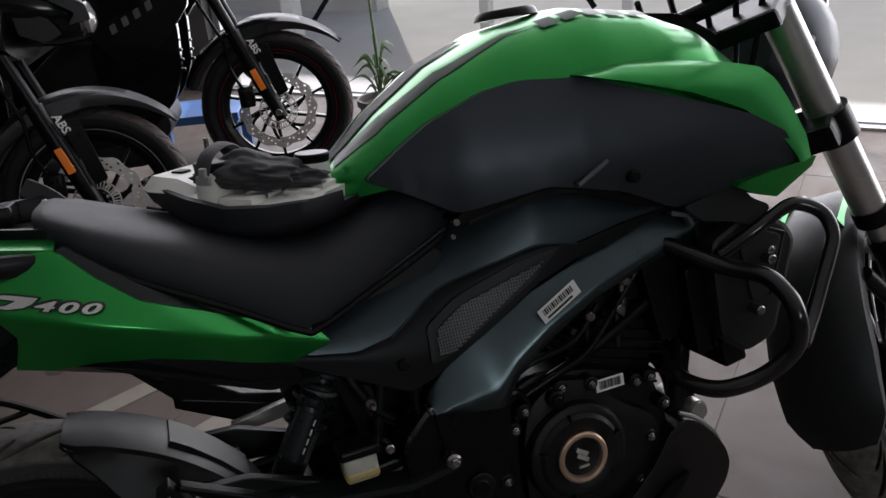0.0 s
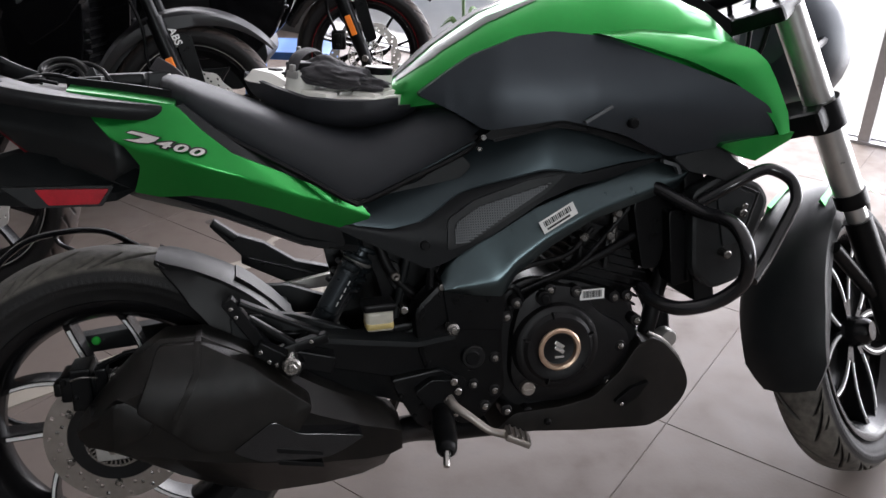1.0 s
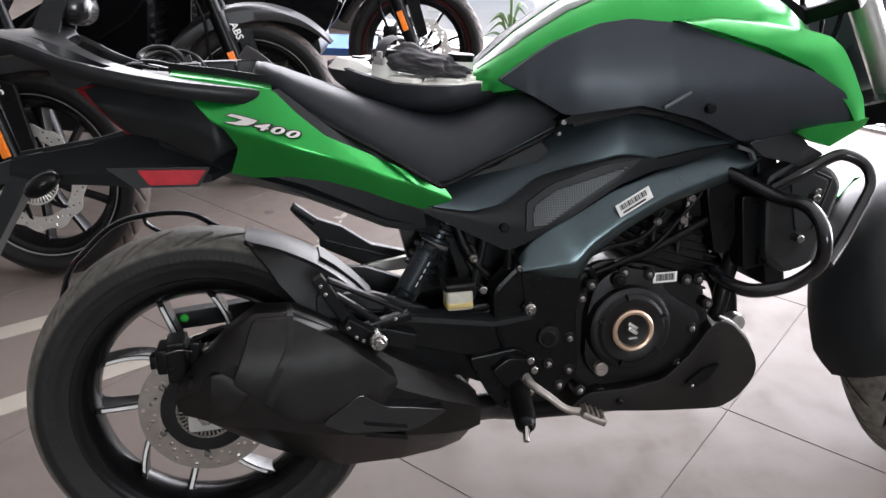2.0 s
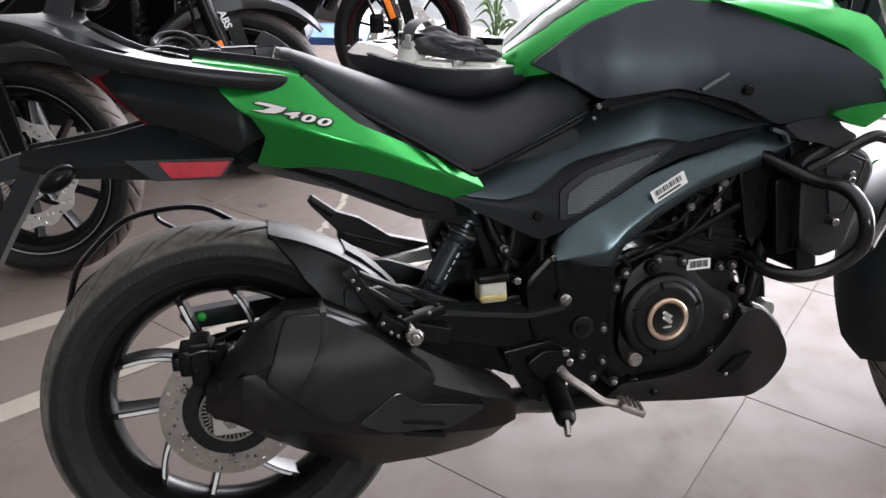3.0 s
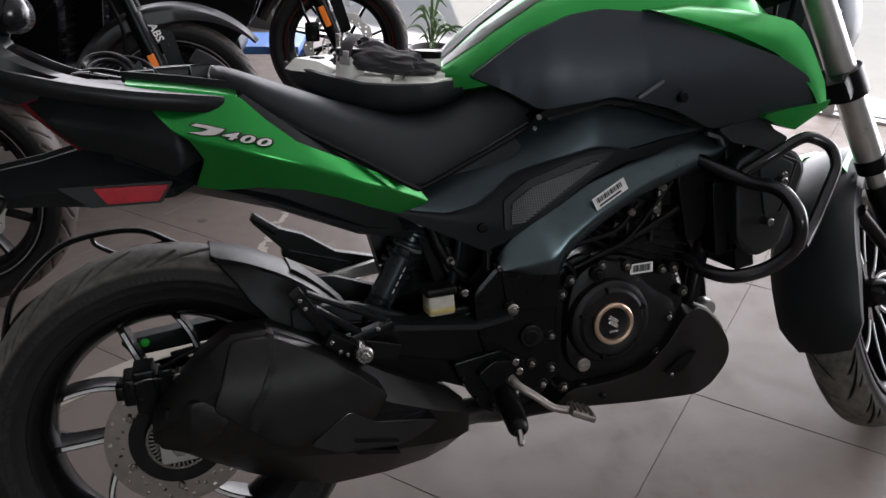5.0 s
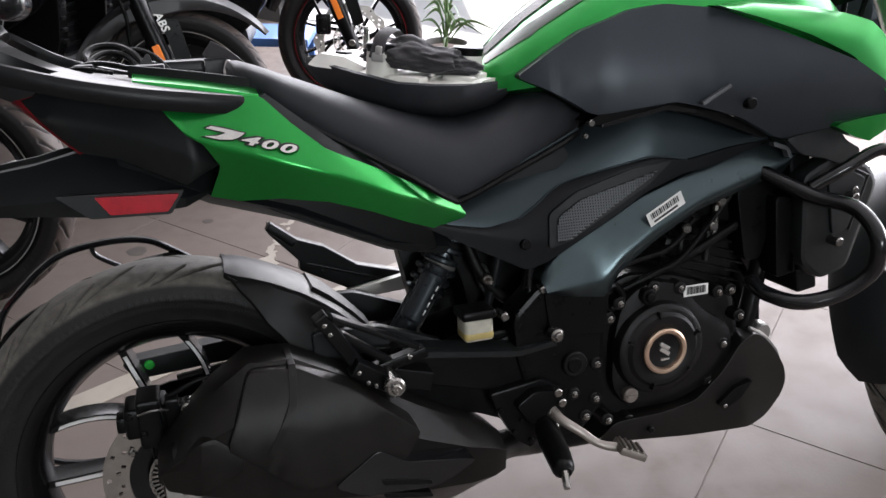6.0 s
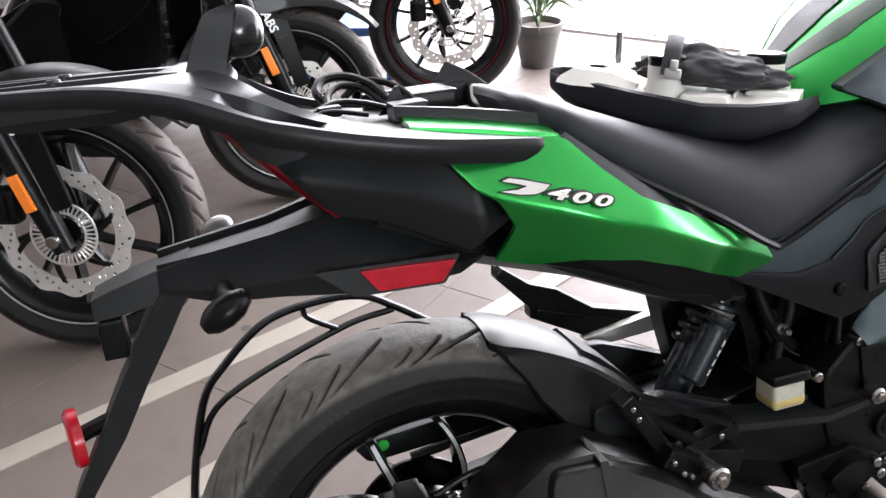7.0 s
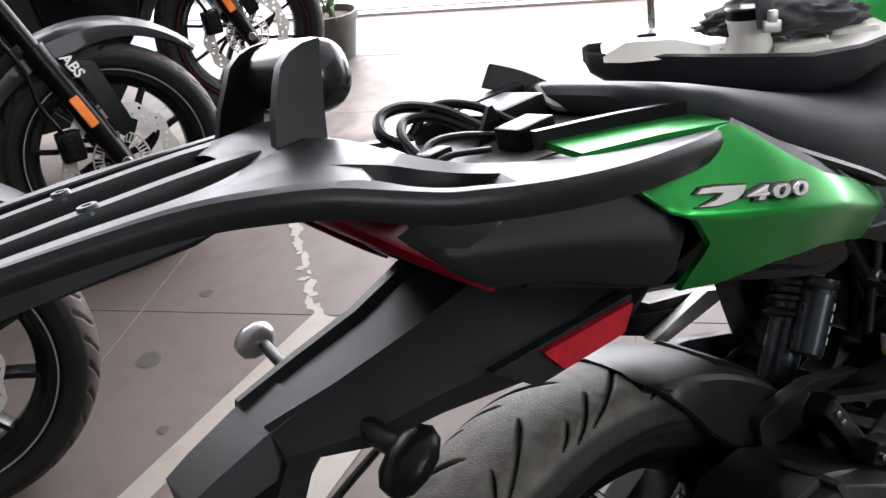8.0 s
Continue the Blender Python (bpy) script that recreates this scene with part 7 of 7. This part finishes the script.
    for s in (-1, 1):
        cowl_side = part("radiator_cowl", prism(rounded([(-0.315, 0.84), (-0.300, 0.66), (-0.315, 0.50), (-0.36, 0.40), (-0.46, 0.30), (-0.60, 0.34), (-0.62, 0.60), (-0.50, 0.84)], 0.02), s * 0.125, s * 0.175, 0.010), SHADEBLACK, m, "tall black radiator cowl")
        for k in range(7):
            part("cowl_slat", box(-0.335, -0.302, s * 0.150 - 0.014, s * 0.150 + 0.014, 0.50 + 0.036 * k, 0.512 + 0.036 * k, 0.003, 1), BLACK, cowl_side)
    part("engine", prism(rounded([(-0.44, 0.62), (-0.42, 0.40), (-0.50, 0.22), (-0.86, 0.20), (-0.95, 0.34), (-0.88, 0.52), (-0.70, 0.66)], 0.03), 0.15, -0.16, 0.015), ENGINE, m)
    part("clutch_cover", moved(lathe([(0.0, -0.185), (0.05, -0.185), (0.075, -0.175), (0.085, -0.15), (0.0, -0.15)], 32), (-0.66, 0, 0.37)), ENGINE, m)
    part("belly_pan", prism(rounded([(-0.42, 0.44), (-0.39, 0.30), (-0.5, 0.17), (-0.9, 0.17), (-0.92, 0.23), (-0.55, 0.26)], 0.03), 0.14, -0.17, 0.02), PLASTIC, m)
    part("tank", skin([tank_row(-1.40 + x_ + 0.16, z_ + 0.02, w_, b_ + 0.0) for x_, z_, w_, b_ in TANK]), SHADEBLACK, m, "glossy black tank", sharp=50)
    both_sh = [(-0.30, 0.86), (-0.24, 0.74), (-0.36, 0.60), (-0.50, 0.52), (-0.62, 0.68), (-0.55, 0.86)]
    for s in (-1, 1):
        part("side_shroud", prism(rounded(both_sh, 0.02), s * 0.15, s * 0.20, 0.012), SHADEBLACK, m, "black tank shroud")
        part("shroud_vents", joined(*[prism(rounded([(-0.52 + 0.045 * k, 0.66 + 0.022 * k), (-0.50 + 0.045 * k, 0.67 + 0.022 * k), (-0.505 + 0.045 * k, 0.70 + 0.022 * k), (-0.525 + 0.045 * k, 0.69 + 0.022 * k)], 0.003), s * 0.19, s * 0.206, 0.002) for k in range(4)]), MESHGREY, m)
    part("seat", skin([seat_row(x_ - 1.31, z_ + 0.0, w_, b_) for x_, z_, w_, b_ in SEAT]), VINYL, m, "black seat", sharp=60)
    part("tail", skin([[(x_, -w_, z_), (x_, w_, z_), (x_, w_ * 0.7, z_ + h_), (x_, -w_ * 0.7, z_ + h_)] for x_, w_, z_, h_ in ((-1.15, 0.12, 0.68, 0.14), (-1.4, 0.11, 0.76, 0.12), (-1.6, 0.06, 0.84, 0.06), (-1.68, 0.02, 0.88, 0.02))]), SHADEBLACK, m)
    part("frame", prism(rounded([(-0.32, 0.84), (-0.62, 0.70), (-0.98, 0.52), (-1.02, 0.36), (-0.90, 0.32), (-0.86, 0.50), (-0.5, 0.64), (-0.3, 0.74)], 0.02), 0.12, -0.12, 0.012), BLACK, m)
    part("swingarm", joined(box(WB, -0.9, -0.11, -0.075, 0.28, 0.35, 0.01), box(WB, -0.9, 0.075, 0.11, 0.28, 0.35, 0.01)), BLACK, m)
    part("silencer", tube([(-0.7, -0.12, 0.2), (-0.95, -0.17, 0.24), (-1.3, -0.2, 0.42)], [0.03, 0.05, 0.055], 14), PLASTIC, m)
    part("handlebar", tube([(-0.50, -0.36, 1.02), (-0.42, -0.22, 1.03), (-0.35, 0, 1.0), (-0.42, 0.22, 1.03), (-0.50, 0.36, 1.02)], 0.013, 10), BLACK, m)
    part("fork_yoke", box(-0.30, -0.20, -0.125, 0.125, 0.76, 0.81, 0.01), BLACK, m)
    ring = lambda x_, z_, w_, h_: [(x_, w_ * math.cos(2 * math.pi * k / 20), z_ + h_ * math.sin(2 * math.pi * k / 20)) for k in range(20)]
    cw = part("headlight_cowl", skin([ring(*q_) for q_ in ((-0.24, 0.93, 0.09, 0.10), (-0.12, 0.91, 0.12, 0.12), (-0.02, 0.89, 0.115, 0.105), (0.05, 0.87, 0.09, 0.075), (0.075, 0.865, 0.05, 0.04))]), SHADEBLACK, m, "short black headlight cowl")
    part("headlight_lens", skin([ring(*q_) for q_ in ((0.03, 0.872, 0.085, 0.062), (0.075, 0.862, 0.070, 0.048), (0.09, 0.858, 0.03, 0.02))]), CLEAR, cw)
    for s in (-1, 1):
        part("cowl_trim", prism(rounded([(-0.16, 0.985), (-0.02, 0.950), (0.075, 0.895), (0.085, 0.850), (0.02, 0.835), (0.045, 0.870), (-0.03, 0.915), (-0.15, 0.945)], 0.008), s * 0.095, s * 0.122, 0.006), cowl, cw, "pale metallic headlight trim")
        part("cowl_trim", prism(rounded([(-0.13, 0.900), (-0.03, 0.860), (0.0, 0.815), (-0.05, 0.790), (-0.12, 0.820)], 0.010), s * 0.09, s * 0.112, 0.006), cowl, cw)
    for ob in m.children:
        if ob.name.split(".")[0] in ("fork_leg", "front_caliper", "brake_hose", "front_mudguard", "fork_yoke", "handlebar", "headlight_cowl"):
            ob.matrix_basis = swing
    part("side_stand", tube([(-0.85, 0.12, 0.24), (-0.86, 0.22, 0.1), (-0.87, 0.26, 0.012)], 0.012, 8), BLACK, m)
    return m


mA = parked("black parked motorcycle with grey front mudguard and a silver headlight cowl", GREYPAINT, COWLGREY, False, 16.5, 0.115)
mA.matrix_basis = pose(-0.526, 1.206, 0, -4, 0, -33.5) @ Matrix.Scale(1.03, 4)
mB = parked("black parked motorcycle with grey front mudguard and amber fork reflector", GREYPAINT, GLOSS, False, 22.0, 0.158)
mB.matrix_basis = pose(0.074, 1.845, 0, -4, 0, -24.7)
mC = parked("black parked motorcycle with red rim stripe beside a potted plant", GLOSS, GLOSS, True, 1.2, 0.144)
mC.matrix_basis = pose(0.80, 2.525, 0, -4, 0, -11.6) @ Matrix.Scale(1.046, 4)

# potted plant by the glass front
pot = thing("potted_plant", "thin leafy plant in a grey plastic pot near the glass front", "plant", m=pose(1.32, 2.80, 0))
part("pot", lathe([(0.0, 0.0), (0.075, 0.0), (0.105, 0.17), (0.115, 0.17), (0.115, 0.20), (0.103, 0.20), (0.10, 0.17), (0.0, 0.168)], 32, axis='Z'), POT, pot, "grey plastic pot")
part("soil", lathe([(0.0, 0.178), (0.05, 0.180), (0.098, 0.172)], 24, axis='Z'), SOIL, pot)
rnd = random.Random(5)
for i in range(26):
    a, tilt, ln = rnd.uniform(0, 360), rnd.uniform(15, 75), rnd.uniform(0.12, 0.30)
    base = rnd.uniform(0.18, 0.34)
    d = Vector((math.cos(radians(a)), math.sin(radians(a)), 0))
    pts = [d * 0.01 + Vector((0, 0, base)), d * ln * 0.45 * math.sin(radians(tilt)) + Vector((0, 0, base + ln * 0.45 * math.cos(radians(tilt)) + 0.03)), d * ln * math.sin(radians(tilt)) + Vector((0, 0, base + ln * 0.55 * math.cos(radians(tilt)) - 0.02))]
    part("leaf", tube([tuple(p) for p in pts], [0.002, 0.009, 0.001], 6, 6, flat=0.15), LEAF, pot)
part("stem", tube([(0, 0, 0.17), (0.005, 0.005, 0.4), (0.0, 0.01, 0.75), (0.01, 0.0, 1.1)], [0.010, 0.007, 0.005, 0.003], 8), LEAF, pot)

# low blue stand between the parked motorcycles
blue = thing("blue_stand", "low blue painted steel stand on the floor", "stand", m=pose(0.50, 3.05, 0, 0, 0, -18))
part("stand_top", box(-0.22, 0.22, -0.15, 0.15, 0.20, 0.24, 0.006), BLUE, blue)
for x in (-0.19, 0.19):
    for y in (-0.12, 0.12):
        part("leg", box(x - 0.02, x + 0.02, y - 0.02, y + 0.02, 0, 0.2, 0.003), BLUE, blue)

# posts and braces of a white steel frame outside the glass
for k, (v, w) in enumerate(((-2.9, 0.05), (-1.55, 0.035), (-0.7, 0.03), (2.6, 0.04))):
    po_ = part("steel_post", box(-w, w, -w, w, -0.02, 3.2, 0.004), WHITESTEEL, m=place_uv(FRONT + 0.9 + 0.3 * k, v))
    tagged(po_, "white painted steel post outside the glass front", "post", "posts outside the glass front")
for k, (v0, v1, z0, z1) in enumerate(((-2.8, -1.6, 0.2, 1.5), (-1.5, -0.75, 1.4, 0.3))):
    br = part("steel_brace", tube([(v0, 0, z0), (v1, 0, z1)], 0.018, 8, straight=True), BLACK, m=place_uv(FRONT + 1.0, 0))
    tagged(br, "dark thin diagonal steel brace outside the glass front", "brace", "braces outside the glass front")

# ---------------------------------------------------------------- floor stripe and stains
for x0, y0, x1, y1, w in ((-2.2, 0.214, 0.27, 1.200, 0.031), (-2.2, -0.29, 0.9, 1.19, 0.033)):
    run, turn = math.hypot(x1 - x0, y1 - y0), math.degrees(math.atan2(y1 - y0, x1 - x0))
    stripe = part("floor_stripe", box(0, run, -w, w, -0.002, 0.0035, 0.001, 1), STRIPE, floor, "worn cream painted stripe", smooth=False)
    stripe.matrix_basis = place_uv(0, 0).inverted() @ pose(x0, y0, 0, 0, 0, turn)
# the crossing stripe is worn down to flecks of paint
rw = random.Random(11)
fleck_way, fleck_side = Vector((0.375, 0.845, 0)).normalized(), Vector((0.845, -0.375, 0)).normalized()
for k in range(34):
    a, b_, ln, wd = 0.027 * k, rw.uniform(-0.010, 0.010), rw.uniform(0.010, 0.034), rw.uniform(0.006, 0.020)
    c0 = Vector((0.245, 1.205, 0)) + fleck_way * a + fleck_side * b_
    ring_ = [(ln * u * math.cos(2 * math.pi * j / 14), wd * u * math.sin(2 * math.pi * j / 14)) for j in range(14) for u in (rw.uniform(0.6, 1.1),)]
    fl = part("paint_fleck", skin([[(x, y, z) for x, y in ring_] for z in (-0.002, 0.0012 + 0.00002 * k)]), STRIPE, floor, smooth=False)
    fl.matrix_basis = place_uv(0, 0).inverted() @ pose(c0.x, c0.y, 0.0, 0, 0, 66)
for x, y, r in ((-0.115, 1.366, 0.030), (-0.185, 1.113, 0.013), (0.10, 1.52, 0.018)):
    st = part("oil_stain", warp(lathe([(0.0, 0.0012), (r * 0.7, 0.0012), (r, 0.0006)], 28, axis='Z'), lambda c: Vector((c.x * (1 + 0.25 * noise.noise(c * 40)), c.y * (1 + 0.25 * noise.noise(c * 40 + Vector((3, 1, 0)))), c.z))), STAIN, floor, "dark oil stain", smooth=False)
    st.matrix_basis = place_uv(0, 0).inverted() @ pose(x, y, 0.0)

# floor tiles, each one laid on the floor slab
SIZE = 0.612
u_c, v_c = U.dot(Vector((1.15, 0.19, 0))), V.dot(Vector((1.15, 0.19, 0)))
tile_me = None
i0, i1 = math.floor((BACK - u_c) / SIZE), math.ceil((FRONT - u_c) / SIZE)
j0, j1 = math.floor((LEFT - v_c) / SIZE), math.ceil((RIGHT - v_c) / SIZE)
rt = random.Random(3)
for i in range(i0 + 1, i1 - 1):
    for j in range(j0 + 1, j1 - 1):
        if tile_me is None:
            tile_me = part("tile", box(-SIZE / 2 + 0.0009, SIZE / 2 - 0.0009, -SIZE / 2 + 0.0009, SIZE / 2 - 0.0009, -0.008, 0.0, 0.001, 1), TILE, floor, smooth=False)
            tile_me.matrix_basis = pose(v_c + (j + 0.5) * SIZE, u_c + (i + 0.5) * SIZE, 0)
        else:
            again("tile", tile_me, floor, pose(v_c + (j + 0.5) * SIZE, u_c + (i + 0.5) * SIZE, rt.uniform(-0.0004, 0.0)))
